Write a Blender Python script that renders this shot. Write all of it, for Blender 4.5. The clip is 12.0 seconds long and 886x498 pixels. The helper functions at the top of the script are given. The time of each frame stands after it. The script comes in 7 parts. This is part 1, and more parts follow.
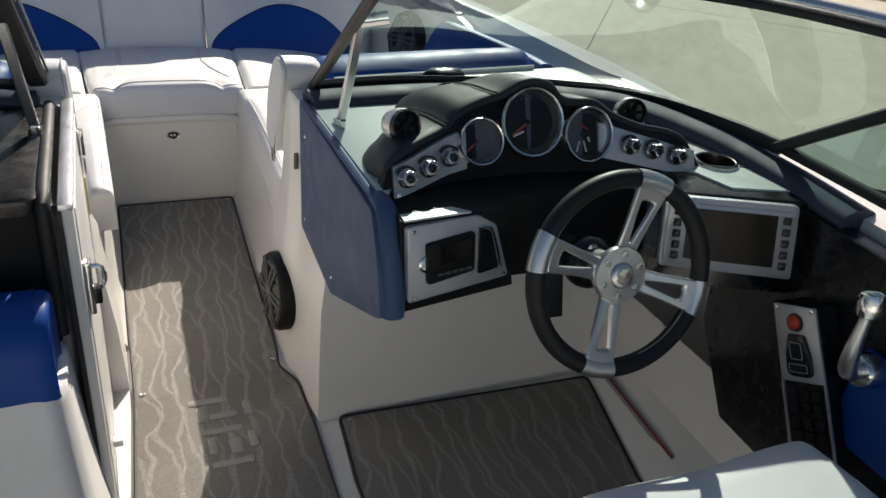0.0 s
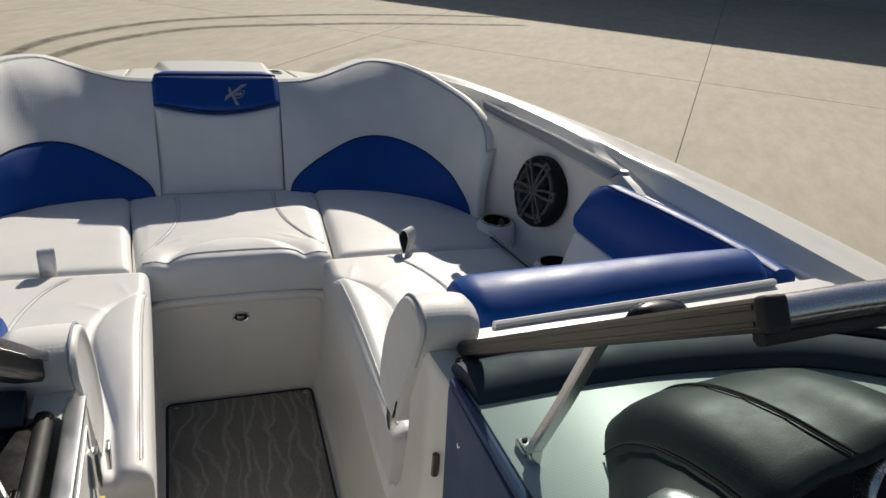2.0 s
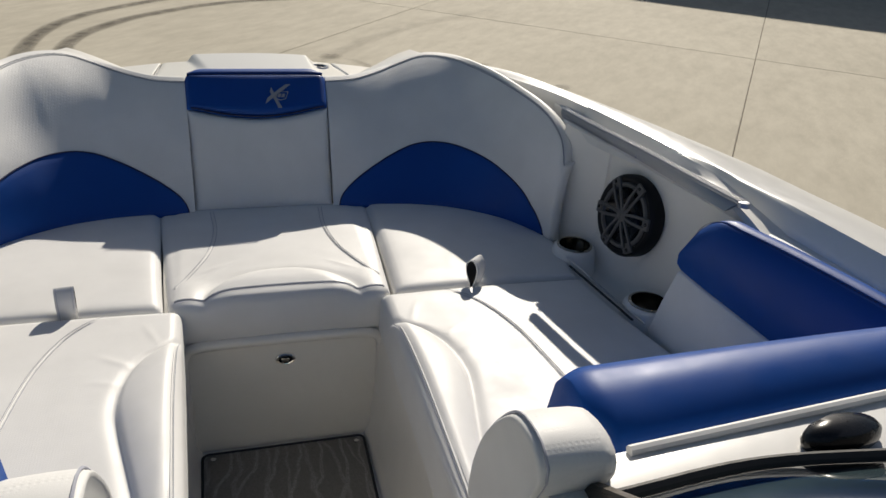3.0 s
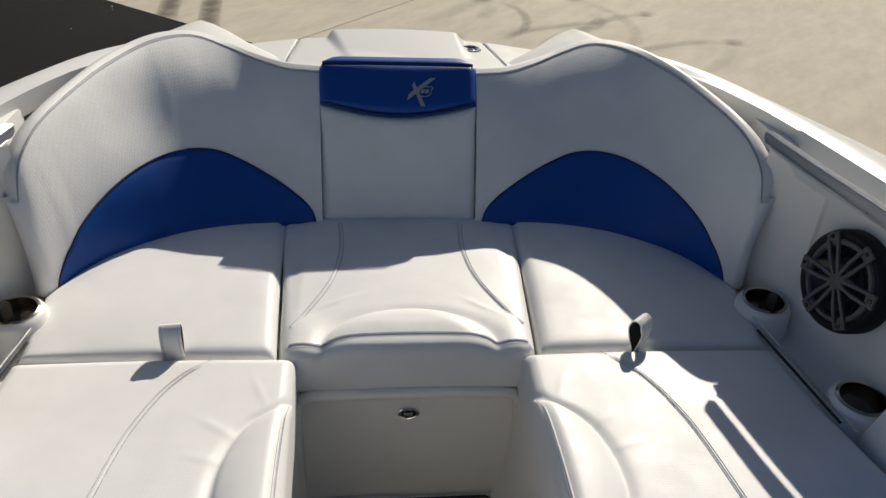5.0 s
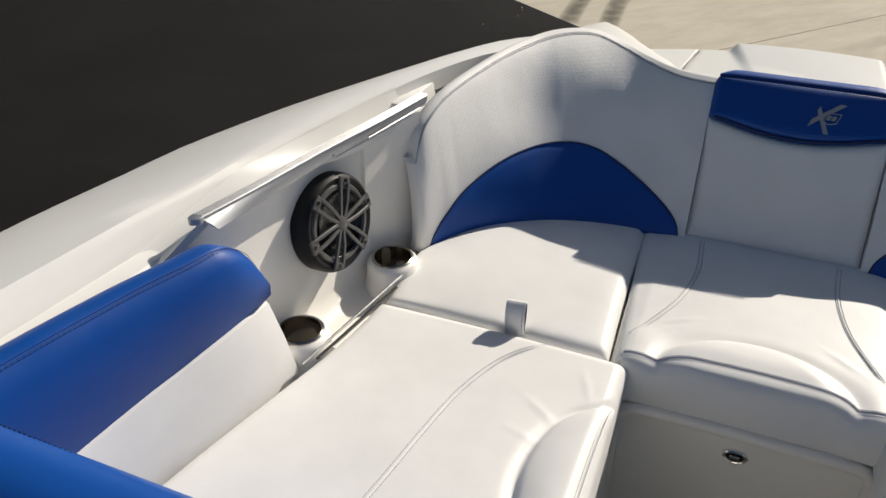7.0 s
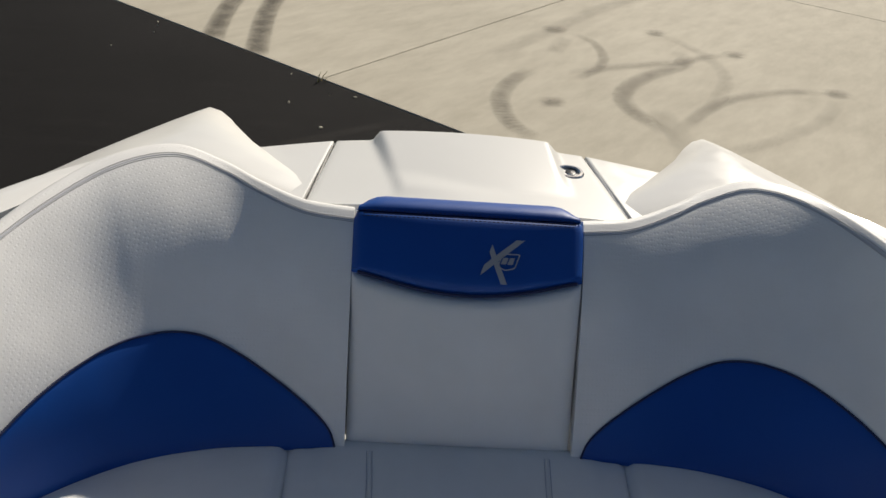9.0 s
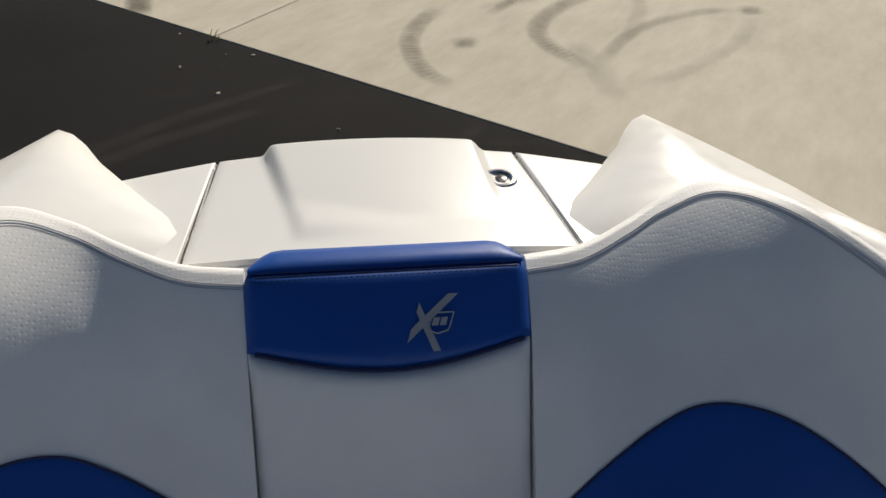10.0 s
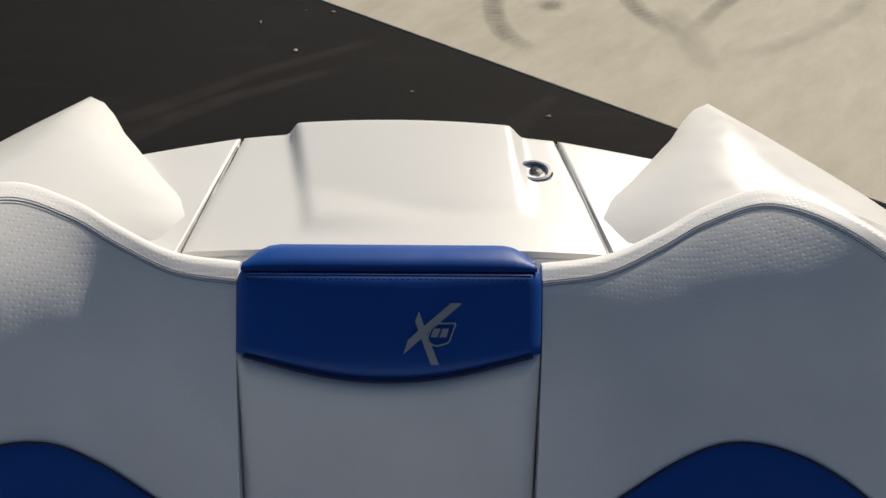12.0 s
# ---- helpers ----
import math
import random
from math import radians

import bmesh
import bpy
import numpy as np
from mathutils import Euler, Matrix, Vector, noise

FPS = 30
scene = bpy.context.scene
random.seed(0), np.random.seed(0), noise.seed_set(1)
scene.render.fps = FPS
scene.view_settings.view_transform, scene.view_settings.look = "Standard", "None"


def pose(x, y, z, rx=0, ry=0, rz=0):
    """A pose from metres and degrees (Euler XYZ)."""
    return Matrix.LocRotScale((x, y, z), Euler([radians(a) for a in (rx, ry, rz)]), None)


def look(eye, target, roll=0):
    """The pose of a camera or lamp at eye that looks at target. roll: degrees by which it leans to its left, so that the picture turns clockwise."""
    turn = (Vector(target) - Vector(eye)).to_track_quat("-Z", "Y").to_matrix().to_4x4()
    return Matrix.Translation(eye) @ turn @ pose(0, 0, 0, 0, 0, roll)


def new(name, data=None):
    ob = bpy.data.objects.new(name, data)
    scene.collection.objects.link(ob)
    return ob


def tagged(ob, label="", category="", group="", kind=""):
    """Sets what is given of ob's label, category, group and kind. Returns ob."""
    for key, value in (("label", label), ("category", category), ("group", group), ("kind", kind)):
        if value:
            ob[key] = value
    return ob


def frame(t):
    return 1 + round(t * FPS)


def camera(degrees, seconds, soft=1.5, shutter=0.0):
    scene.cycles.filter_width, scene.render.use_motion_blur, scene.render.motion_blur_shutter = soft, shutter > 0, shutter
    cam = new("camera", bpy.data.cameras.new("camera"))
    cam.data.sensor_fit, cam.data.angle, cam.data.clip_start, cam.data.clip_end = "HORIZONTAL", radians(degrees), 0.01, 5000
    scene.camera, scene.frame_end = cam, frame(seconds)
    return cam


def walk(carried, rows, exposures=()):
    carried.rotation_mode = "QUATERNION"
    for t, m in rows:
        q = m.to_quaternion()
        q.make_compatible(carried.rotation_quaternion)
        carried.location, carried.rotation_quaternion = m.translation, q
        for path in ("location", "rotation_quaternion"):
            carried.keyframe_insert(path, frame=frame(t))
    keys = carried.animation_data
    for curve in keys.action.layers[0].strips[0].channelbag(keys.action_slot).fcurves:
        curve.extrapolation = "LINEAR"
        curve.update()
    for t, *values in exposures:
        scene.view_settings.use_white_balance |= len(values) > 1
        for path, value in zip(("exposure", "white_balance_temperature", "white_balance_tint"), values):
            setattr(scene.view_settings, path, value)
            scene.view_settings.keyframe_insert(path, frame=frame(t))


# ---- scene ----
cam = camera(59.3, 12.0)
PATH = [
    (0, (-0.2, 0.651, 1.427), (0.543, 2.234, 0.458), 6.2),
    (0.5, (-0.2, 0.885, 1.431), (0.498, 2.518, 0.511), 6.0),
    (1, (-0.211, 1.125, 1.451), (0.57, 2.744, 0.573), 4.4),
    (1.5, (-0.142, 1.331, 1.476), (0.573, 3.002, 0.642), 5.0),
    (2, (-0.141, 1.534, 1.456), (0.486, 3.239, 0.619), 4.9),
    (2.5, (-0.202, 1.725, 1.46), (0.434, 3.419, 0.609), 4.4),
    (3, (-0.139, 1.904, 1.461), (0.407, 3.6, 0.552), 4.5),
    (3.2, (-0.11, 1.99, 1.48), (0.365, 3.703, 0.564), 4.6),
    (4.8, (-0.104, 2.305, 1.51), (0.187, 3.942, 0.4), 3.8),
    (5, (-0.098, 2.311, 1.526), (0.105, 3.985, 0.45), 3.4),
    (5.5, (-0.091, 2.323, 1.512), (-0.055, 4.047, 0.499), 2.3),
    (6, (-0.101, 2.311, 1.502), (-0.193, 4.032, 0.488), 1.9),
    (6.5, (-0.11, 2.284, 1.48), (-0.577, 3.925, 0.436), 0.3),
    (7, (-0.123, 2.305, 1.496), (-0.772, 3.865, 0.426), 0.1),
    (7.5, (-0.163, 2.495, 1.499), (-0.591, 4.128, 0.426), 1.8),
    (7.7, (-0.175, 2.576, 1.506), (-0.47, 4.222, 0.409), 2.3),
    (9.3, (-0.099, 3.259, 1.521), (0.027, 4.945, 0.452), 3.8),
    (9.5, (-0.098, 3.341, 1.544), (0.055, 5.013, 0.457), 2.4),
    (10, (-0.076, 3.462, 1.528), (0.194, 5.036, 0.324), 3.1),
    (10.5, (-0.022, 3.518, 1.528), (0.099, 5.066, 0.267), 2.6),
    (11, (0.017, 3.531, 1.525), (0.074, 5.051, 0.227), 1.5),
    (11.5, (0.034, 3.534, 1.531), (0.092, 5.068, 0.248), 2.4),
    (12, (0.046, 3.567, 1.526), (0.096, 5.091, 0.232), 1.6),
]
walk(cam, [(t, look(eye, target, roll)) for t, eye, target, roll in PATH], exposures=[(0, 0.54, 6950, 12), (1.0, 0.43, 6950, 12), (2.0, -0.08, 6900, 10), (5.5, -0.02, 6900, 10), (7.0, 0.08, 6950, 10), (7.7, 0.04, 6950, 10), (9.3, 0.0, 6950, 10), (12, -0.03, 6950, 11)])

# ---- light ----
SUN = Vector((0.245, 0.49, 0.352)).normalized()
world = bpy.data.worlds.new("sky")
world.use_nodes = True
scene.world = world
wn = world.node_tree.nodes
sky = wn.new("ShaderNodeTexSky")
sky.sky_type = "NISHITA"
sky.sun_disc = False
sky.sun_elevation = math.asin(SUN.z)
sky.sun_rotation = math.atan2(SUN.x, SUN.y)
wn["Background"].inputs["Strength"].default_value = 0.056
world.node_tree.links.new(sky.outputs["Color"], wn["Background"].inputs["Color"])
sun_data = bpy.data.lights.new("sun", "SUN")
sun_data.energy = 4.9
sun_data.angle = radians(0.55)
sun_data.color = (1.0, 0.955, 0.88)
sun = new("sun", sun_data)
sun.matrix_world = look(SUN * 40, (0, 0, 0))


# ---- materials ----
class Mat:
    """A node material with a Principled shader; small helpers chain nodes."""

    def __init__(self, name, color=(0.8, 0.8, 0.8), rough=0.5, metal=0.0, coat=0.0, spec=0.5):
        self.m = bpy.data.materials.new(name)
        self.m.use_nodes = True
        self.t = self.m.node_tree
        self.p = self.t.nodes["Principled BSDF"]
        self.p.inputs["Base Color"].default_value = (*color, 1)
        self.p.inputs["Roughness"].default_value = rough
        self.p.inputs["Metallic"].default_value = metal
        self.p.inputs["Coat Weight"].default_value = coat
        self.p.inputs["Coat Roughness"].default_value = 0.08
        self.p.inputs["Specular IOR Level"].default_value = spec
        self.tc = self.t.nodes.new("ShaderNodeTexCoord").outputs["Object"]
        self.bump_in = None

    def node(self, kind, **ins):
        n = self.t.nodes.new(kind)
        for k, v in ins.items():
            sock = n.inputs[k.replace("_", " ")]
            if isinstance(v, bpy.types.NodeSocket):
                self.t.links.new(v, sock)
            else:
                sock.default_value = v
        return n

    def noise(self, scale, detail=4.0, rough=0.55, vec=None):
        return self.node("ShaderNodeTexNoise", Scale=scale, Detail=detail, Roughness=rough, Vector=vec or self.tc).outputs["Fac"]

    def ramp(self, fac, *stops):
        n = self.node("ShaderNodeValToRGB", Fac=fac)
        els = n.color_ramp.elements
        while len(els) < len(stops):
            els.new(0.5)
        for e, (pos, col) in zip(els, stops):
            e.position = pos
            e.color = (*col, 1) if len(col) == 3 else col
        return n.outputs["Color"]

    def mix(self, fac, a, b):
        n = self.t.nodes.new("ShaderNodeMix")
        n.data_type = "RGBA"
        for sock, v in ((n.inputs[0], fac), (n.inputs[6], a), (n.inputs[7], b)):
            if isinstance(v, bpy.types.NodeSocket):
                self.t.links.new(v, sock)
            else:
                sock.default_value = v if isinstance(v, float) else (*v, 1)
        return n.outputs[2]

    def math(self, op, a, b=0.0):
        n = self.t.nodes.new("ShaderNodeMath")
        n.operation = op
        for sock, v in zip(n.inputs, (a, b)):
            if isinstance(v, bpy.types.NodeSocket):
                self.t.links.new(v, sock)
            else:
                sock.default_value = v
        return n.outputs[0]

    def color(self, sock):
        self.t.links.new(sock, self.p.inputs["Base Color"])
        return self

    def roughness(self, sock):
        self.t.links.new(sock, self.p.inputs["Roughness"])
        return self

    def bump(self, height, strength, distance):
        n = self.node("ShaderNodeBump", Height=height, Strength=strength, Distance=distance)
        if self.bump_in:
            self.t.links.new(self.bump_in, n.inputs["Normal"])
        self.bump_in = n.outputs["Normal"]
        self.t.links.new(self.bump_in, self.p.inputs["Normal"])
        return self

    def scaled(self, sx, sy, sz, rz=0.0):
        n = self.node("ShaderNodeMapping", Vector=self.tc)
        n.inputs["Scale"].default_value = (sx, sy, sz)
        n.inputs["Rotation"].default_value = (0, 0, rz)
        return n.outputs[0]


def vinyl(name, color, rough=0.42, grain=700.0, dimple=0.0, coat=0.0, sag=0.35, spec=0.32, emboss=0.15):
    """Stitched marine vinyl: leather grain, faint soil, soft pulls, and where asked an embossed dimple weave."""
    m = Mat(name, color, rough, coat=coat, spec=spec)
    dark = tuple(c * 0.90 for c in color)
    m.color(m.mix(m.ramp(m.noise(5.0, 5.0), (0.35, (0, 0, 0)), (0.7, (1, 1, 1))), dark, color))
    m.roughness(m.ramp(m.noise(14.0), (0.3, (rough - 0.06,) * 3), (0.75, (rough + 0.1,) * 3)))
    m.bump(m.noise(9.0, 2.0), sag, 0.004)
    v = m.node("ShaderNodeTexVoronoi", Scale=grain, Vector=m.tc)
    m.bump(v.outputs["Distance"], 0.16, 0.0006)
    if dimple:
        d = m.node("ShaderNodeTexVoronoi", Scale=dimple, Randomness=0.12, Vector=m.tc)
        m.bump(m.ramp(d.outputs["Distance"], (0.12, (0, 0, 0)), (0.42, (1, 1, 1))), emboss, 0.0016)
    return m.m


WHITE = (0.795, 0.788, 0.770)
white_vinyl = vinyl("white_vinyl", WHITE, 0.50)
dimpled_vinyl = vinyl("dimpled_white_vinyl", WHITE, 0.50, dimple=135.0)
seat_vinyl = vinyl("embossed_seat_vinyl", WHITE, 0.48, dimple=190.0, emboss=0.05, spec=0.36)
blue_vinyl = vinyl("blue_vinyl", (0.0014, 0.062, 0.300), 0.45, spec=0.25)
slate_vinyl = vinyl("slate_blue_vinyl", (0.046, 0.086, 0.185), 0.46)
dark_slate_vinyl = vinyl("dark_slate_vinyl", (0.046, 0.057, 0.084), 0.62, spec=0.22)
black_leather = vinyl("black_leather", (0.024, 0.031, 0.034), 0.50, 480.0, sag=0.08)
thread_grey = Mat("grey_thread", (0.40, 0.41, 0.47), 0.8).m
thread_dark = Mat("dark_grey_thread", (0.11, 0.115, 0.145), 0.8).m
thread_navy = Mat("navy_thread", (0.012, 0.02, 0.07), 0.8).m
thread_black = Mat("black_thread", (0.02, 0.02, 0.02), 0.8).m


def gelcoat():
    m = Mat("white_gelcoat", (0.78, 0.772, 0.752), 0.32, coat=0.15)
    m.color(m.mix(m.ramp(m.noise(3.0, 6.0), (0.35, (0, 0, 0)), (0.75, (1, 1, 1))), (0.725, 0.718, 0.692), (0.785, 0.778, 0.757)))
    m.roughness(m.ramp(m.noise(22.0), (0.3, (0.28,) * 3), (0.8, (0.42,) * 3)))
    m.bump(m.noise(6.0, 1.0), 0.12, 0.004)
    return m.m


def liner_gelcoat():
    m = Mat("cream_liner_gelcoat", (0.70, 0.66, 0.58), 0.35, coat=0.25)
    m.color(m.mix(m.ramp(m.noise(4.0, 7.0, 0.65), (0.38, (0, 0, 0)), (0.72, (1, 1, 1))), (0.80, 0.775, 0.725), (0.86, 0.835, 0.785)))
    m.roughness(m.ramp(m.noise(18.0), (0.3, (0.28,) * 3), (0.8, (0.46,) * 3)))
    m.bump(m.noise(7.0, 2.0), 0.15, 0.003)
    m.bump(m.noise(900.0, 1.0), 0.05, 0.0004)
    return m.m


def carpet():
    """Grey-brown loop carpet with pale wandering ripple lines."""
    m = Mat("ripple_carpet", (0.2, 0.18, 0.16), 0.95, spec=0.1)
    warp = m.node("ShaderNodeTexNoise", Scale=5.5, Detail=2.0, Vector=m.tc).outputs["Color"]
    mixv = m.node("ShaderNodeVectorMath")
    mixv.operation = "MULTIPLY_ADD"
    m.t.links.new(warp, mixv.inputs[0])
    mixv.inputs[1].default_value = (0.10, 0.06, 0.0)
    m.t.links.new(m.scaled(1, 0.5, 1), mixv.inputs[2])
    lines = []
    for turn, dist in ((0.22, 2.6), (-0.24, 3.0)):
        rot = m.node("ShaderNodeMapping", Vector=mixv.outputs[0])
        rot.inputs["Rotation"].default_value = (0, 0, turn)
        w = m.node("ShaderNodeTexWave", Scale=5.2, Distortion=dist, Detail=1.0, Vector=rot.outputs[0])
        w.inputs["Detail Scale"].default_value = 1.6
        lines.append(m.ramp(w.outputs["Fac"], (0.905, (0, 0, 0)), (0.985, (1, 1, 1))))
    line = m.math("MAXIMUM", lines[0], m.math("MULTIPLY", lines[1], 0.75))
    pile = m.noise(420.0, 3.0, 0.7)
    soil = m.ramp(m.noise(3.5, 5.0), (0.3, (0.255, 0.240, 0.220)), (0.75, (0.335, 0.316, 0.290)))
    base = m.mix(m.math("MULTIPLY", line, 0.55), soil, (0.56, 0.535, 0.49))
    m.color(m.mix(m.ramp(pile, (0.30, (0, 0, 0)), (0.62, (1, 1, 1))), (0.165, 0.152, 0.136), base))
    m.bump(pile, 0.7, 0.003)
    return m.m


def weave(name, c0, c1, scale, metal, rough):
    """Carbon-look embossed panel: fine diagonal basket weave."""
    m = Mat(name, c1, rough, metal, coat=0.3)
    ch = m.node("ShaderNodeTexChecker", Scale=scale, Vector=m.scaled(1, 1, 1, 0.6))
    ch.inputs["Color1"].default_value = (*c0, 1)
    ch.inputs["Color2"].default_value = (*c1, 1)
    m.color(m.mix(m.noise(5.0), ch.outputs["Color"], c1))
    m.bump(ch.outputs["Fac"], 0.25, 0.0006)
    return m.m


def plain(name, color, rough, metal=0.0, coat=0.0, bump=0.0, scale=300.0, spec=0.5):
    m = Mat(name, color, rough, metal, coat, spec)
    m.roughness(m.ramp(m.noise(30.0), (0.3, (max(0.03, rough - 0.05),) * 3), (0.8, (rough + 0.08,) * 3)))
    if bump:
        m.bump(m.noise(scale, 2.0), bump, 0.0008)
    return m.m


def brushed(name, color, rough):
    m = Mat(name, color, rough, 1.0)
    streak = m.noise(60.0, 3.0, 0.6, m.scaled(30, 1, 30))
    m.roughness(m.ramp(streak, (0.3, (rough - 0.06,) * 3), (0.75, (rough + 0.12,) * 3)))
    m.bump(streak, 0.06, 0.0004)
    return m.m


gel = gelcoat()


def embossed_gelcoat():
    m = Mat("embossed_gelcoat", (0.70, 0.695, 0.675), 0.34, coat=0.2)
    d = m.node("ShaderNodeTexVoronoi", Scale=190.0, Randomness=0.0, Vector=m.scaled(1, 1, 0, 0.785))
    m.color(m.mix(m.noise(4.0, 5.0), (0.67, 0.665, 0.64), (0.72, 0.715, 0.69)))
    m.bump(m.ramp(d.outputs["Distance"], (0.25, (1, 1, 1)), (0.5, (0, 0, 0))), 0.05, 0.0010)
    return m.m


non_slip = embossed_gelcoat()
liner = liner_gelcoat()
carpet_mat = carpet()
carpet_pale = weave("raised_loop_weave", (0.20, 0.19, 0.175), (0.36, 0.34, 0.31), 160.0, 0.0, 0.95)
silver_weave = weave("silver_carbon_panel", (0.36, 0.37, 0.40), (0.52, 0.53, 0.56), 520.0, 0.55, 0.34)
dash_weave = weave("pale_carbon_dash", (0.47, 0.52, 0.49), (0.60, 0.65, 0.615), 330.0, 0.0, 0.40)
black_plastic = plain("black_plastic", (0.008, 0.008, 0.009), 0.50, bump=0.10, spec=0.22)
satin_black = plain("satin_black_panel", (0.008, 0.008, 0.009), 0.26, coat=0.25, spec=0.35)
rubber = plain("black_rubber", (0.016, 0.016, 0.017), 0.62, bump=0.2)
chrome = plain("polished_stainless", (0.72, 0.71, 0.69), 0.10, 1.0)
rail_alu = brushed("dulled_rail_aluminium", (0.45, 0.46, 0.48), 0.52)
alu = brushed("brushed_aluminium", (0.66, 0.655, 0.65), 0.30)
bronze_alu = brushed("warm_anodised_aluminium", (0.13, 0.118, 0.104), 0.42)
grille_grey = plain("grey_grille_plastic", (0.085, 0.083, 0.080), 0.42, 0.0, bump=0.1)
# dark brownish metal tone stands for the brown reflections inside the cups
cup_steel = plain("darkened_stainless", (0.40, 0.37, 0.32), 0.16, 1.0)
rim_leather = vinyl("black_rim_leather", (0.012, 0.012, 0.013), 0.50, 480.0)
red_plastic = plain("red_plastic", (0.50, 0.03, 0.012), 0.3, coat=0.5)
red_label = plain("red_label", (0.62, 0.10, 0.05), 0.4)
red_print = plain("dull_red_print", (0.26, 0.045, 0.03), 0.5)
ink_grey = plain("grey_print", (0.33, 0.34, 0.36), 0.5)
label_white = plain("white_label", (0.75, 0.75, 0.73), 0.5)
yellow_label = plain("yellow_label", (0.50, 0.42, 0.10), 0.5)
screen_dark = plain("dark_display", (0.006, 0.005, 0.004), 0.22, coat=0.0, spec=0.2)
# blue-grey lift in this base stands in for haze on the dial glass
dial_face = plain("dial_face", (0.085, 0.095, 0.125), 0.45, spec=0.4)
dial_ink = plain("dial_print", (0.26, 0.28, 0.32), 0.5)
polished_alu = brushed("polished_aluminium", (0.74, 0.735, 0.73), 0.20)
smoked_metal = brushed("smoked_polished_metal", (0.42, 0.415, 0.41), 0.22)
satin_alu = plain("satin_aluminium", (0.60, 0.61, 0.635), 0.34, 1.0)
seal = plain("black_seal", (0.02, 0.02, 0.02), 0.5)


def glass_mat(name, tint, rough=0.0, sheen0=0.045, edge=0.6):
    m = bpy.data.materials.new(name)
    m.use_nodes = True
    t = m.node_tree
    t.nodes.remove(t.nodes["Principled BSDF"])
    mixer = t.nodes.new("ShaderNodeMixShader")
    clear = t.nodes.new("ShaderNodeBsdfTransparent")
    clear.inputs["Color"].default_value = (*tint, 1)
    gloss = t.nodes.new("ShaderNodeBsdfGlossy")
    gloss.inputs["Roughness"].default_value = rough + 0.01
    lw = t.nodes.new("ShaderNodeLayerWeight")
    lw.inputs["Blend"].default_value = 0.5
    steep = t.nodes.new("ShaderNodeMath")
    steep.operation = "POWER"
    steep.inputs[1].default_value = 4.5
    t.links.new(lw.outputs["Facing"], steep.inputs[0])
    sheen = t.nodes.new("ShaderNodeMath")
    sheen.operation = "MULTIPLY_ADD"
    sheen.inputs[1].default_value = edge
    sheen.inputs[2].default_value = sheen0
    t.links.new(steep.outputs[0], sheen.inputs[0])
    t.links.new(sheen.outputs[0], mixer.inputs[0])
    t.links.new(clear.outputs[0], mixer.inputs[1])
    t.links.new(gloss.outputs[0], mixer.inputs[2])
    t.links.new(mixer.outputs[0], t.nodes["Material Output"].inputs["Surface"])
    return m


tinted_glass = glass_mat("green_tinted_glass", (0.56, 0.69, 0.675), sheen0=0.135)
clear_glass = glass_mat("clear_dial_glass", (0.93, 0.94, 0.95), sheen0=0.012, edge=0.10)


def concrete():
    m = Mat("weathered_concrete", (0.5, 0.46, 0.38), 0.85, spec=0.25)
    big = m.ramp(m.noise(0.35, 6.0, 0.6), (0.3, (0.425, 0.388, 0.308)), (0.5, (0.502, 0.460, 0.371)), (0.72, (0.575, 0.528, 0.429)))
    mid = m.ramp(m.noise(1.6, 8.0, 0.68, m.scaled(1.0, 3.0, 1.0, 0.93)), (0.30, (0.36, 0.322, 0.250)), (0.62, (0.585, 0.54, 0.438)))
    col = m.mix(0.45, big, mid)
    spots = m.ramp(m.noise(6.0, 5.0, 0.6), (0.68, (0, 0, 0)), (0.78, (1, 1, 1)))
    col = m.mix(m.math("MULTIPLY", spots, 0.3), col, (0.38, 0.34, 0.27))
    fine = m.noise(160.0, 4.0, 0.7)
    m.color(m.mix(m.math("MULTIPLY", m.ramp(fine, (0.36, (1, 1, 1)), (0.55, (0, 0, 0))), 0.25), col, (0.32, 0.29, 0.24)))
    m.bump(fine, 0.4, 0.004)
    m.bump(m.noise(3.0, 4.0), 0.3, 0.01)
    return m.m


def asphalt():
    m = Mat("dark_asphalt", (0.03, 0.03, 0.03), 0.9, spec=0.12)
    grit = m.noise(150.0, 3.0, 0.75)
    patch = m.ramp(m.noise(0.5, 6.0, 0.6), (0.3, (0.0068, 0.0062, 0.0063)), (0.72, (0.0135, 0.0124, 0.0124)))
    dust = m.ramp(m.noise(2.2, 7.0, 0.7, m.scaled(0.35, 2.2, 1, 0.5)), (0.55, (0, 0, 0)), (0.85, (1, 1, 1)))
    col = m.mix(m.math("MULTIPLY", dust, 0.35), patch, (0.034, 0.031, 0.030))
    m.color(m.mix(m.ramp(grit, (0.60, (0, 0, 0)), (0.76, (1, 1, 1))), col, (0.046, 0.043, 0.041)))
    m.bump(grit, 0.6, 0.006)
    return m.m


def rubber_mark(name, strength, scale, tread=0.0):
    """Broken tyre rubber scuffed onto the slab, thinning out to its rims."""
    m = Mat(name, (0.10, 0.088, 0.072), 0.8, spec=0.2)
    f = m.ramp(m.noise(scale, 6.0, 0.75), (0.30, (strength * 0.35,) * 3), (0.66, (strength,) * 3))
    soft = m.node("ShaderNodeAttribute")
    soft.attribute_name = "soft"
    f = m.math("MULTIPLY", f, soft.outputs["Fac"])
    if tread:
        run = m.node("ShaderNodeAttribute")
        run.attribute_name = "run"
        bars = m.math("SINE", m.math("MULTIPLY", run.outputs["Fac"], 110.0))
        f = m.math("MULTIPLY", f, m.math("ADD", m.math("MULTIPLY", bars, tread), 1.0))
    m.t.links.new(f, m.p.inputs["Alpha"])
    return m.m


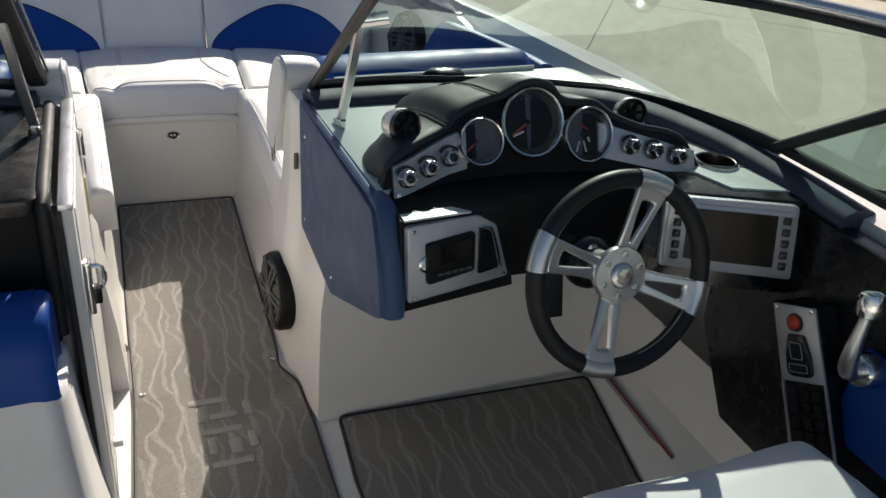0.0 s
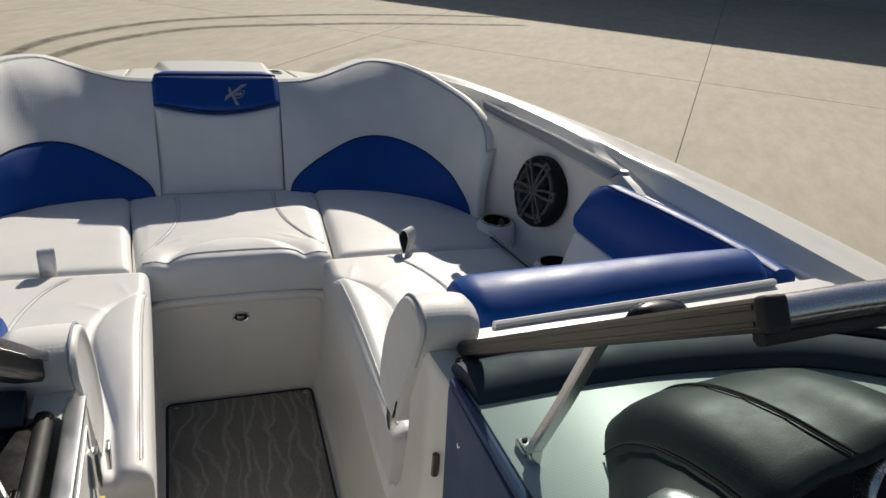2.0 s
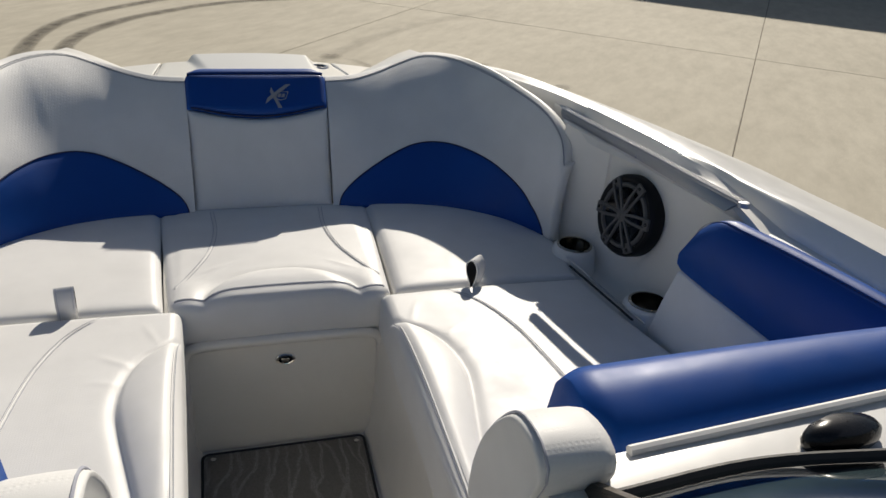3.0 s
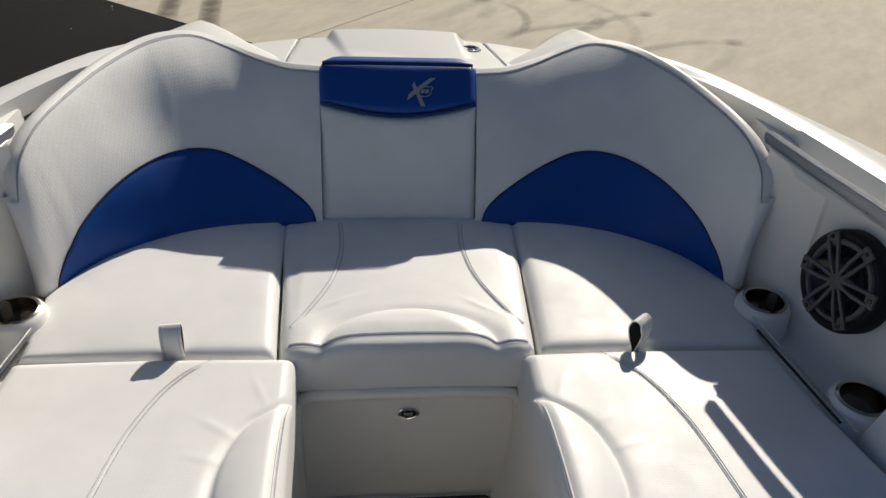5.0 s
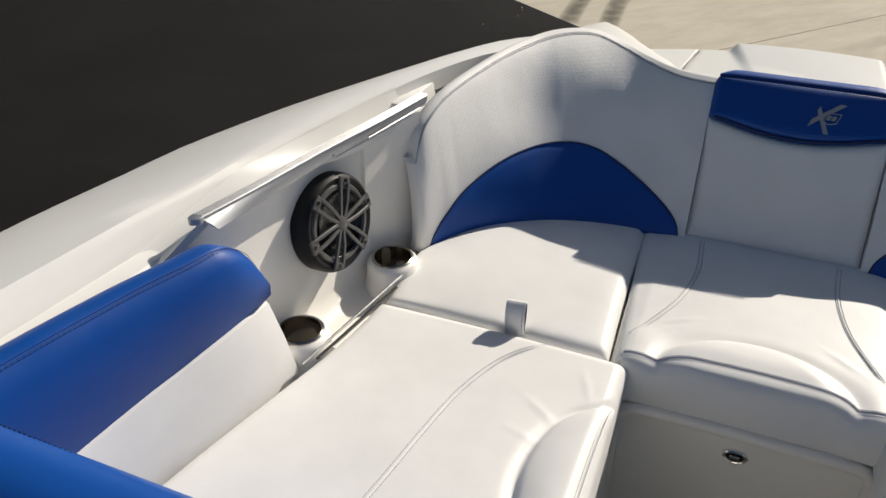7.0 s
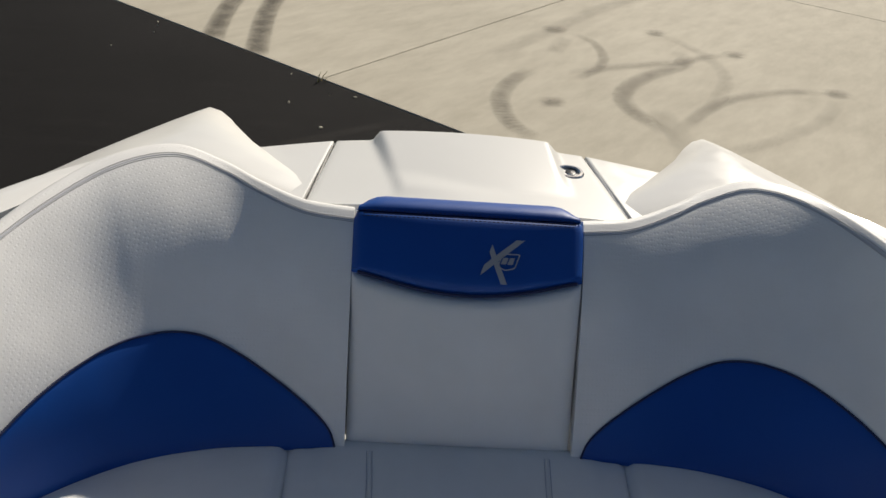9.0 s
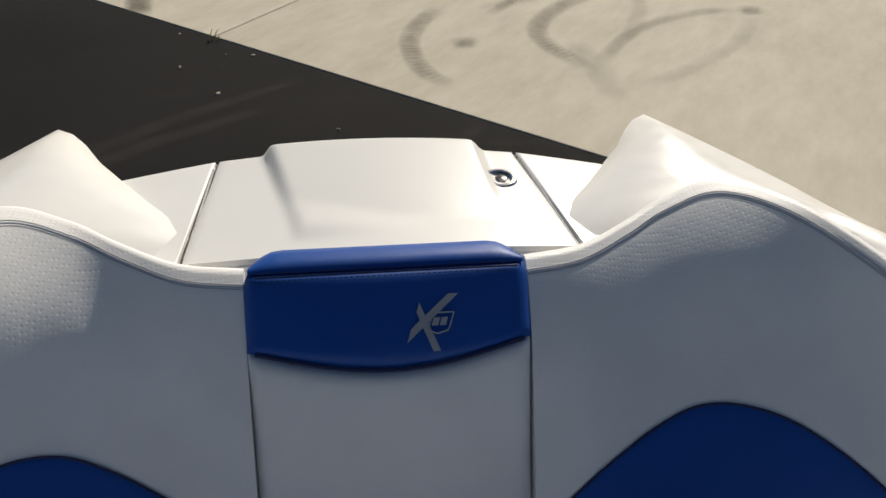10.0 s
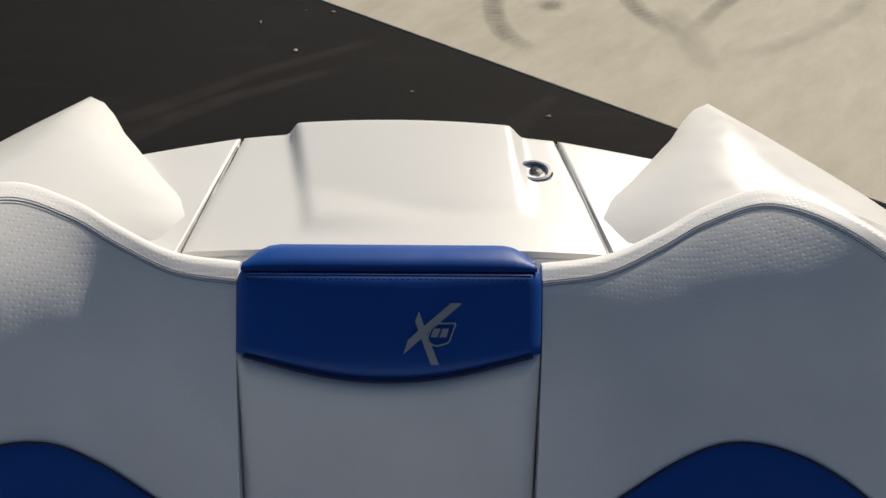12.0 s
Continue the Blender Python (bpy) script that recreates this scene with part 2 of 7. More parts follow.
concrete_mat = concrete()
asphalt_mat = asphalt()
mark_strong = rubber_mark("tyre_rubber_strong", 0.72, 6.0)
mark_faint = rubber_mark("tyre_rubber_faint", 0.16, 5.0)
mark_mid = rubber_mark("tyre_rubber_medium", 0.40, 9.0, 0.20)
mark_soft = rubber_mark("tyre_rubber_soft", 0.30, 7.0)
spot_rubber = rubber_mark("pivot_rubber", 0.60, 14.0)
crack_mat = plain("dark_joint_filler", (0.14, 0.125, 0.10), 0.9)
facade = plain("grey_facade_panel", (0.30, 0.30, 0.30), 0.8, bump=0.2, scale=20.0)


# ---- mesh helpers ----
def thing(name, at, label, category, group="", kind=""):
    ob = new(name)
    ob.empty_display_size = 0.05
    ob.location = at
    return tagged(ob, label, category, group, kind)


def world_of(ob):
    m = Matrix.Translation(ob.location) if ob.type == "EMPTY" else ob.matrix_basis
    return m


def part(name, bm, material, parent=None, label="", m=None, angle=38.0):
    """Links a bmesh as one mesh object under a thing or a part; its place is given in the world."""
    bmesh.ops.recalc_face_normals(bm, faces=bm.faces)
    me = bpy.data.meshes.new(name)
    bm.to_mesh(me)
    bm.free()
    me.shade_smooth()
    me.set_sharp_from_angle(angle=radians(angle))
    for one in material if isinstance(material, (list, tuple)) else [material]:
        me.materials.append(one)
    return hang(new(name, me), parent, label, m)


def hang(ob, parent, label="", m=None):
    if m is not None:
        ob.matrix_basis = m
    if parent is not None:
        ob.parent = parent
        up = world_of(parent)
        ob.matrix_parent_inverse = up.inverted()
    if label:
        ob["label"] = label
    return ob


def again(ob, parent, m, label=""):
    """Another part on the same mesh."""
    return hang(new(ob.name.split(".")[0], ob.data), parent, label, m)


def lerp(a, b, t):
    return a + (b - a) * t


def smoothstep(a, b, x):
    t = min(1.0, max(0.0, (x - a) / (b - a)))
    return t * t * (3 - 2 * t)


def spline(pts, n, closed=False):
    """Catmull-Rom through the points, n steps in all, evenly by chord."""
    pts = [Vector(p) for p in pts]
    k = len(pts)
    segs = k if closed else k - 1
    lens = [(pts[(i + 1) % k] - pts[i]).length for i in range(segs)]
    total = sum(lens)
    out = []
    for j in range(n if closed else n + 1):
        d = total * j / n
        i = 0
        while i < segs - 1 and d > lens[i]:
            d -= lens[i]
            i += 1
        t = d / max(lens[i], 1e-9)
        if closed:
            p0, p1, p2, p3 = pts[i - 1], pts[i], pts[(i + 1) % k], pts[(i + 2) % k]
        else:
            p1, p2 = pts[i], pts[i + 1]
            p0 = pts[i - 1] if i else p1 * 2 - p2
            p3 = pts[i + 2] if i + 2 < k else p2 * 2 - p1
        out.append(0.5 * (2 * p1 + (p2 - p0) * t + (2 * p0 - 5 * p1 + 4 * p2 - p3) * t * t + (3 * p1 - p0 - 3 * p2 + p3) * t ** 3))
    return out


def sheet(bm, rows, wrap=False):
    """Quads over rows of points; wrap joins each row's end to its start."""
    grid = [[bm.verts.new(p) for p in row] for row in rows]
    for a, b in zip(grid, grid[1:]):
        n = len(a)
        for j in range(n if wrap else n - 1):
            k = (j + 1) % n
            bm.faces.new((a[j], a[k], b[k], b[j]))
    return grid


def cap(bm, loop):
    if len(loop) > 2:
        bm.faces.new(loop)


def thick(bm, rows, off):
    """A sheet given depth: off(i, j) is the vector from its front to its back."""
    a = sheet(bm, rows)
    back = [[Vector(p) + off(i, j) for j, p in enumerate(row)] for i, row in enumerate(rows)]
    b = sheet(bm, back)
    ring = lambda g: g[0] + [r[-1] for r in g[1:-1]] + g[-1][::-1] + [r[0] for r in g[-2:0:-1]]  # noqa: E731
    ra, rb = ring(a), ring(b)
    for i in range(len(ra)):
        k = (i + 1) % len(ra)
        bm.faces.new((ra[i], ra[k], rb[k], rb[i]))


def tube(bm, pts, r, seg=8, ends=True, flat=1.0, up=None):
    """A round (or by flat, oval) bar along points."""
    pts = [Vector(p) for p in pts]
    rows = []
    n = None
    for i, p in enumerate(pts):
        d = (pts[min(i + 1, len(pts) - 1)] - pts[max(i - 1, 0)]).normalized()
        if n is None:
            ref = Vector(up) if up else (Vector((0, 0, 1)) if abs(d.z) < 0.9 else Vector((1, 0, 0)))
            n = (ref - d * ref.dot(d)).normalized()
        else:
            n = (n - d * n.dot(d)).normalized()
        b = d.cross(n)
        rr = r[i] if isinstance(r, (list, tuple)) else r
        rows.append([p + (n * math.cos(a) * flat + b * math.sin(a)) * rr for a in (2 * math.pi * k / seg for k in range(seg))])
    g = sheet(bm, rows, True)
    if ends:
        cap(bm, g[0][::-1])
        cap(bm, g[-1])


def bar(bm, pts, w, h, up):
    """A rectangular bar along points: w across, h along the up direction, with chamfered corners."""
    pts = [Vector(p) for p in pts]
    rows = []
    c = min(w, h) * 0.18
    prof = [(-w / 2, -h / 2 + c), (-w / 2, h / 2 - c), (-w / 2 + c, h / 2), (w / 2 - c, h / 2), (w / 2, h / 2 - c), (w / 2, -h / 2 + c), (w / 2 - c, -h / 2), (-w / 2 + c, -h / 2)]
    for i, p in enumerate(pts):
        d = (pts[min(i + 1, len(pts) - 1)] - pts[max(i - 1, 0)]).normalized()
        n = Vector(up)
        n = (n - d * n.dot(d)).normalized()
        b = d.cross(n)
        rows.append([p + b * x + n * y for x, y in prof])
    g = sheet(bm, rows, True)
    cap(bm, g[0][::-1])
    cap(bm, g[-1])


def box(bm, lo, hi, r=0.0, seg=2, m=None):
    lo, hi = Vector(lo), Vector(hi)
    g = bmesh.ops.create_cube(bm, size=1.0)["verts"]
    for v in g:
        v.co = Vector((lerp(lo.x, hi.x, v.co.x + 0.5), lerp(lo.y, hi.y, v.co.y + 0.5), lerp(lo.z, hi.z, v.co.z + 0.5)))
    if r:
        edges = list({e for v in g for e in v.link_edges})
        res = bmesh.ops.bevel(bm, geom=edges, offset=r, segments=seg, affect="EDGES", profile=0.6)
        g = list({v for f in res["faces"] for v in f.verts} | {v for v in g if v.is_valid})
    if m is not None:
        for v in g:
            v.co = m @ v.co
    return bm


def lathe(bm, prof, m=None, seg=32, close=True):
    """Turns (radius, height) pairs about the local z axis."""
    rows = []
    for r, z in prof:
        rows.append([Vector((r * math.cos(a), r * math.sin(a), z)) for a in (2 * math.pi * k / seg for k in range(seg))])
    if m is not None:
        rows = [[m @ p for p in row] for row in rows]
    g = sheet(bm, rows, True)
    if close:
        cap(bm, g[0][::-1])
        cap(bm, g[-1])


def slab(bm, outline, off, r=0.0):
    """A flat outline given depth by the vector off; r chamfers its front edge."""
    pts = [Vector(p) for p in outline]
    off = Vector(off)
    n = len(pts)
    mid = sum(pts, Vector()) / n
    rows = [[p + off for p in pts]]
    if r:
        rows.append([p + off.normalized() * r for p in pts])
        rows.append([p + off.normalized() * r * 0.3 + (mid - p).normalized() * r * 0.3 for p in pts])
        rows.append([p + (mid - p).normalized() * r for p in pts])
    else:
        rows.append(pts)
    g = sheet(bm, rows, True)
    cap(bm, g[0][::-1])
    cap(bm, g[-1])


def rounded(pts, r, seg=5):
    """A polygon with its corners rounded, in the polygon's own plane."""
    pts = [Vector(p) for p in pts]
    out = []
    n = len(pts)
    for i in range(n):
        p, a, b = pts[i], pts[i - 1], pts[(i + 1) % n]
        da, db = (a - p), (b - p)
        k = min(r, da.length * 0.48, db.length * 0.48)
        s, e = p + da.normalized() * k, p + db.normalized() * k
        for j in range(seg + 1):
            t = j / seg
            out.append((1 - t) ** 2 * s + 2 * t * (1 - t) * p + t * t * e)
    return out


def spaced(size, r, n):
    """Steps 0 to 1 across a cushion of that size, close together at its rounded rims."""
    k = r / size
    rim = [0.0, 0.06 * k, 0.18 * k, 0.38 * k, 0.66 * k, k]
    return rim + [lerp(k, 1 - k, i / n) for i in range(1, n)] + [1 - t for t in reversed(rim)]


def cushion(bm, at, top, z0, r, size, n=(16, 16), puff=0.012):
    """A stuffed cushion. at(u, v) gives its plan, top(u, v) its upper face, z0 its base, r its rounded rim."""
    us, vs = spaced(size[0], r, n[0]), spaced(size[1], r, n[1])

    def fall(t, length):
        d = min(t, 1 - t) * length
        return 0.0 if d >= r else r - math.sqrt(max(0.0, r * r - (r - d) ** 2))

    def place(u, v):
        x, y = at(u, v)
        z = top(u, v) - min(r, math.hypot(fall(u, size[0]), fall(v, size[1])))
        z += puff * (math.sin(math.pi * u) * math.sin(math.pi * v)) ** 0.5 if 0 < u < 1 and 0 < v < 1 else 0
        return Vector((x, y, z))

    rows = [[place(u, v) for u in us] for v in vs]
    g = sheet(bm, rows)
    ring = g[0] + [w[-1] for w in g[1:-1]] + g[-1][::-1] + [w[0] for w in g[-2:0:-1]]
    low = [bm.verts.new((v.co.x, v.co.y, z0)) for v in ring]
    for i in range(len(ring)):
        k = (i + 1) % len(ring)
        bm.faces.new((ring[i], ring[k], low[k], low[i]))
    bm.faces.new(low)
    return place


def seam(name, pts, parent, material, gap=0.0048, stitch=True, welt=None):
    """A sewn seam on a cushion: a raised welt with a row of stitches on each side."""
    pts = [Vector(p) for p in pts]
    bm = bmesh.new()
    tube(bm, [p - Vector((0, 0, 0.0008)) for p in pts], 0.0018, 6)
    part("piping", bm, welt or material, parent)
    if stitch:
        bm = bmesh.new()
        for side in (-1, 1):
            line = []
            for i, p in enumerate(pts):
                d = (pts[min(i + 1, len(pts) - 1)] - pts[max(i - 1, 0)]).normalized()
                line.append(p + d.cross(Vector((0, 0, 1))).normalized() * side * gap)
            fine = spline(line, max(8, int(sum((b - a).length for a, b in zip(line, line[1:])) / 0.006)))
            for a, b in zip(fine, fine[1:]):
                tube(bm, [a - Vector((0, 0, 0.0006)), lerp(a, b, 0.5), lerp(a, b, 0.86) - Vector((0, 0, 0.0006))], 0.0007, 4)
        part(name, bm, material, parent)


# ---- ground ----
U, V = Vector((0.6190, 0.7854, 0)), Vector((0.7854, -0.6190, 0))  # across and along the slab edge
GROUND = -0.80


def on_ground(u, v, z=0.0):
    p = U * u + V * v
    return Vector((p.x, p.y, GROUND + z))


def build_ground():
    bm = bmesh.new()
    sheet(bm, [[on_ground(u, v, -0.05) for v in (-900, -60, 60, 900)] for u in (-900, -60, 60, 900)])
    tagged(part("ground", bm, asphalt_mat), "flat dark ground under the yard", "ground", kind="structure")
    road = tagged(new("road"), "dark grey asphalt lane with dusty tyre sweeps", "asphalt", kind="structure")
    bm = bmesh.new()
    sheet(bm, [[on_ground(u, v, 0.0) for v in (-60, -20, 0, 20, 60)] for u in (-40, -10, 0, 6.70)])
    part("surface", bm, asphalt_mat, road)
    slabs = tagged(new("pavement"), "pale weathered concrete yard cast in large slabs", "concrete", kind="structure")
    # slab joints: cross joints every 6.4 m past the edge, long joints every 5.2 m
    us = [6.71 + 6.36 * k for k in range(9)]
    vs = [-6.45 + 5.2 * k for k in range(-9, 10)]
    bm = bmesh.new()
    w, h = 6.36 - 0.009, 5.2 - 0.009
    c = 0.006
    rows = [[Vector((x, y, z)) for x, y in ((-w / 2 + k, -h / 2 + k), (w / 2 - k, -h / 2 + k), (w / 2 - k, h / 2 - k), (-w / 2 + k, h / 2 - k))] for k, z in ((0, -0.05), (0, -c), (c, 0))]
    g = sheet(bm, rows, True)
    cap(bm, g[-1])
    turn = Matrix(((U.x, V.x, 0), (U.y, V.y, 0), (0, 0, 1))).to_4x4()
    first = None
    for u in us:
        for v in vs:
            m = Matrix.Translation(on_ground(u + 3.18, v + 2.6, 0.004)) @ turn
            if first is None:
                first = part("slab", bm, concrete_mat, slabs, m=m)
            else:
                again(first, slabs, m)
    bm = bmesh.new()
    sheet(bm, [[on_ground(u, v, -0.006) for v in (-50, 0, 50)] for u in (6.72, 30, 63.9)])
    part("joint_filler", bm, crack_mat, slabs)
    # far yard past the slabs
    bm = bmesh.new()
    sheet(bm, [[on_ground(u, v, -0.01) for v in (-700, -55, 55, 700)] for u in (6.71 + 57.2, 700)])
    tagged(part("far_pavement", bm, concrete_mat), "concrete yard running on into the distance", "concrete", kind="structure")


def strip(bm, pts, w0, w1=None, z=0.010, ends=0.16):
    """A flat band along pts; 'soft' runs from 0 at its rims to 1 inside, 'run' is the way along it."""
    soft, run = bm.verts.layers.float.new("soft"), bm.verts.layers.float.new("run")
    n = 72
    pts = spline([Vector((x, y, 0)) for x, y in pts], n)
    way, prev = 0.0, None
    for i, p in enumerate(pts):
        d = (pts[min(i + 1, n)] - pts[max(i - 1, 0)]).normalized()
        side = Vector((-d.y, d.x, 0)) * lerp(w0, w1 or w0, i / n) / 2
        way += (p - pts[max(i - 1, 0)]).length
        fade = smoothstep(0, ends, min(i, n - i) / n) if ends else 1.0
        row = []
        for c in (-1, -0.72, -0.35, 0, 0.35, 0.72, 1):
            q = p + side * c
            v = bm.verts.new((q.x, q.y, GROUND + z))
            v[soft] = fade * (1 - c * c) ** 0.8
            v[run] = way
            row.append(v)
        if prev:
            for a in range(6):
                bm.faces.new((prev[a], prev[a + 1], row[a + 1], row[a]))
        prev = row


def build_tyre_marks():
    # a wide turning skid laid by a pair of tyres, then faint curls and dark pivot spots
    arcs = [
        ([(-2.005, 10.06), (-2.08, 11.0), (-2.06, 12.05), (-1.84, 13.0), (-1.3, 13.9), (-0.16, 15.05), (1.7, 15.9), (3.85, 16.4), (6.5, 16.6)], 0.19, mark_strong),
        ([(-1.54, 9.70), (-1.67, 10.9), (-1.66, 11.8), (-1.42, 12.55), (-0.90, 13.4), (0.24, 14.45), (1.8, 15.0), (3.62, 15.4), (6.4, 15.6)], 0.19, mark_strong),
        ([(0.80, 8.28), (0.61, 8.56), (0.55, 8.84), (0.56, 9.18), (0.70, 9.56), (0.93, 9.88)], 0.15, mark_mid),
        ([(1.36, 11.02), (1.47, 10.93), (1.60, 10.71), (1.61, 10.30), (1.47, 9.92), (1.2, 9.6)], 0.10, mark_soft),
        ([(1.78, 8.44), (1.75, 8.69), (1.65, 8.90), (1.58, 9.19), (1.67, 9.51), (1.94, 9.86), (2.28, 10.16), (2.42, 10.42), (2.36, 10.72)], 0.16, mark_mid),
        ([(2.33, 11.22), (2.55, 10.85), (2.68, 10.50), (2.67, 9.95), (2.43, 9.39), (2.12, 8.91)], 0.13, mark_faint),
        ([(3.61, 9.72), (3.19, 9.70), (2.64, 9.46), (2.22, 9.08), (1.90, 8.62)], 0.12, mark_soft),
        ([(3.61, 9.65), (3.2, 9.05), (2.6, 8.55), (2.0, 8.2)], 0.13, mark_faint),
        ([(2.99, 10.66), (2.70, 10.55), (2.35, 10.32), (1.7, 10.05), (1.1, 9.75)], 0.12, mark_soft),
        ([(1.34, 10.85), (1.22, 10.55), (1.14, 10.3)], 0.16, mark_faint),
        ([(1.80, 9.1), (1.86, 8.75), (1.86, 8.35), (1.84, 8.0)], 0.20, mark_faint),
        ([(0.2, 9.6), (1.1, 10.9), (2.4, 12.6), (4.8, 14.6)], 0.2, mark_faint),
    ]
    level = 0.009
    for pts, w, mat in arcs:
        bm = bmesh.new()
        strip(bm, pts, w * 1.25, z=level, ends=0.015 if mat is mark_strong else 0.2)
        level += 0.001
        tagged(part("tyre_mark", bm, mat), "curved dark tyre rubber mark scuffed on concrete", "tyre mark", "tyre marks", kind="structure")
    for x, y, a, b in ((1.25, 11.10, 0.13, 0.07), (2.33, 11.22, 0.11, 0.07), (2.99, 10.66, 0.11, 0.07), (3.61, 9.72, 0.12, 0.08), (0.97, 9.08, 0.11, 0.07)):
        bm = bmesh.new()
        strip(bm, [(x - a * 1.25, y - 0.2 * b), (x, y), (x + a * 1.25, y + 0.2 * b)], b * 2.4, z=0.022, ends=0.45)
        tagged(part("oil_spot", bm, spot_rubber), "small dark pivot spot of tyre rubber on concrete", "stain", "pivot spots", kind="structure")
    # dusty sweep on the asphalt
    for pts in ([(-2.2, 6.9), (-1.45, 7.58), (-1.05, 7.93), (-0.6, 8.25), (-0.1, 8.6)], [(-2.0, 6.8), (-1.3, 7.5), (-0.9, 7.8), (-0.4, 8.1)], [(0.45, 7.2), (0.60, 7.43), (0.72, 7.6), (0.87, 7.76)]):
        bm = bmesh.new()
        strip(bm, pts, 0.22, 0.1, 0.004)
        tagged(part("dust_track", bm, dust_mat), "pale dusty tyre track across asphalt", "tyre mark", "dust tracks", kind="structure")
    # jagged cracks in the asphalt beside the slab
    rnd = random.Random(11)
    for u0, v0, du, dv, n in ((6.45, -1.6, 0.02, 0.16, 14), (6.2, 0.4, 0.05, 0.12, 9), (5.6, 1.2, 0.10, -0.05, 9), (6.55, 1.6, -0.02, 0.15, 12)):
        u, v = u0, v0
        line = []
        for _ in range(n):
            line.append((U.x * u + V.x * v, U.y * u + V.y * v))
            u += du + rnd.uniform(-0.07, 0.07)
            v += dv + rnd.uniform(-0.05, 0.05)
        bm = bmesh.new()
        rows = [[Vector((x - 0.007, y - 0.005, GROUND + 0.003)), Vector((x + 0.007, y + 0.005, GROUND + 0.003))] for x, y in line]
        sheet(bm, rows)
        tagged(part("asphalt_crack", bm, crack_dark), "thin jagged crack in the asphalt", "crack", "asphalt cracks", kind="structure")
    # dry tuft in the joint between asphalt and concrete
    bm = bmesh.new()
    rnd = random.Random(4)
    base = Vector((-0.905, 9.20, GROUND))
    for k in range(5):
        a = rnd.uniform(0, 6.28)
        p = base + Vector((rnd.uniform(-0.04, 0.04), rnd.uniform(-0.03, 0.03), 0))
        q = p + Vector((math.cos(a) * 0.05, math.sin(a) * 0.05, rnd.uniform(0.03, 0.085)))
        tube(bm, [p, (p + q) / 2 + Vector((0, 0, 0.01)), q], [0.0045, 0.0035, 0.0015], 4)
    stones = bmesh.new()
    for k in range(34):
        q = on_ground(6.70 - abs(rnd.gauss(0, 0.55)) - 0.06, rnd.uniform(-9, 4), 0.004)
        bmesh.ops.create_icosphere(stones, subdivisions=1, radius=rnd.uniform(0.006, 0.014), matrix=Matrix.Translation(q) @ pose(0, 0, 0, rnd.uniform(0, 90), 0, rnd.uniform(0, 90)) @ Matrix.Diagonal((1.3, 0.9, 0.7, 1)))
    tagged(part("gravel", stones, concrete_mat), "loose pale grit scattered along the slab edge", "gravel", kind="stuff")
    tagged(part("weed_tuft", bm, dry_grass), "dry weed tuft growing at the slab edge", "weed")


m_ = Mat("pale_dust", (0.12, 0.11, 0.10), 0.9, spec=0.1)
soft_ = m_.node("ShaderNodeAttribute")
soft_.attribute_name = "soft"
m_.t.links.new(m_.math("MULTIPLY", m_.ramp(m_.noise(4.0, 6.0, 0.7), (0.3, (0.04,) * 3), (0.8, (0.24,) * 3)), soft_.outputs["Fac"]), m_.p.inputs["Alpha"])
dust_mat = m_.m
crack_dark = plain("open_crack", (0.003, 0.003, 0.003), 0.9)
dry_grass = plain("dry_grass", (0.42, 0.36, 0.20), 0.8)


def build_unseen_building():
    """Long unseen building, added to shade the far part of the yard."""
    shade_block = thing("unseen_building", on_ground(28.5, 26), "long plain grey building, out of view, shading the far yard", "building")
    bm = bmesh.new()
    m = Matrix(((U.x, V.x, 0), (U.y, V.y, 0), (0, 0, 1))).to_4x4()
    box(bm, (27.6, -14, GROUND), (44.0, 60, GROUND + 6.7), m=m)
    part("wall", bm, facade, shade_block)
    bm = bmesh.new()
    box(bm, (27.5, -14.1, GROUND + 6.7), (44.1, 60.1, GROUND + 6.95), m=m)
    part("roof", bm, facade, shade_block)


build_ground()
build_tyre_marks()
build_unseen_building()

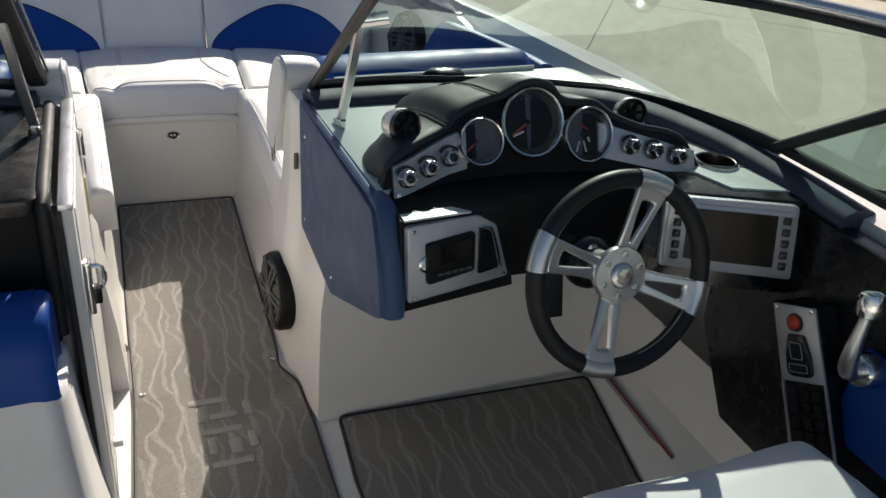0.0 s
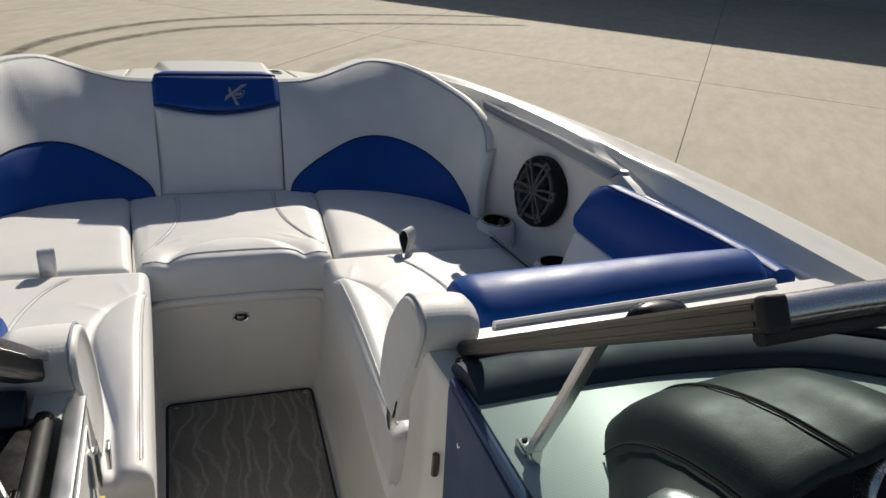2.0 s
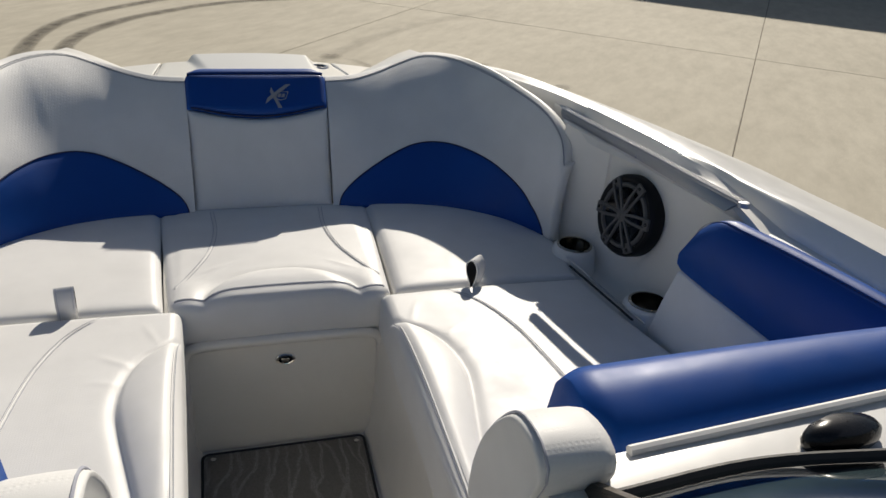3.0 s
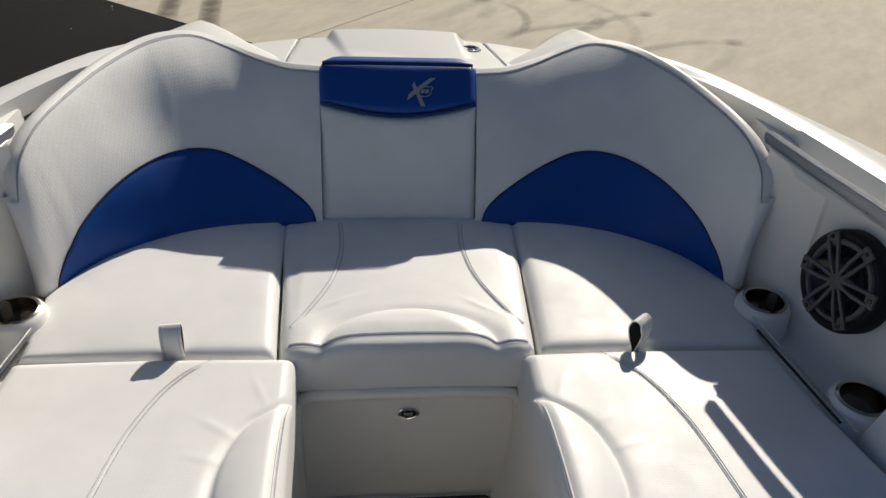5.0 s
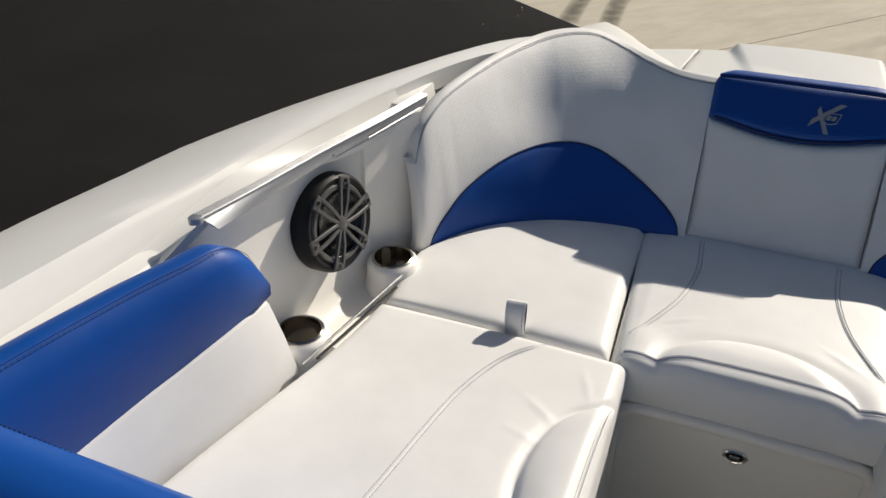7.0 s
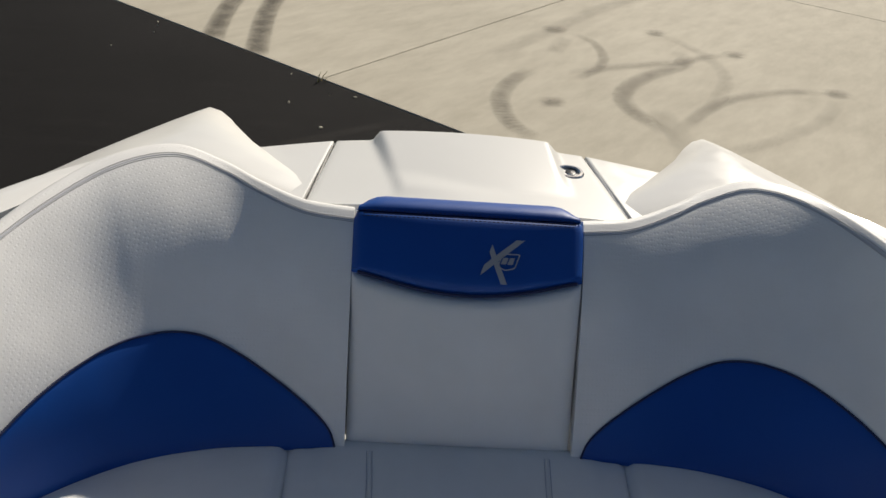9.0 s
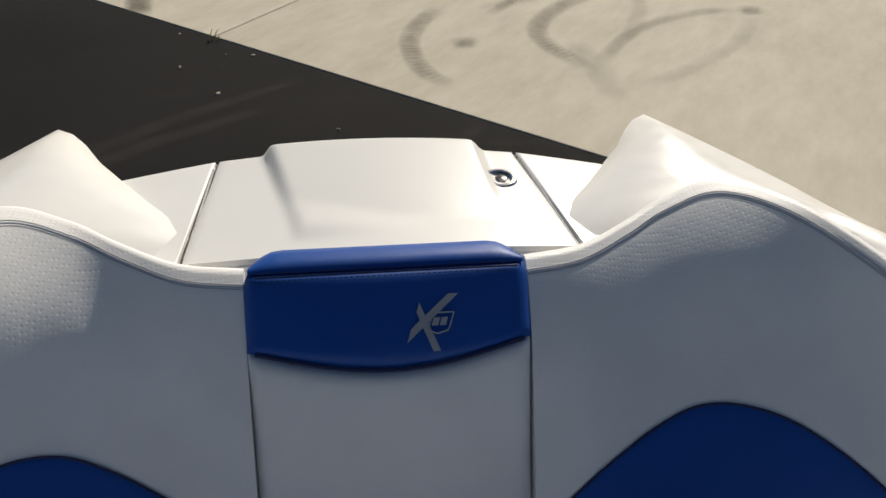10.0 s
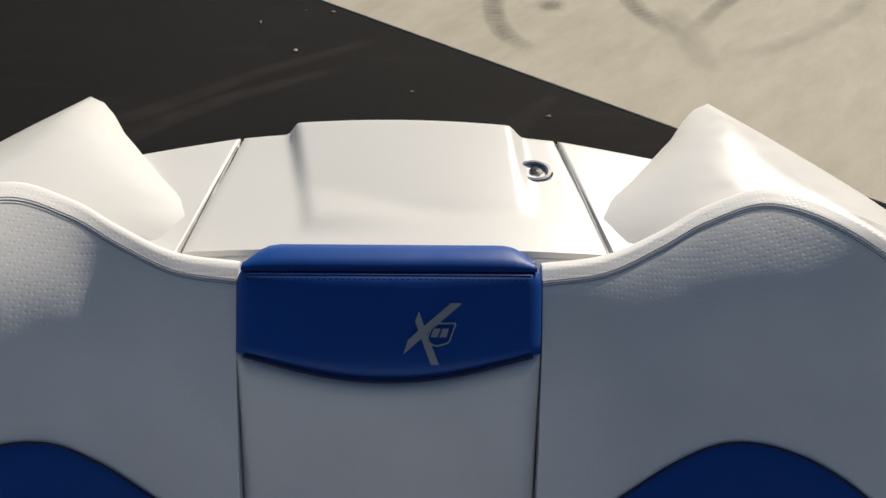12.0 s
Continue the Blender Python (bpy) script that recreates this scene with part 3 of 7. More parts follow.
# ---- boat shell ----
# stations from the bow to the stern: inner edge, crown and outer edge of the gunwale, starboard side
GUN = [
    ((0.500, 4.820, 0.716), (0.628, 4.984, 0.720), (0.652, 5.007, 0.702)),
    ((0.413, 4.692, 0.730), (0.606, 4.832, 0.772), (0.722, 4.842, 0.724)),
    ((0.300, 4.547, 0.732), (0.590, 4.667, 0.798), (0.800, 4.667, 0.738)),
    ((0.330, 4.487, 0.736), (0.645, 4.562, 0.808), (0.865, 4.517, 0.744)),
    ((0.620, 4.537, 0.785), (0.770, 4.425, 0.815), (0.955, 4.340, 0.750)),
    ((0.780, 4.303, 0.812), (0.838, 4.293, 0.824), (1.010, 4.247, 0.752)),
    ((0.860, 4.087, 0.824), (0.915, 4.087, 0.827), (1.092, 4.073, 0.754)),
    ((0.917, 3.870, 0.826), (0.985, 3.870, 0.827), (1.185, 3.855, 0.754)),
    ((0.970, 3.600, 0.826), (1.042, 3.600, 0.827), (1.270, 3.585, 0.754)),
    ((1.006, 3.420, 0.820), (1.044, 3.410, 0.828), (1.302, 3.400, 0.754)),
    ((1.018, 3.330, 0.806), (1.050, 3.310, 0.827), (1.322, 3.290, 0.754)),
    ((1.032, 3.200, 0.786), (1.060, 3.190, 0.827), (1.345, 3.140, 0.754)),
    ((1.066, 2.860, 0.776), (1.100, 2.850, 0.825), (1.375, 2.780, 0.754)),
    ((1.098, 2.560, 0.798), (1.125, 2.560, 0.823), (1.382, 2.520, 0.752)),
    ((1.120, 2.350, 0.812), (1.180, 2.340, 0.820), (1.385, 2.280, 0.750)),
    ((1.165, 1.800, 0.805), (1.220, 1.800, 0.812), (1.405, 1.780, 0.748)),
    ((1.170, 0.900, 0.790), (1.225, 0.900, 0.798), (1.415, 0.900, 0.740)),
    ((1.170, -0.600, 0.770), (1.225, -0.600, 0.778), (1.410, -0.600, 0.730)),
    ((1.150, -2.000, 0.760), (1.200, -2.000, 0.768), (1.380, -2.000, 0.720)),
]


def mx(p, s):
    return Vector((p[0] * s, p[1], p[2]))


def gun_rows(s, n=90):
    ins, mids, outs = (spline([g[k] for g in GUN], n) for k in range(3))
    return [(mx(a, s), mx(b, s), mx(c, s)) for a, b, c in zip(ins, mids, outs)]


boat = thing("motor_boat", (0, 1.5, GROUND), "white fibreglass open-bow ski boat with a forked bow", "boat")


def build_gunwale(s):
    rows = []
    for i, (a, b, c) in enumerate(gun_rows(s)):
        out = Vector((c.x - a.x, c.y - a.y, 0))
        nose = 0.016 * (1 - smoothstep(0, 7, i))
        row = [a - Vector((0, 0, 0.05)), a, lerp(a, b, 0.2) + Vector((0, 0, (b.z - a.z) * 0.03)), lerp(a, b, 0.5) + Vector((0, nose * 0.8, 0.004)), lerp(a, b, 0.78) + Vector((0, nose, 0.002)), b]
        row += [lerp(b, c, 0.28) + Vector((0, 0, 0.004)), lerp(b, c, 0.5) + Vector((0, 0, 0.005)), lerp(b, c, 0.75) + Vector((0, 0, 0.004)), lerp(b, c, 0.94) + Vector((0, 0, 0.002))]
        row += [c, c + out * 0.02 - Vector((0, 0, 0.02)), c + out * 0.01 - Vector((0, 0, 0.06))]
        rows.append(row)
    bm = bmesh.new()
    sheet(bm, rows)
    part("gunwale", bm, gel, boat, angle=32)
    # rub rail under the edge
    bm = bmesh.new()
    tube(bm, [r[-1] + Vector((s * 0.004, 0, 0.004)) for r in rows], 0.014, 8)
    part("rub_rail", bm, chrome, boat, "bright metal rub rail")
    # topside, flaring in towards the chine and the keel
    bm = bmesh.new()
    side = []
    for r in rows:
        e = r[-1]
        bow = smoothstep(3.4, 5.05, e.y)
        chine = Vector((e.x * lerp(0.90, 0.55, bow), e.y - 0.25 * bow, lerp(-0.12, 0.05, bow)))
        keel = Vector((0.0, e.y - 0.7 * bow, lerp(GROUND, -0.25, bow)))
        side.append([e, lerp(e, chine, 0.35) + Vector((s * 0.03, 0, 0)), lerp(e, chine, 0.7) + Vector((s * 0.02, 0, 0)), chine, lerp(chine, keel, 0.5), keel])
    sheet(bm, side)
    part("hull_side", bm, gel, boat)
    # closing face of the fork, from the gunwale's front edge down
    bm = bmesh.new()
    f = rows[0]
    sheet(bm, [f[1:-1], [p + Vector((0, -0.03, -0.30)) for p in f[1:-1]]])
    part("fork_nose", bm, gel, boat)


for s in (-1, 1):
    build_gunwale(s)

bm = bmesh.new()
a, b = gun_rows(1)[-1], gun_rows(-1)[-1]
slab(bm, [a[2], a[0], b[0], b[2], Vector((-1.1, -2.0, -0.1)), Vector((0, -2.0, GROUND)), Vector((1.1, -2.0, -0.1))], (0, -0.05, 0))
part("transom", bm, gel, boat)


def deck_z(x, y):
    """Height of the flat foredeck."""
    return 0.752 - 0.10 * (y - 4.52) - 0.02 * (x / 0.45) ** 2 + 0.006


def build_foredeck():
    # flat band behind the headrest and side panels between hatch and forks
    n = 72

    def edge_x(y):
        return lerp(0.345, 0.475, smoothstep(4.54, 4.82, y)) + 0.01

    def front_y(x):
        return 4.868 - 0.050 * (min(abs(x), 0.31) / 0.47) ** 2 - 0.25 * max(0.0, abs(x) - 0.31)

    def panel(x0, x1, y0, y1, lift, name, label="", mat=gel):
        """x0 and x1 are the long edges, as functions of y; rounded over at the rims."""
        bm = bmesh.new()
        rows = []
        for v in spaced(0.3, 0.008, 24):
            row = []
            for u in spaced(0.3, 0.008, n):
                yy = lerp(y0, y1, v)
                x = lerp(x0(yy), x1(yy), u)
                y = yy if y1 < 4.66 else lerp(y0, min(y1, front_y(x)), v)
                d = min(u, 1 - u, v if y1 < 4.66 else 1 - v) * 0.3
                drop = 0.003 * (1 - min(1, d / 0.008)) ** 2
                row.append(Vector((x, y, deck_z(x, y) + lift(x, y) - drop)))
            rows.append(row)
        thick(bm, rows, lambda i, j: Vector((0, 0, -0.05)))
        return part(name, bm, mat, boat, label, angle=55)

    flat = lambda x, y: 0.0  # noqa: E731
    panel(lambda y: -edge_x(y) - 0.2, lambda y: edge_x(y) + 0.2, 4.460, 4.5750, lambda x, y: -0.012, "deck_band")

    def hump(x, y):
        left = lerp(-0.142, -0.206, min(1.2, max(0.0, (y - 4.56) / 0.30)))
        a = smoothstep(left - 0.013, left + 0.013, x) * (1 - smoothstep(0.205, 0.238, x))
        grow = min(1.0, max(0.0, (y - 4.575) / 0.30)) ** 0.75
        keep = 0.30 * smoothstep(4.50, 4.56, y) * (1 - smoothstep(left, 0.10, x))
        return 0.026 * a * max(grow, keep)

    panel(lambda y: lerp(-0.316, -0.302, (y - 4.56) / 0.3), lambda y: lerp(0.326, 0.302, (y - 4.56) / 0.3), 4.466, 4.938, hump, "bow_hatch", "white moulded hatch with a raised centre", non_slip)
    for s in (-1, 1):
        panel(lambda y: s * lerp(0.332 if s > 0 else 0.324, 0.310, (y - 4.56) / 0.3), lambda y: s * (edge_x(y) + 0.045), 4.466, 4.938, flat, "deck_panel")
    # dark gaps beside the hatch
    for s in (-1, 1):
        bm = bmesh.new()
        tube(bm, [(s * (0.329 if s > 0 else 0.320), 4.47, deck_z(0.32, 4.47) - 0.006), (s * 0.308, 4.815, deck_z(0.31, 4.815) - 0.006)], 0.004, 6)
        part("hatch_seal", bm, seal if s < 0 else ink_grey, boat, "rubber hatch seal")
    # front drop of the deck between the forks
    bm = bmesh.new()
    xs = [lerp(-0.50, 0.50, k / 30) for k in range(31)]
    sheet(bm, [[Vector((x, front_y(x) - 0.004 - 0.02 * k, deck_z(x, front_y(x)) - 0.006 - 0.10 * k)) for x in xs] for k in range(4)])
    part("bow_face", bm, gel, boat)


build_foredeck()


def build_bow_fitting():
    """Pop-up stainless fitting let into the hatch."""
    x, y = 0.243, 4.715
    fit = thing("deck_fitting", (x, y, deck_z(x, y)), "round polished stainless pop-up cleat set in the hatch", "cleat")
    m = Matrix.Translation((x, y, deck_z(x, y) + 0.001))
    bm = bmesh.new()
    lathe(bm, [(0.034, -0.01), (0.034, 0.001), (0.031, 0.0045), (0.025, 0.005), (0.022, 0.002), (0.021, -0.016)], m, 40, False)
    part("flange", bm, chrome, fit)
    bm = bmesh.new()
    lathe(bm, [(0.0208, -0.014), (0.001, -0.014)], m, 32, False)
    part("well", bm, satin_black, fit, "dark recessed well")
    bm = bmesh.new()
    lathe(bm, [(0.013, -0.014), (0.013, -0.002), (0.011, 0.001), (0.001, 0.002)], m @ Matrix.Translation((0.003, 0.003, 0)), 24, False)
    part("button", bm, satin_black, fit)
    bm = bmesh.new()
    tube(bm, [m @ Vector(p) for p in ((-0.016, 0.006, -0.003), (-0.006, -0.010, 0.0), (0.006, -0.012, 0.0), (0.016, 0.004, -0.003))], 0.0028, 8)
    part("bail", bm, chrome, fit)


build_bow_fitting()


# ---- bow lounge ----
SEAT = 0.452


BACK = spline([(0.215, 4.125, 0), (0.33, 4.115, 0), (0.45, 4.095, 0), (0.57, 4.055, 0), (0.69, 3.975, 0), (0.765, 3.86, 0), (0.800, 3.77, 0)], 120)

# wrap-round backrest: foot, belly and top rim, starboard
WING_TOP = spline([(0.216, 4.385, 0.778), (0.310, 4.403, 0.780), (0.400, 4.450, 0.790), (0.480, 4.495, 0.805), (0.575, 4.508, 0.828), (0.665, 4.425, 0.838), (0.735, 4.275, 0.832), (0.784, 4.100, 0.816), (0.810, 3.970, 0.799), (0.822, 3.890, 0.770), (0.827, 3.846, 0.733), (0.828, 3.824, 0.680)], 120)
WING_FOOT = spline([(0.206, 4.120, 0.445), (0.33, 4.110, 0.445), (0.45, 4.090, 0.445), (0.57, 4.050, 0.445), (0.69, 3.970, 0.445), (0.765, 3.880, 0.445), (0.803, 3.806, 0.445)], 120)


def wing_at(s, i, v, lift=0.0):
    """A point of the backrest's face: i along it (0 to 120), v up it."""
    a, b = WING_FOOT[i], WING_TOP[i]
    p = lerp(a, b, v)
    t = i / 120
    back = Vector((b.x - a.x, b.y - a.y, 0))
    back = back.normalized() if back.length > 1e-6 else Vector((0, 1, 0))
    n = Vector((-back.x * 0.7, -back.y * 0.7, 0.7))
    belly = 0.030 * max(0.0, math.sin(math.pi * v)) ** 0.62 + 0.026 * math.exp(-((v - 0.74) / 0.24) ** 2) * math.exp(-((t - 0.34) / 0.12) ** 2) - 0.016 * math.exp(-((v - 0.66) / 0.24) ** 2) * math.exp(-((t - 0.54) / 0.13) ** 2)
    p = p + n * (belly + lift)
    return mx(p, s)


def build_wing(s):
    side = "starboard" if s > 0 else "port"
    wing = thing("wing_backrest", (s * 0.6, 4.1, SEAT), "white dimpled vinyl wrap-round backrest with a blue arched panel", "backrest", "wing backrests")
    vs = [k / 72 for k in range(73)]
    rows = []
    for i in range(0, 121):
        front = [wing_at(s, i, v) for v in vs]
        a, b = WING_FOOT[i], WING_TOP[i]
        out = Vector((b.x - a.x, b.y - a.y, 0)).normalized()
        out = mx(out, s)
        top = mx(b, s)
        low = 0.7 if i < 100 else lerp(0.7, 0.3, (i - 100) / 20)
        roll = [top + out * 0.008 + Vector((0, 0, 0.005)), top + out * 0.018 + Vector((0, 0, 0.007)), top + out * 0.029 + Vector((0, 0, 0.003)), top + out * 0.036 + Vector((0, 0, -0.010)), top + out * 0.039 + Vector((0, 0, -0.06 * low)), top + out * 0.03 + Vector((0, 0, -0.16 * low))]
        rows.append(front + roll)
    # the outer end turns back on itself
    last = rows[-1]
    for dx, dy in ((0.006, -0.003), (0.014, -0.004), (0.024, -0.001), (0.034, 0.007), (0.042, 0.020), (0.047, 0.040), (0.050, 0.080)):
        rows.append([p + Vector((s * dx, dy, 0)) for p in last])
    bm = bmesh.new()
    g = sheet(bm, rows)
    cap(bm, g[0])
    cap(bm, g[-1][::-1])
    part("backrest", bm, dimpled_vinyl, wing, angle=70)
    # blue arch: foot to a curve that peaks part-way along
    bm = bmesh.new()
    i0, i1 = 3, 116
    rows = []
    for i in range(i0, i1 + 1):
        t = (i - i0) / (i1 - i0)
        h = 0.395 * max(0.0, math.sin(math.pi * t ** 1.02)) ** 0.55 + 0.012
        rows.append([wing_at(s, i, h * k / 14, 0.0035 if 0 < k < 14 else 0.001) for k in range(15)])
    thick(bm, rows, lambda i, j: Vector((0, 0.004, -0.004)))
    part("arch_panel", bm, blue_vinyl, wing, "royal blue arched lower panel", angle=60)
    bm = bmesh.new()
    tube(bm, [r[-1] + Vector((0, -0.001, 0.001)) for r in rows], 0.0022, 6)
    part("piping", bm, thread_navy, wing)
    # twin stitch lines along the top rim
    rim = [wing_at(s, i, 0.988, 0.0004) for i in range(0, 121)]
    rim2 = [wing_at(s, i, 0.972, 0.0004) for i in range(0, 121)]
    for line in (rim, rim2):
        bm = bmesh.new()
        fine = spline(line, 300)
        for a, b in zip(fine, fine[1:]):
            tube(bm, [a, lerp(a, b, 0.65)], 0.0007, 4)
        part("stitching", bm, thread_dark, wing)
    bm = bmesh.new()
    tube(bm, [wing_at(s, i, 0.980, -0.0002) for i in range(0, 121)], 0.0012, 5)
    part("seam", bm, thread_grey, wing)


for s in (-1, 1):
    build_wing(s)


def pad_pt(u, v, lift=0.0):
    """Face of the centre backrest: u across, v up from the seat."""
    x = lerp(-0.205, 0.203, u) * lerp(1.0, 1.055, v)
    y, z = (lerp(4.128, 4.290, v / 0.66), lerp(0.452, 0.712, v / 0.66)) if v < 0.66 else (lerp(4.290, 4.385, (v - 0.66) / 0.34), lerp(0.712, 0.801, (v - 0.66) / 0.34))
    b = 0.016 * (math.sin(math.pi * u)) ** 0.6 * (math.sin(math.pi * min(1, v / 0.985))) ** 0.4 if 0 < u < 1 and 0 < v < 0.985 else 0
    return Vector((x, y - (b + lift) * 0.72, z + (b + lift) * 0.69))


def build_centre_pad():
    pad = thing("centre_backrest", (0, 4.2, SEAT), "white vinyl centre backrest topped by a blue headrest panel", "backrest")

    def arc(u):
        return 0.66 - 0.085 * math.sin(math.pi * u) + 0.02

    def block(lo, hi, nu, nv, mat, name, lift, depth, label, r=0.03):
        us = spaced(0.41, r, nu)
        rows = []
        for k in range(nv + 1):
            w = k / nv
            row = []
            for u in us:
                v = lerp(lo(u), hi(u), w)
                d = min(min(u, 1 - u) * 0.41, min(w, 1 - w) * 0.2)
                drop = (1 - min(1, d / 0.018)) ** 2 * 0.014
                uu = 0.5 + (u - 0.5) * (1 - (0.04 * max(0.0, (w - 0.75) / 0.25) ** 2.5 if name == "headrest" else 0.0))
                row.append(pad_pt(uu, v, lift - drop))
            rows.append(row)
        bm = bmesh.new()
        thick(bm, rows, lambda i, j: Vector((0, depth * 0.72, -depth * 0.69)))
        return part(name, bm, mat, pad, label, angle=70), rows

    block(lambda u: 0.0, lambda u: arc(u), 12, 22, white_vinyl, "panel", 0.004, 0.06, "plain white vinyl lower panel")
    head, rows = block(lambda u: arc(u), lambda u: 0.985, 14, 16, blue_vinyl, "headrest", 0.009, 0.07, "royal blue vinyl headrest")
    # rolled top of the headrest
    bm = bmesh.new()
    prof = []
    for u in spaced(0.43, 0.05, 14):
        e = pad_pt(0.5 + (u - 0.5) * 0.96, 0.985, 0.009)
        d = min(u, 1 - u) * 0.43
        k = 1 - (1 - min(1, d / 0.05)) ** 2.2
        prof.append([e + Vector((0, 0, -0.004)), e + Vector((0, 0.004, 0.002 * k)), e + Vector((0, 0.018, 0.005 * k - 0.004 * (1 - k))), e + Vector((0, 0.038 * (0.5 + 0.5 * k), 0.004 * k - 0.008 * (1 - k))), e + Vector((0, 0.056 * (0.5 + 0.5 * k), -0.003 - 0.010 * (1 - k))), e + Vector((0, 0.066 * (0.5 + 0.5 * k), -0.020)), e + Vector((0, 0.060, -0.06))])
    g = sheet(bm, prof)
    cap(bm, g[0])
    cap(bm, g[-1][::-1])
    part("headrest_top", bm, blue_vinyl, head, angle=70)
    for dv, mat in ((0.0, thread_navy), (-0.016, thread_navy), (-0.030, thread_navy)):
        line = [pad_pt(0.5 + (u - 0.5) * 0.95, 0.975 + dv, 0.0110) + Vector((0, 0, 0.001)) for u in spaced(0.43, 0.02, 14)[3:-3]]
        bm = bmesh.new()
        if dv == -0.016:
            tube(bm, line, 0.0016, 5)
        else:
            fine = spline(line, 96)
            for a, b in zip(fine[::2], fine[1::2]):
                tube(bm, [a, b], 0.0012, 4)
        part("stitching", bm, mat, head)
    line = [pad_pt(u, arc(u), 0.004) for u in (0.03 + 0.94 * k / 30 for k in range(31))]
    bm = bmesh.new()
    tube(bm, line, 0.0030, 6)
    part("piping", bm, thread_navy, pad)
    # crossed-stroke emblem with a small badge
    lift = 0.0118

    def spot(du, dv):
        return pad_pt(0.620 + du / 0.43, 0.788 + dv / 0.46, lift)

    emblem = [
        [(-0.0099, 0.0211), (-0.0021, -0.0045), (0.0187, -0.065), (0.0074, -0.065), (-0.0151, 0.0041)],
        [(0.0499, 0.0343), (0.0343, 0.0343), (-0.0047, -0.0054), (0.0013, -0.0158)],
        [(-0.0065, -0.0063), (-0.0247, -0.0262), (-0.0307, -0.0489), (-0.0004, -0.0177)],
    ]
    for shape in emblem:
        bm = bmesh.new()
        slab(bm, [spot(a, b) for a, b in shape], Vector((0, 0.72, -0.69)) * 0.004)
        part("emblem_stroke", bm, ink_grey, head, "grey printed emblem stroke")
    ring = rounded([(0.01, 0.0012, 0), (0.0412, 0.0012, 0), (0.0317, -0.03, 0), (0.0143, -0.0357, 0), (0.0005, -0.0281, 0)], 0.003, 3)
    bm = bmesh.new()
    tube(bm, [spot(p[0], p[1]) for p in ring + ring[:1]], 0.0012, 5)
    part("badge_outline", bm, ink_grey, head)
    for shape in ([(0.0065, -0.0215), (0.0161, -0.0215), (0.0204, -0.0073), (0.0109, -0.0073)], [(0.0187, -0.0215), (0.0282, -0.0215), (0.0317, -0.0073), (0.023, -0.0073)]):
        bm = bmesh.new()
        slab(bm, [spot(a, b) for a, b in shape], Vector((0, 0.72, -0.69)) * 0.003)
        part("badge_bar", bm, ink_grey, head)


build_centre_pad()


def dome(d, r):
    """Height, 0 to 1, of a stuffed panel at d inside its seam: steep at the edge, flat past r."""
    if d <= 0:
        return 0.0
    k = 1 - min(1.0, d / r)
    return 1 - k ** 2.3


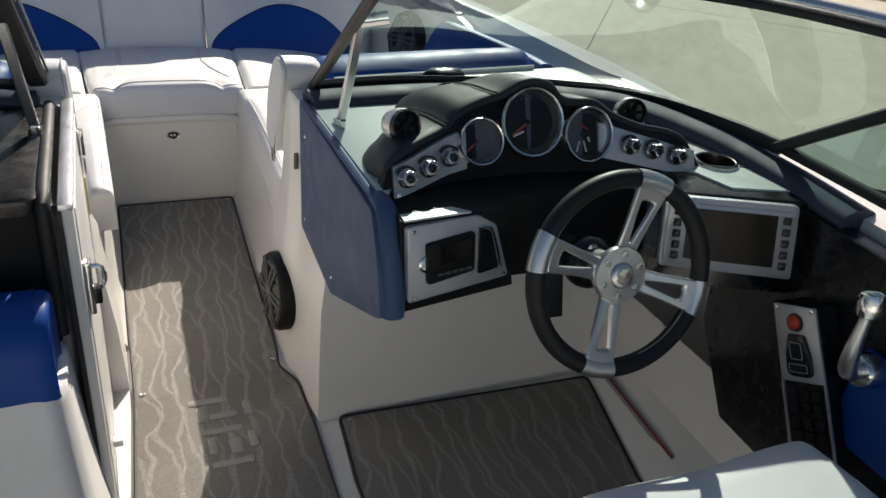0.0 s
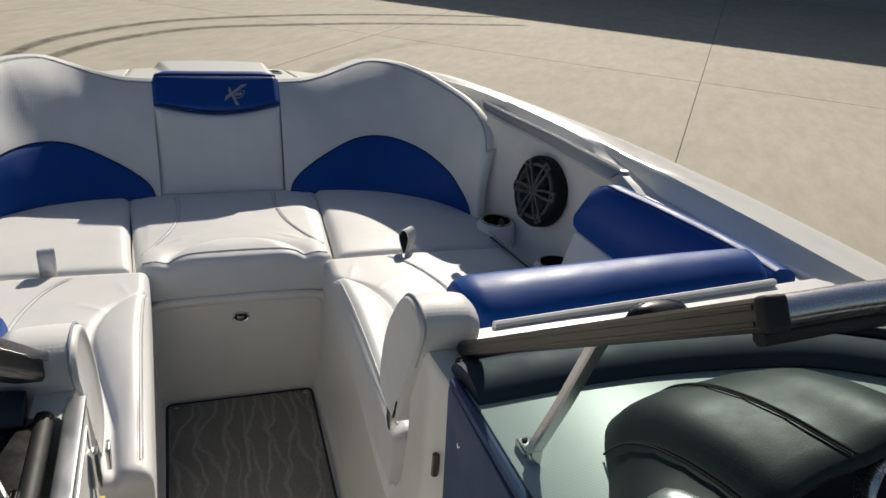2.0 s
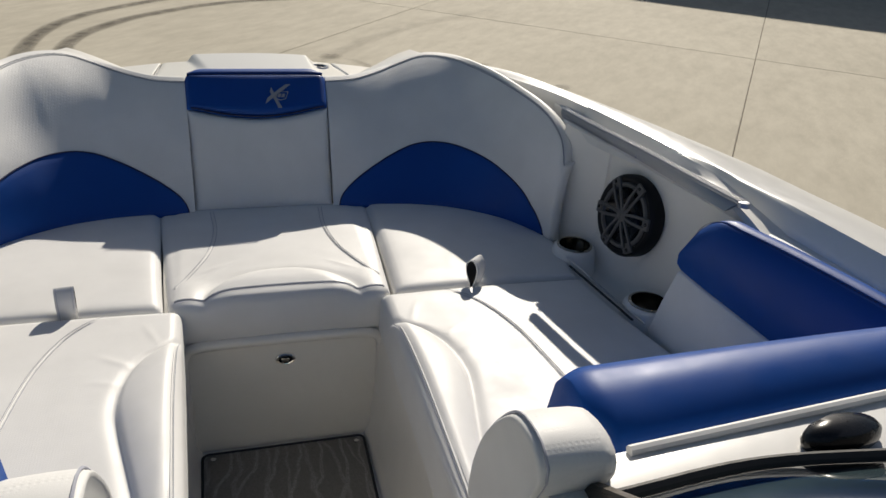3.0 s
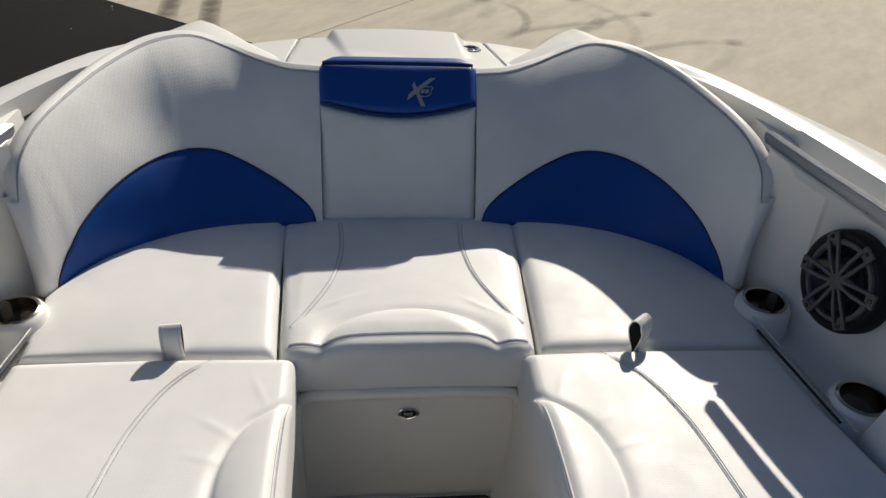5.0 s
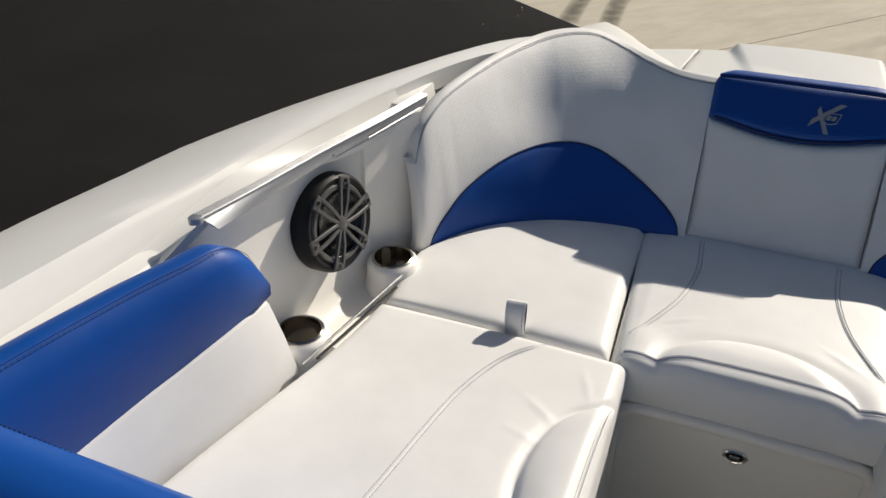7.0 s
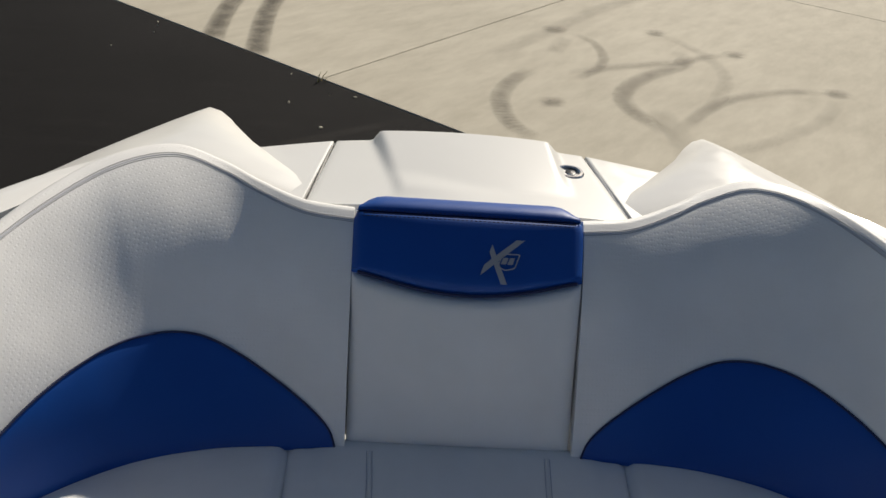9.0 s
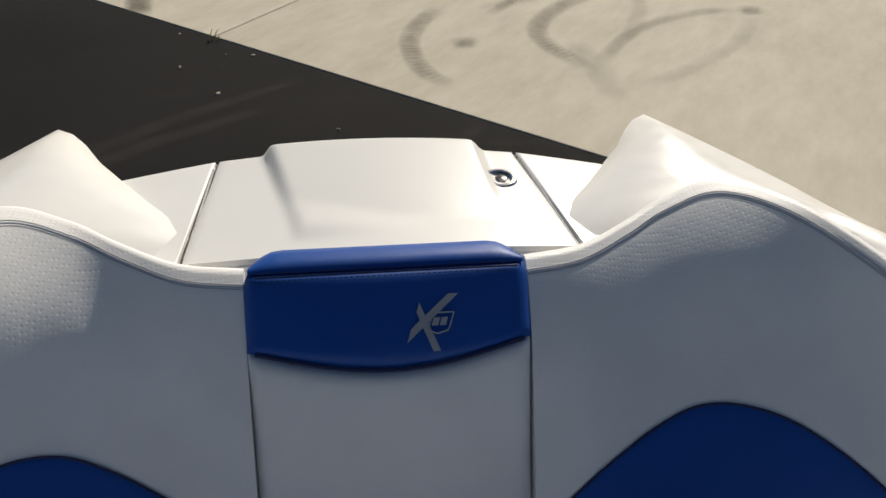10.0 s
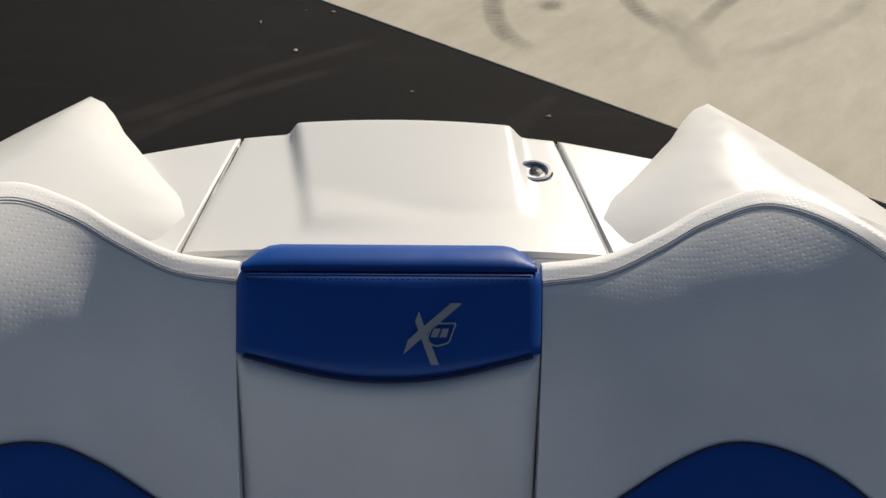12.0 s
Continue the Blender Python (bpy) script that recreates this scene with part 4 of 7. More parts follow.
def build_front_seat():
    seat = thing("front_seat_cushion", (0, 3.8, 0.36), "white vinyl bow seat cushion with a raised front bolster", "seat cushion", "bow seat cushions")

    def lip(x):
        """Forward edge of the top: it curves back under the bolster."""
        k = max(0.0, 1 - (x / 0.186) ** 2)
        return 3.586 + 0.010 * k ** 0.8

    def at(u, v):
        w = lerp(0.272, 0.312, v)
        x = lerp(-w, w, u)
        return x, lerp(lip(x), 4.15, v)

    def top(u, v):
        x, y = at(u, v)
        rho = (abs(x / 0.190) ** 2.1 + (max(0.0, y - 3.586) / 0.136) ** 2.1) ** (1 / 2.1)
        d = (1 - rho) * 0.115
        crease = -0.0040 * math.exp(-(d / (0.008 if d > 0 else 0.014)) ** 2) * (1 - smoothstep(0.19, 0.25, abs(x)))
        # stuffed shoulders at the front corners and pulls running out of the crease
        ear = 0.006 * math.exp(-((abs(x) - 0.228) / 0.040) ** 2) * smoothstep(3.74, 3.64, y)
        pull = 0.0
        for px, py, ang, amp in ((-0.150, 3.760, 0.5, 0.0020), (-0.172, 3.722, 0.75, 0.0016), (0.168, 3.735, 2.5, 0.0013)):
            a, b = (x - px) * math.cos(ang) + (y - py) * math.sin(ang), (y - py) * math.cos(ang) - (x - px) * math.sin(ang)
            pull += amp * math.exp(-(a / 0.045) ** 2 - (b / 0.008) ** 2)
        return SEAT + 0.027 * dome(d, 0.046) - 0.007 * dome(d, 0.05) * smoothstep(3.655, 3.590, y) + crease + ear + pull - 0.004 * smoothstep(0.24, 0.272, abs(x))

    bm = bmesh.new()
    place = cushion(bm, at, top, 0.355, 0.020, (0.56, 0.55), (130, 130), 0.006)
    part("cushion", bm, seat_vinyl, seat, angle=75)
    for s in (-1, 1):
        pts = []
        for x, y in ((0.160, 4.11), (0.154, 3.97), (0.175, 3.84), (0.224, 3.723), (0.256, 3.665)):
            v = (y - lip(x)) / (4.15 - lip(x))
            w = lerp(0.272, 0.312, v)
            pts.append(place(0.5 + s * x / (2 * w), v) + Vector((0, 0, 0.0012)))
        seam("stitching", spline(pts, 30), seat, thread_grey, welt=white_vinyl)
    # sewn lip of the bolster and the facing that slopes down from it
    edge = []
    for k in range(53):
        x = lerp(-0.256, 0.256, k / 52)
        edge.append(place(0.5 + x / (2 * 0.2725), 0.030))
    seam("stitching", [p + Vector((0, -0.001, 0.0015)) for p in edge], seat, thread_grey, welt=thread_grey, gap=0.0045)
    bm = bmesh.new()
    rows = []
    for p in edge:
        a = p + Vector((0, -0.003, 0.0005))
        b = Vector((p.x, 3.574, 0.352))
        puff = 0.5 + 0.5 * noise.noise((p.x * 9, 0.3, 0.7))
        drop = a.z - b.z
        rows.append([a, Vector((p.x, 3.588, a.z - 0.003)), Vector((p.x, 3.579, a.z - 0.009)), Vector((p.x, 3.573 - 0.002 * puff, a.z - 0.2 * drop)), Vector((p.x, 3.568 - 0.003 * puff, a.z - 0.5 * drop)), Vector((p.x, 3.568 - 0.003 * puff, a.z - 0.8 * drop)), b])
    thick(bm, rows, lambda i, j: Vector((0, 0.008, 0)))
    part("front_facing", bm, white_vinyl, seat)


build_front_seat()


def build_corner_seat(s):
    seat = thing("corner_seat_cushion", (s * 0.5, 3.8, 0.36), "white vinyl corner seat cushion with a pull strap", "seat cushion", "bow seat cushions")
    foot = BACK

    def at(u, v):
        a = Vector((lerp(0.280, 0.800, u), 3.582, 0))
        b = foot[int(round(lerp(14, 120, u)))] + Vector((0.012 * u, 0.035 - 0.03 * u, 0))
        p = lerp(a, b, v)
        p.x += (1 - u) ** 2 * (0.002 + 0.02 * v * (1 - v))
        return p.x * s, p.y

    bm = bmesh.new()
    place = cushion(bm, at, lambda u, v: SEAT - 0.002 + 0.004 * v, 0.36, 0.026, (0.52, 0.5), (28, 26), 0.010)
    part("cushion", bm, seat_vinyl, seat, angle=75)
    # folded pull strap standing up at the front edge
    x0, y0 = s * (0.490 if s < 0 else 0.497), 3.576
    loop = [(0.012, SEAT - 0.035), (0.008, SEAT - 0.004), (0.001, SEAT + 0.022), (-0.001, SEAT + 0.046), (0.006, SEAT + 0.064), (0.018, SEAT + 0.071), (0.030, SEAT + 0.063), (0.035, SEAT + 0.044), (0.029, SEAT + 0.020), (0.019, SEAT - 0.004), (0.016, SEAT - 0.035)]
    path = spline([(0, a, b) for a, b in loop], 30)
    turn = Matrix.Rotation(radians(40 if s > 0 else 7), 3, "Z")
    pivot = Vector((x0, y0 + 0.02, 0))
    put = lambda v: turn @ (v - pivot) + pivot  # noqa: E731
    rows = [[put(Vector((x0 + dx, y0 + p.y, p.z))) for dx in (-0.021, -0.019, 0.0, 0.019, 0.021)] for p in path]
    bm = bmesh.new()

    def inward(i, j):
        d = (path[min(i + 1, 30)] - path[max(i - 1, 0)]).normalized()
        return turn @ Vector((0, d.z, -d.y)) * 0.0025

    thick(bm, rows, inward)
    strap = part("pull_strap", bm, white_vinyl, seat, "folded white vinyl pull strap")
    bm = bmesh.new()
    sheet(bm, [[p + inward(i, j) * 1.25 for j, p in enumerate(row)] for i, row in enumerate(rows)])
    part("strap_lining", bm, rubber, strap, "dark woven strap backing")
    for dx in (-0.016, 0.016):
        bm = bmesh.new()
        fine = spline([put(Vector((x0 + dx, y0 + p.y - 0.001, p.z + 0.0005))) for p in path[3:16]], 40)
        for a, b in zip(fine[::2], fine[1::2]):
            tube(bm, [a, b], 0.0008, 4)
        part("stitching", bm, thread_grey, strap)


for s in (-1, 1):
    build_corner_seat(s)


def build_side_seat(s):
    seat = thing("side_seat_cushion", (s * 0.5, 3.1, 0.36), "long white vinyl side seat cushion with a stitched thigh bolster", "seat cushion", "bow seat cushions")

    def at(u, v):
        y = lerp(2.72, 3.574, v)
        xin = lerp(0.222, 0.240, v)
        xout = lerp(0.938, 0.806, smoothstep(0.0, 1.0, (y - 2.72) / 0.86) ** 1.1)
        y += 0.004 * math.sin(math.pi * u)
        return s * lerp(xin, xout, u), y

    def bulge(y):
        """Outer edge of the thigh bolster, from the seat's inner side."""
        return sum(float(np.interp(y + e, (2.72, 2.90, 2.97, 3.13, 3.20, 3.27, 3.34, 3.385, 3.415, 3.432), (0.286, 0.298, 0.312, 0.346, 0.358, 0.354, 0.335, 0.308, 0.275, 0.236))) for e in (-0.024, -0.016, -0.008, 0.0, 0.008, 0.016, 0.024)) / 7

    def top(u, v):
        x, y = at(u, v)
        ax = abs(x)
        d = (bulge(y) - ax) * 0.85
        out = max(0.0, -d)
        crease = -0.0065 * math.exp(-(out / 0.013) ** 2) * math.exp(-(max(0.0, d) / 0.006) ** 2)
        pull = 0.0
        for px, py, ang, amp in ((0.374, 3.29, 0.25, 0.0009), (0.366, 3.365, 0.6, 0.0012), (0.300, 3.462, 1.2, 0.0010)):
            a, b = (ax - px) * math.cos(ang) + (y - py) * math.sin(ang), (y - py) * math.cos(ang) - (ax - px) * math.sin(ang)
            pull += amp * math.exp(-(a / 0.04) ** 2 - (b / 0.009) ** 2)
        return SEAT + 0.002 + pull + 0.030 * dome(d, 0.085) + crease - 0.012 * smoothstep(0.27, 0.235, ax) * smoothstep(3.46, 3.40, y)

    bm = bmesh.new()
    place = cushion(bm, at, top, 0.345, 0.026, (0.62, 0.85), (140, 170), 0.010)
    part("cushion", bm, seat_vinyl, seat, angle=75)

    def on(x, y):
        v = (y - 2.72) / 0.854
        a, b = at(0, v)[0], at(1, v)[0]
        return place(min(0.995, max(0.005, (s * x - a) / (b - a))), min(0.99, max(0.01, v))) + Vector((0, 0, 0.0012))

    pts = [on(x, y) for x, y in ((0.405, 3.560), (0.446, 3.52), (0.482, 3.466), (0.512, 3.39), (0.534, 3.30), (0.560, 3.12), (0.578, 2.98), (0.588, 2.76))]
    seam("stitching", spline(pts, 60), seat, thread_grey, welt=white_vinyl)
    pts = [on(x, y) for x, y in ((0.2475, 3.428), (0.2495, 3.36), (0.2515, 3.2), (0.2485, 3.0), (0.2440, 2.76))]
    seam("stitching", spline(pts, 50), seat, thread_grey, welt=white_vinyl, gap=0.005)


for s in (-1, 1):
    build_side_seat(s)


def build_liner():
    """Moulded fibreglass inside of the bow."""
    tub = thing("bow_liner", (0, 3.2, 0.0), "moulded cream fibreglass liner of the bow walkway", "boat liner")
    bm = bmesh.new()
    box(bm, (-1.1, -1.9, -0.06), (1.1, 3.62, -0.004))
    part("sole", bm, liner, tub)
    # locker front under the front seat with a raised frame
    bm = bmesh.new()
    box(bm, (-0.262, 3.582, -0.004), (0.262, 3.66, 0.352), 0.004)
    part("locker_front", bm, liner, tub)
    bm = bmesh.new()
    path = spline([(-0.250, 3.578, 0.0), (-0.250, 3.578, 0.16), (-0.250, 3.578, 0.27), (-0.244, 3.574, 0.316), (-0.215, 3.571, 0.338), (-0.1, 3.570, 0.344), (0.1, 3.570, 0.344), (0.215, 3.571, 0.338), (0.244, 3.574, 0.316), (0.250, 3.578, 0.27), (0.250, 3.578, 0.16), (0.250, 3.578, 0.0)], 70)
    tube(bm, path, 0.014, 10, flat=1.0)
    part("locker_lip", bm, liner, tub, angle=80)
    for s in (-1, 1):
        # walkway side under the seats, leaning slightly
        bm = bmesh.new()
        ys = [2.64 + (3.60 - 2.64) * k / 12 for k in range(13)]
        rows = [[Vector((s * ((lerp(0.190, 0.222, smoothstep(2.64, 3.3, y)) if s > 0 else lerp(0.242, 0.234, smoothstep(2.64, 3.3, y))) + lean), y, z)) for y in ys] for lean, z in ((-0.012, -0.004), (-0.004, 0.012), (0.004, 0.03), (0.016, 0.20), (0.022, 0.33), (0.04, 0.35), (0.10, 0.352), (0.6, 0.352))]
        sheet(bm, rows)
        part("seat_riser", bm, liner, tub)
        # side wall carrying the loudspeaker, then the ledge with the cup wells
        bm = bmesh.new()
        ys = [3.20 + 0.70 * k / 14 for k in range(15)]
        wall = lambda y: lerp(0.955, 0.862, (y - 3.25) / 0.62)  # noqa: E731
        rows = []
        for y in ys:
            w = wall(y)
            ledge = lerp(0.842, 0.782, (y - 3.30) / 0.5)
            rows.append([Vector((s * x, y, z)) for x, z in ((ledge - 0.004, 0.34), (ledge, 0.392), (ledge + 0.006, 0.398), (w - 0.035, 0.402), (w + 0.002, 0.415), (w + 0.016, 0.45), (w + 0.028, 0.66), (w + 0.026, 0.770), (w + 0.026, 0.776))])
        sheet(bm, rows)
        part("side_panel", bm, liner, tub, angle=60)
        # shallow valley outboard of the rail, deepening forward
        bm = bmesh.new()
        rows = []
        for k in range(19):
            y = lerp(3.110, 3.900, k / 18)
            w = wall(y)
            e = float(np.interp(y, (3.11, 3.22, 3.34, 3.54, 3.70, 3.885), (0.988, 0.969, 0.942, 0.903, 0.867, 0.836)))
            g = float(np.interp(y, (3.11, 3.33, 3.42, 3.60, 3.87, 3.90), (1.046, 1.019, 1.008, 0.972, 0.919, 0.912)))
            gz = float(np.interp(y, (3.11, 3.33, 3.42, 3.60, 3.90), (0.770, 0.806, 0.821, 0.828, 0.828)))
            ez = lerp(0.764, 0.812, smoothstep(3.11, 3.27, y))
            free = smoothstep(3.50, 3.60, y)
            e, ez = lerp(e, e + 0.006, free), lerp(ez, 0.799, free)
            deep = 0.004 + 0.046 * smoothstep(3.24, 3.80, y)
            low = min(ez, gz) - deep
            rows.append([Vector((s * x, y, z)) for x, z in ((w + 0.026, 0.766), (e - 0.003, ez - 0.012), (e + 0.004, ez), (lerp(e, g, 0.22), lerp(ez, low, 0.85)), (lerp(e, g, 0.5), low), (lerp(e, g, 0.78), lerp(gz, low, 0.7)), (g, gz + 0.001))])
        sheet(bm, rows)
        part("storage_trough", bm, gel, tub, angle=50)
        # forward shoulder of the trough
        bm = bmesh.new()
        box(bm, (min(s * 0.872, s * 0.985), 3.872, 0.70), (max(s * 0.872, s * 0.985), 4.06, 0.800), 0.008)
        part("trough_shoulder", bm, gel, tub)
        # shelf behind the side backrest
        bm = bmesh.new()
        rows = [[Vector((s * x, y, z)) for x, z in ((0.985 + e * 0.4, 0.735), (0.991 + e * 0.4, 0.760), (1.000 + e * 0.4, 0.770), (1.034 + e, 0.774))] for y, e in ((2.64, 0.05), (2.86, 0.032), (3.05, 0.015), (3.20, 0.0), (3.30, -0.008))]
        sheet(bm, rows)
        part("back_shelf", bm, gel, tub)
        # filler between the backrest's end and the side panel
        bm = bmesh.new()
        rows = [[Vector((s * x, y, z)) for z in (0.42, 0.55, 0.68, 0.79)] for x, y in ((0.835, 3.870), (0.856, 3.842), (0.872, 3.800), (0.905, 3.716), (0.935, 3.700))]
        sheet(bm, rows)
        part("corner_post", bm, liner, tub)


build_liner()


def build_latch():
    latch = thing("locker_latch", (0, 3.575, 0.272), "oval polished flush latch on the locker front", "latch")
    m = Matrix.Translation((0, 3.578, 0.276)) @ pose(0, 0, 0, 90, 0, 0)
    st = Matrix.Diagonal((1.55, 1, 1, 1))
    bm = bmesh.new()
    lathe(bm, [(0.0165, -0.004), (0.0165, 0.002), (0.0145, 0.0045), (0.012, 0.0035), (0.0115, 0.001)], m @ st, 36, False)
    part("escutcheon", bm, chrome, latch)
    bm = bmesh.new()
    lathe(bm, [(0.0114, 0.001), (0.001, 0.0008)], m @ st, 28, False)
    part("recess", bm, satin_black, latch)
    bm = bmesh.new()
    box(bm, (-0.011, 3.5715, 0.271), (0.009, 3.577, 0.2815), 0.0015)
    part("lever", bm, chrome, latch)


build_latch()


def speaker(name, centre, normal, label, size=0.103, depth=0.034):
    """Coaxial loudspeaker: rubber-black bezel, cone behind, six forked spokes and a hub."""
    spk = thing(name, centre, label, "loudspeaker", "loudspeakers")
    n = Vector(normal).normalized()
    m = Matrix.Translation(centre) @ n.to_track_quat("Z", "Y").to_matrix().to_4x4()
    k = size / 0.103
    bm = bmesh.new()
    lathe(bm, [(0.103 * k, -depth), (0.103 * k, depth * 0.3), (0.100 * k, depth * 0.6), (0.094 * k, depth * 0.8), (0.085 * k, depth * 0.72), (0.081 * k, depth * 0.3)], m, 48, False)
    part("bezel", bm, black_plastic, spk)
    bm = bmesh.new()
    lathe(bm, [(0.082 * k, depth * 0.45), (0.072 * k, depth * 0.5), (0.066 * k, depth * 0.2), (0.03 * k, -depth * 0.5), (0.001, -depth * 0.5)], m, 40, False)
    part("cone", bm, satin_black, spk)
    bm = bmesh.new()
    lathe(bm, [(0.083 * k, depth * 0.66), (0.080 * k, depth * 0.86), (0.073 * k, depth * 0.86), (0.070 * k, depth * 0.62)], m, 48, False)
    part("grille_ring", bm, grille_grey, spk)
    for q in range(6):
        a = math.radians(60 * q + 8)
        r = m @ pose(0, 0, 0, 0, 0, math.degrees(a))
        bm = bmesh.new()
        for sy in (-1, 1):
            bar(bm, [r @ Vector((x * k, sy * y * k, z)) for x, y, z in ((0.012, 0.005, depth * 0.95), (0.045, 0.0095, depth * 1.0), (0.084, 0.0115, depth * 0.92))], 0.0075 * k, 0.006 * k, n)
        box(bm, (0.080 * k, -0.015 * k, depth * 0.62), (0.096 * k, 0.015 * k, depth * 1.02), 0.003 * k, m=r)
        spoke = part("spoke", bm, grille_grey, spk)
        bm = bmesh.new()
        lathe(bm, [(0.0048 * k, depth * 1.0), (0.0042 * k, depth * 1.09), (0.001, depth * 1.10)], r @ Matrix.Translation((0.088 * k, 0, 0)), 12, False)
        part("screw", bm, satin_black, spoke)
    bm = bmesh.new()
    lathe(bm, [(0.016 * k, depth * 0.7), (0.016 * k, depth * 1.02), (0.012 * k, depth * 1.12), (0.001, depth * 1.14)], m, 24, False)
    part("hub", bm, grille_grey, spk)
    return spk


speaker("bow_speaker", (-0.902, 3.562, 0.640), (0.97, -0.17, 0.16), "round black loudspeaker with a six-spoke grey grille", 0.110, 0.024)
speaker("bow_speaker", (0.902, 3.562, 0.636), (-0.97, -0.17, 0.16), "round black loudspeaker with a six-spoke grey grille", 0.110, 0.024)
speaker("walkway_speaker", (0.172, 2.50, 0.222), (-1.0, -0.06, 0.05), "black loudspeaker standing out from the walkway wall", 0.112, 0.026)


def cup_holder(x, y, z, deep=0.075, r=0.045, label="drop-in stainless cup holder set in the moulded ledge"):
    cup = thing("cup_holder", (x, y, z - deep), label, "cup holder", "cup holders")
    m = Matrix.Translation((x, y, z))
    bm = bmesh.new()
    lathe(bm, [(r + 0.006, 0.0), (r + 0.006, 0.003), (r + 0.002, 0.0055), (r - 0.001, 0.004), (r - 0.002, -0.004), (r - 0.004, -deep), (r - 0.010, -deep - 0.004), (0.001, -deep - 0.004)], m, 40, False)
    part("cup", bm, cup_steel, cup)
    bm = bmesh.new()
    lathe(bm, [(0.012, -deep - 0.0035), (0.010, -deep - 0.002), (0.001, -deep - 0.002)], m, 16, False)
    part("drain", bm, satin_black, cup)
    bm = bmesh.new()
    lathe(bm, [(r + 0.034, -0.095), (r + 0.020, -0.050), (r + 0.017, -0.012), (r + 0.012, -0.003), (r + 0.004, 0.001)], m, 40, False)
    part("rim_moulding", bm, liner, cup)
    return cup


for s in (-1, 1):
    cup_holder(s * 0.836, 3.705, 0.480)
    cup_holder(s * 0.893, 3.378, 0.478)


def build_rail(s):
    rail = thing("grab_rail", (s * 0.9, 3.55, 0.79), "slim white and brushed metal grab rail over the loudspeaker", "grab rail", "bow grab rails")
    tops = [mx(p, s) for p in spline([(0.822, 3.885, 0.824), (0.853, 3.70, 0.825), (0.889, 3.54, 0.824), (0.928, 3.34, 0.821), (0.955, 3.220, 0.819)], 24)]
    lows = [mx(p, s) for p in spline([(0.826, 3.880, 0.804), (0.857, 3.70, 0.803), (0.890, 3.545, 0.799), (0.914, 3.40, 0.795), (0.933, 3.232, 0.797)], 24)]
    bm = bmesh.new()
    thick(bm, [[p, lerp(p, q, 0.35) + Vector((-s * 0.003, 0, 0)), lerp(p, q, 0.7) + Vector((-s * 0.002, 0, 0)), q] for p, q in zip(tops, lows)], lambda i, j: Vector((s * 0.012, 0, 0.002)))
    part("rail_face", bm, rail_alu, rail, "satin metal rail face")
    bm = bmesh.new()
    bar(bm, [p + Vector((s * 0.009, 0, 0.002)) for p in tops], 0.022, 0.007, (0, 0, 1))
    strip_top = part("rail_top", bm, rail_alu, rail, "brushed aluminium top strip")
    for k in range(3):
        bm = bmesh.new()
        tube(bm, [p + Vector((s * (0.002 + 0.007 * k), 0, 0.0055)) for p in tops], 0.0024, 6)
        part("rib", bm, alu, strip_top)
    # bright bead under the forward end
    bm = bmesh.new()
    tube(bm, [lows[k] + Vector((-s * 0.004, 0, 0.002)) for k in range(1, 9)], 0.0022, 6)
    part("edge_bead", bm, alu, rail, "thin metal bead")
    for k in (5, 12):
        bm = bmesh.new()
        lathe(bm, [(0.005, 0), (0.004, 0.002), (0.001, 0.0025)], Matrix.Translation(lerp(tops[k], lows[k], 0.72)) @ pose(0, 0, 0, 0, -90 * s, 0), 12, False)
        part("screw", bm, chrome, rail)
    bm = bmesh.new()
    b = tops[-1]
    slab(bm, rounded([b + Vector((s * q, w, 0.006)) for q, w in ((-0.004, 0.002), (0.022, 0.002), (0.022, -0.012), (0.012, -0.020), (-0.004, -0.010))], 0.006, 4), (0, 0, -0.012), 0.003)
    part("end_cap", bm, rail_alu, rail, "ribbed metal rail end")
    # metal edging of the ledge below, with its dark gap
    bm = bmesh.new()
    bar(bm, [Vector((s * 0.842, 3.30, 0.466)), Vector((s * 0.784, 3.735, 0.466))], 0.005, 0.005, (0, 0, 1))
    edge = thing("ledge_trim", (s * 0.81, 3.5, 0.46), "thin metal trim strip along the cup ledge", "trim", "ledge trims")
    part("strip", bm, alu, edge)
    bm = bmesh.new()
    bar(bm, [Vector((s * 0.826, 3.33, 0.462)), Vector((s * 0.786, 3.62, 0.462))], 0.006, 0.004, (0, 0, 1))
    part("gap_seal", bm, seal, edge)


for s in (-1, 1):
    build_rail(s)


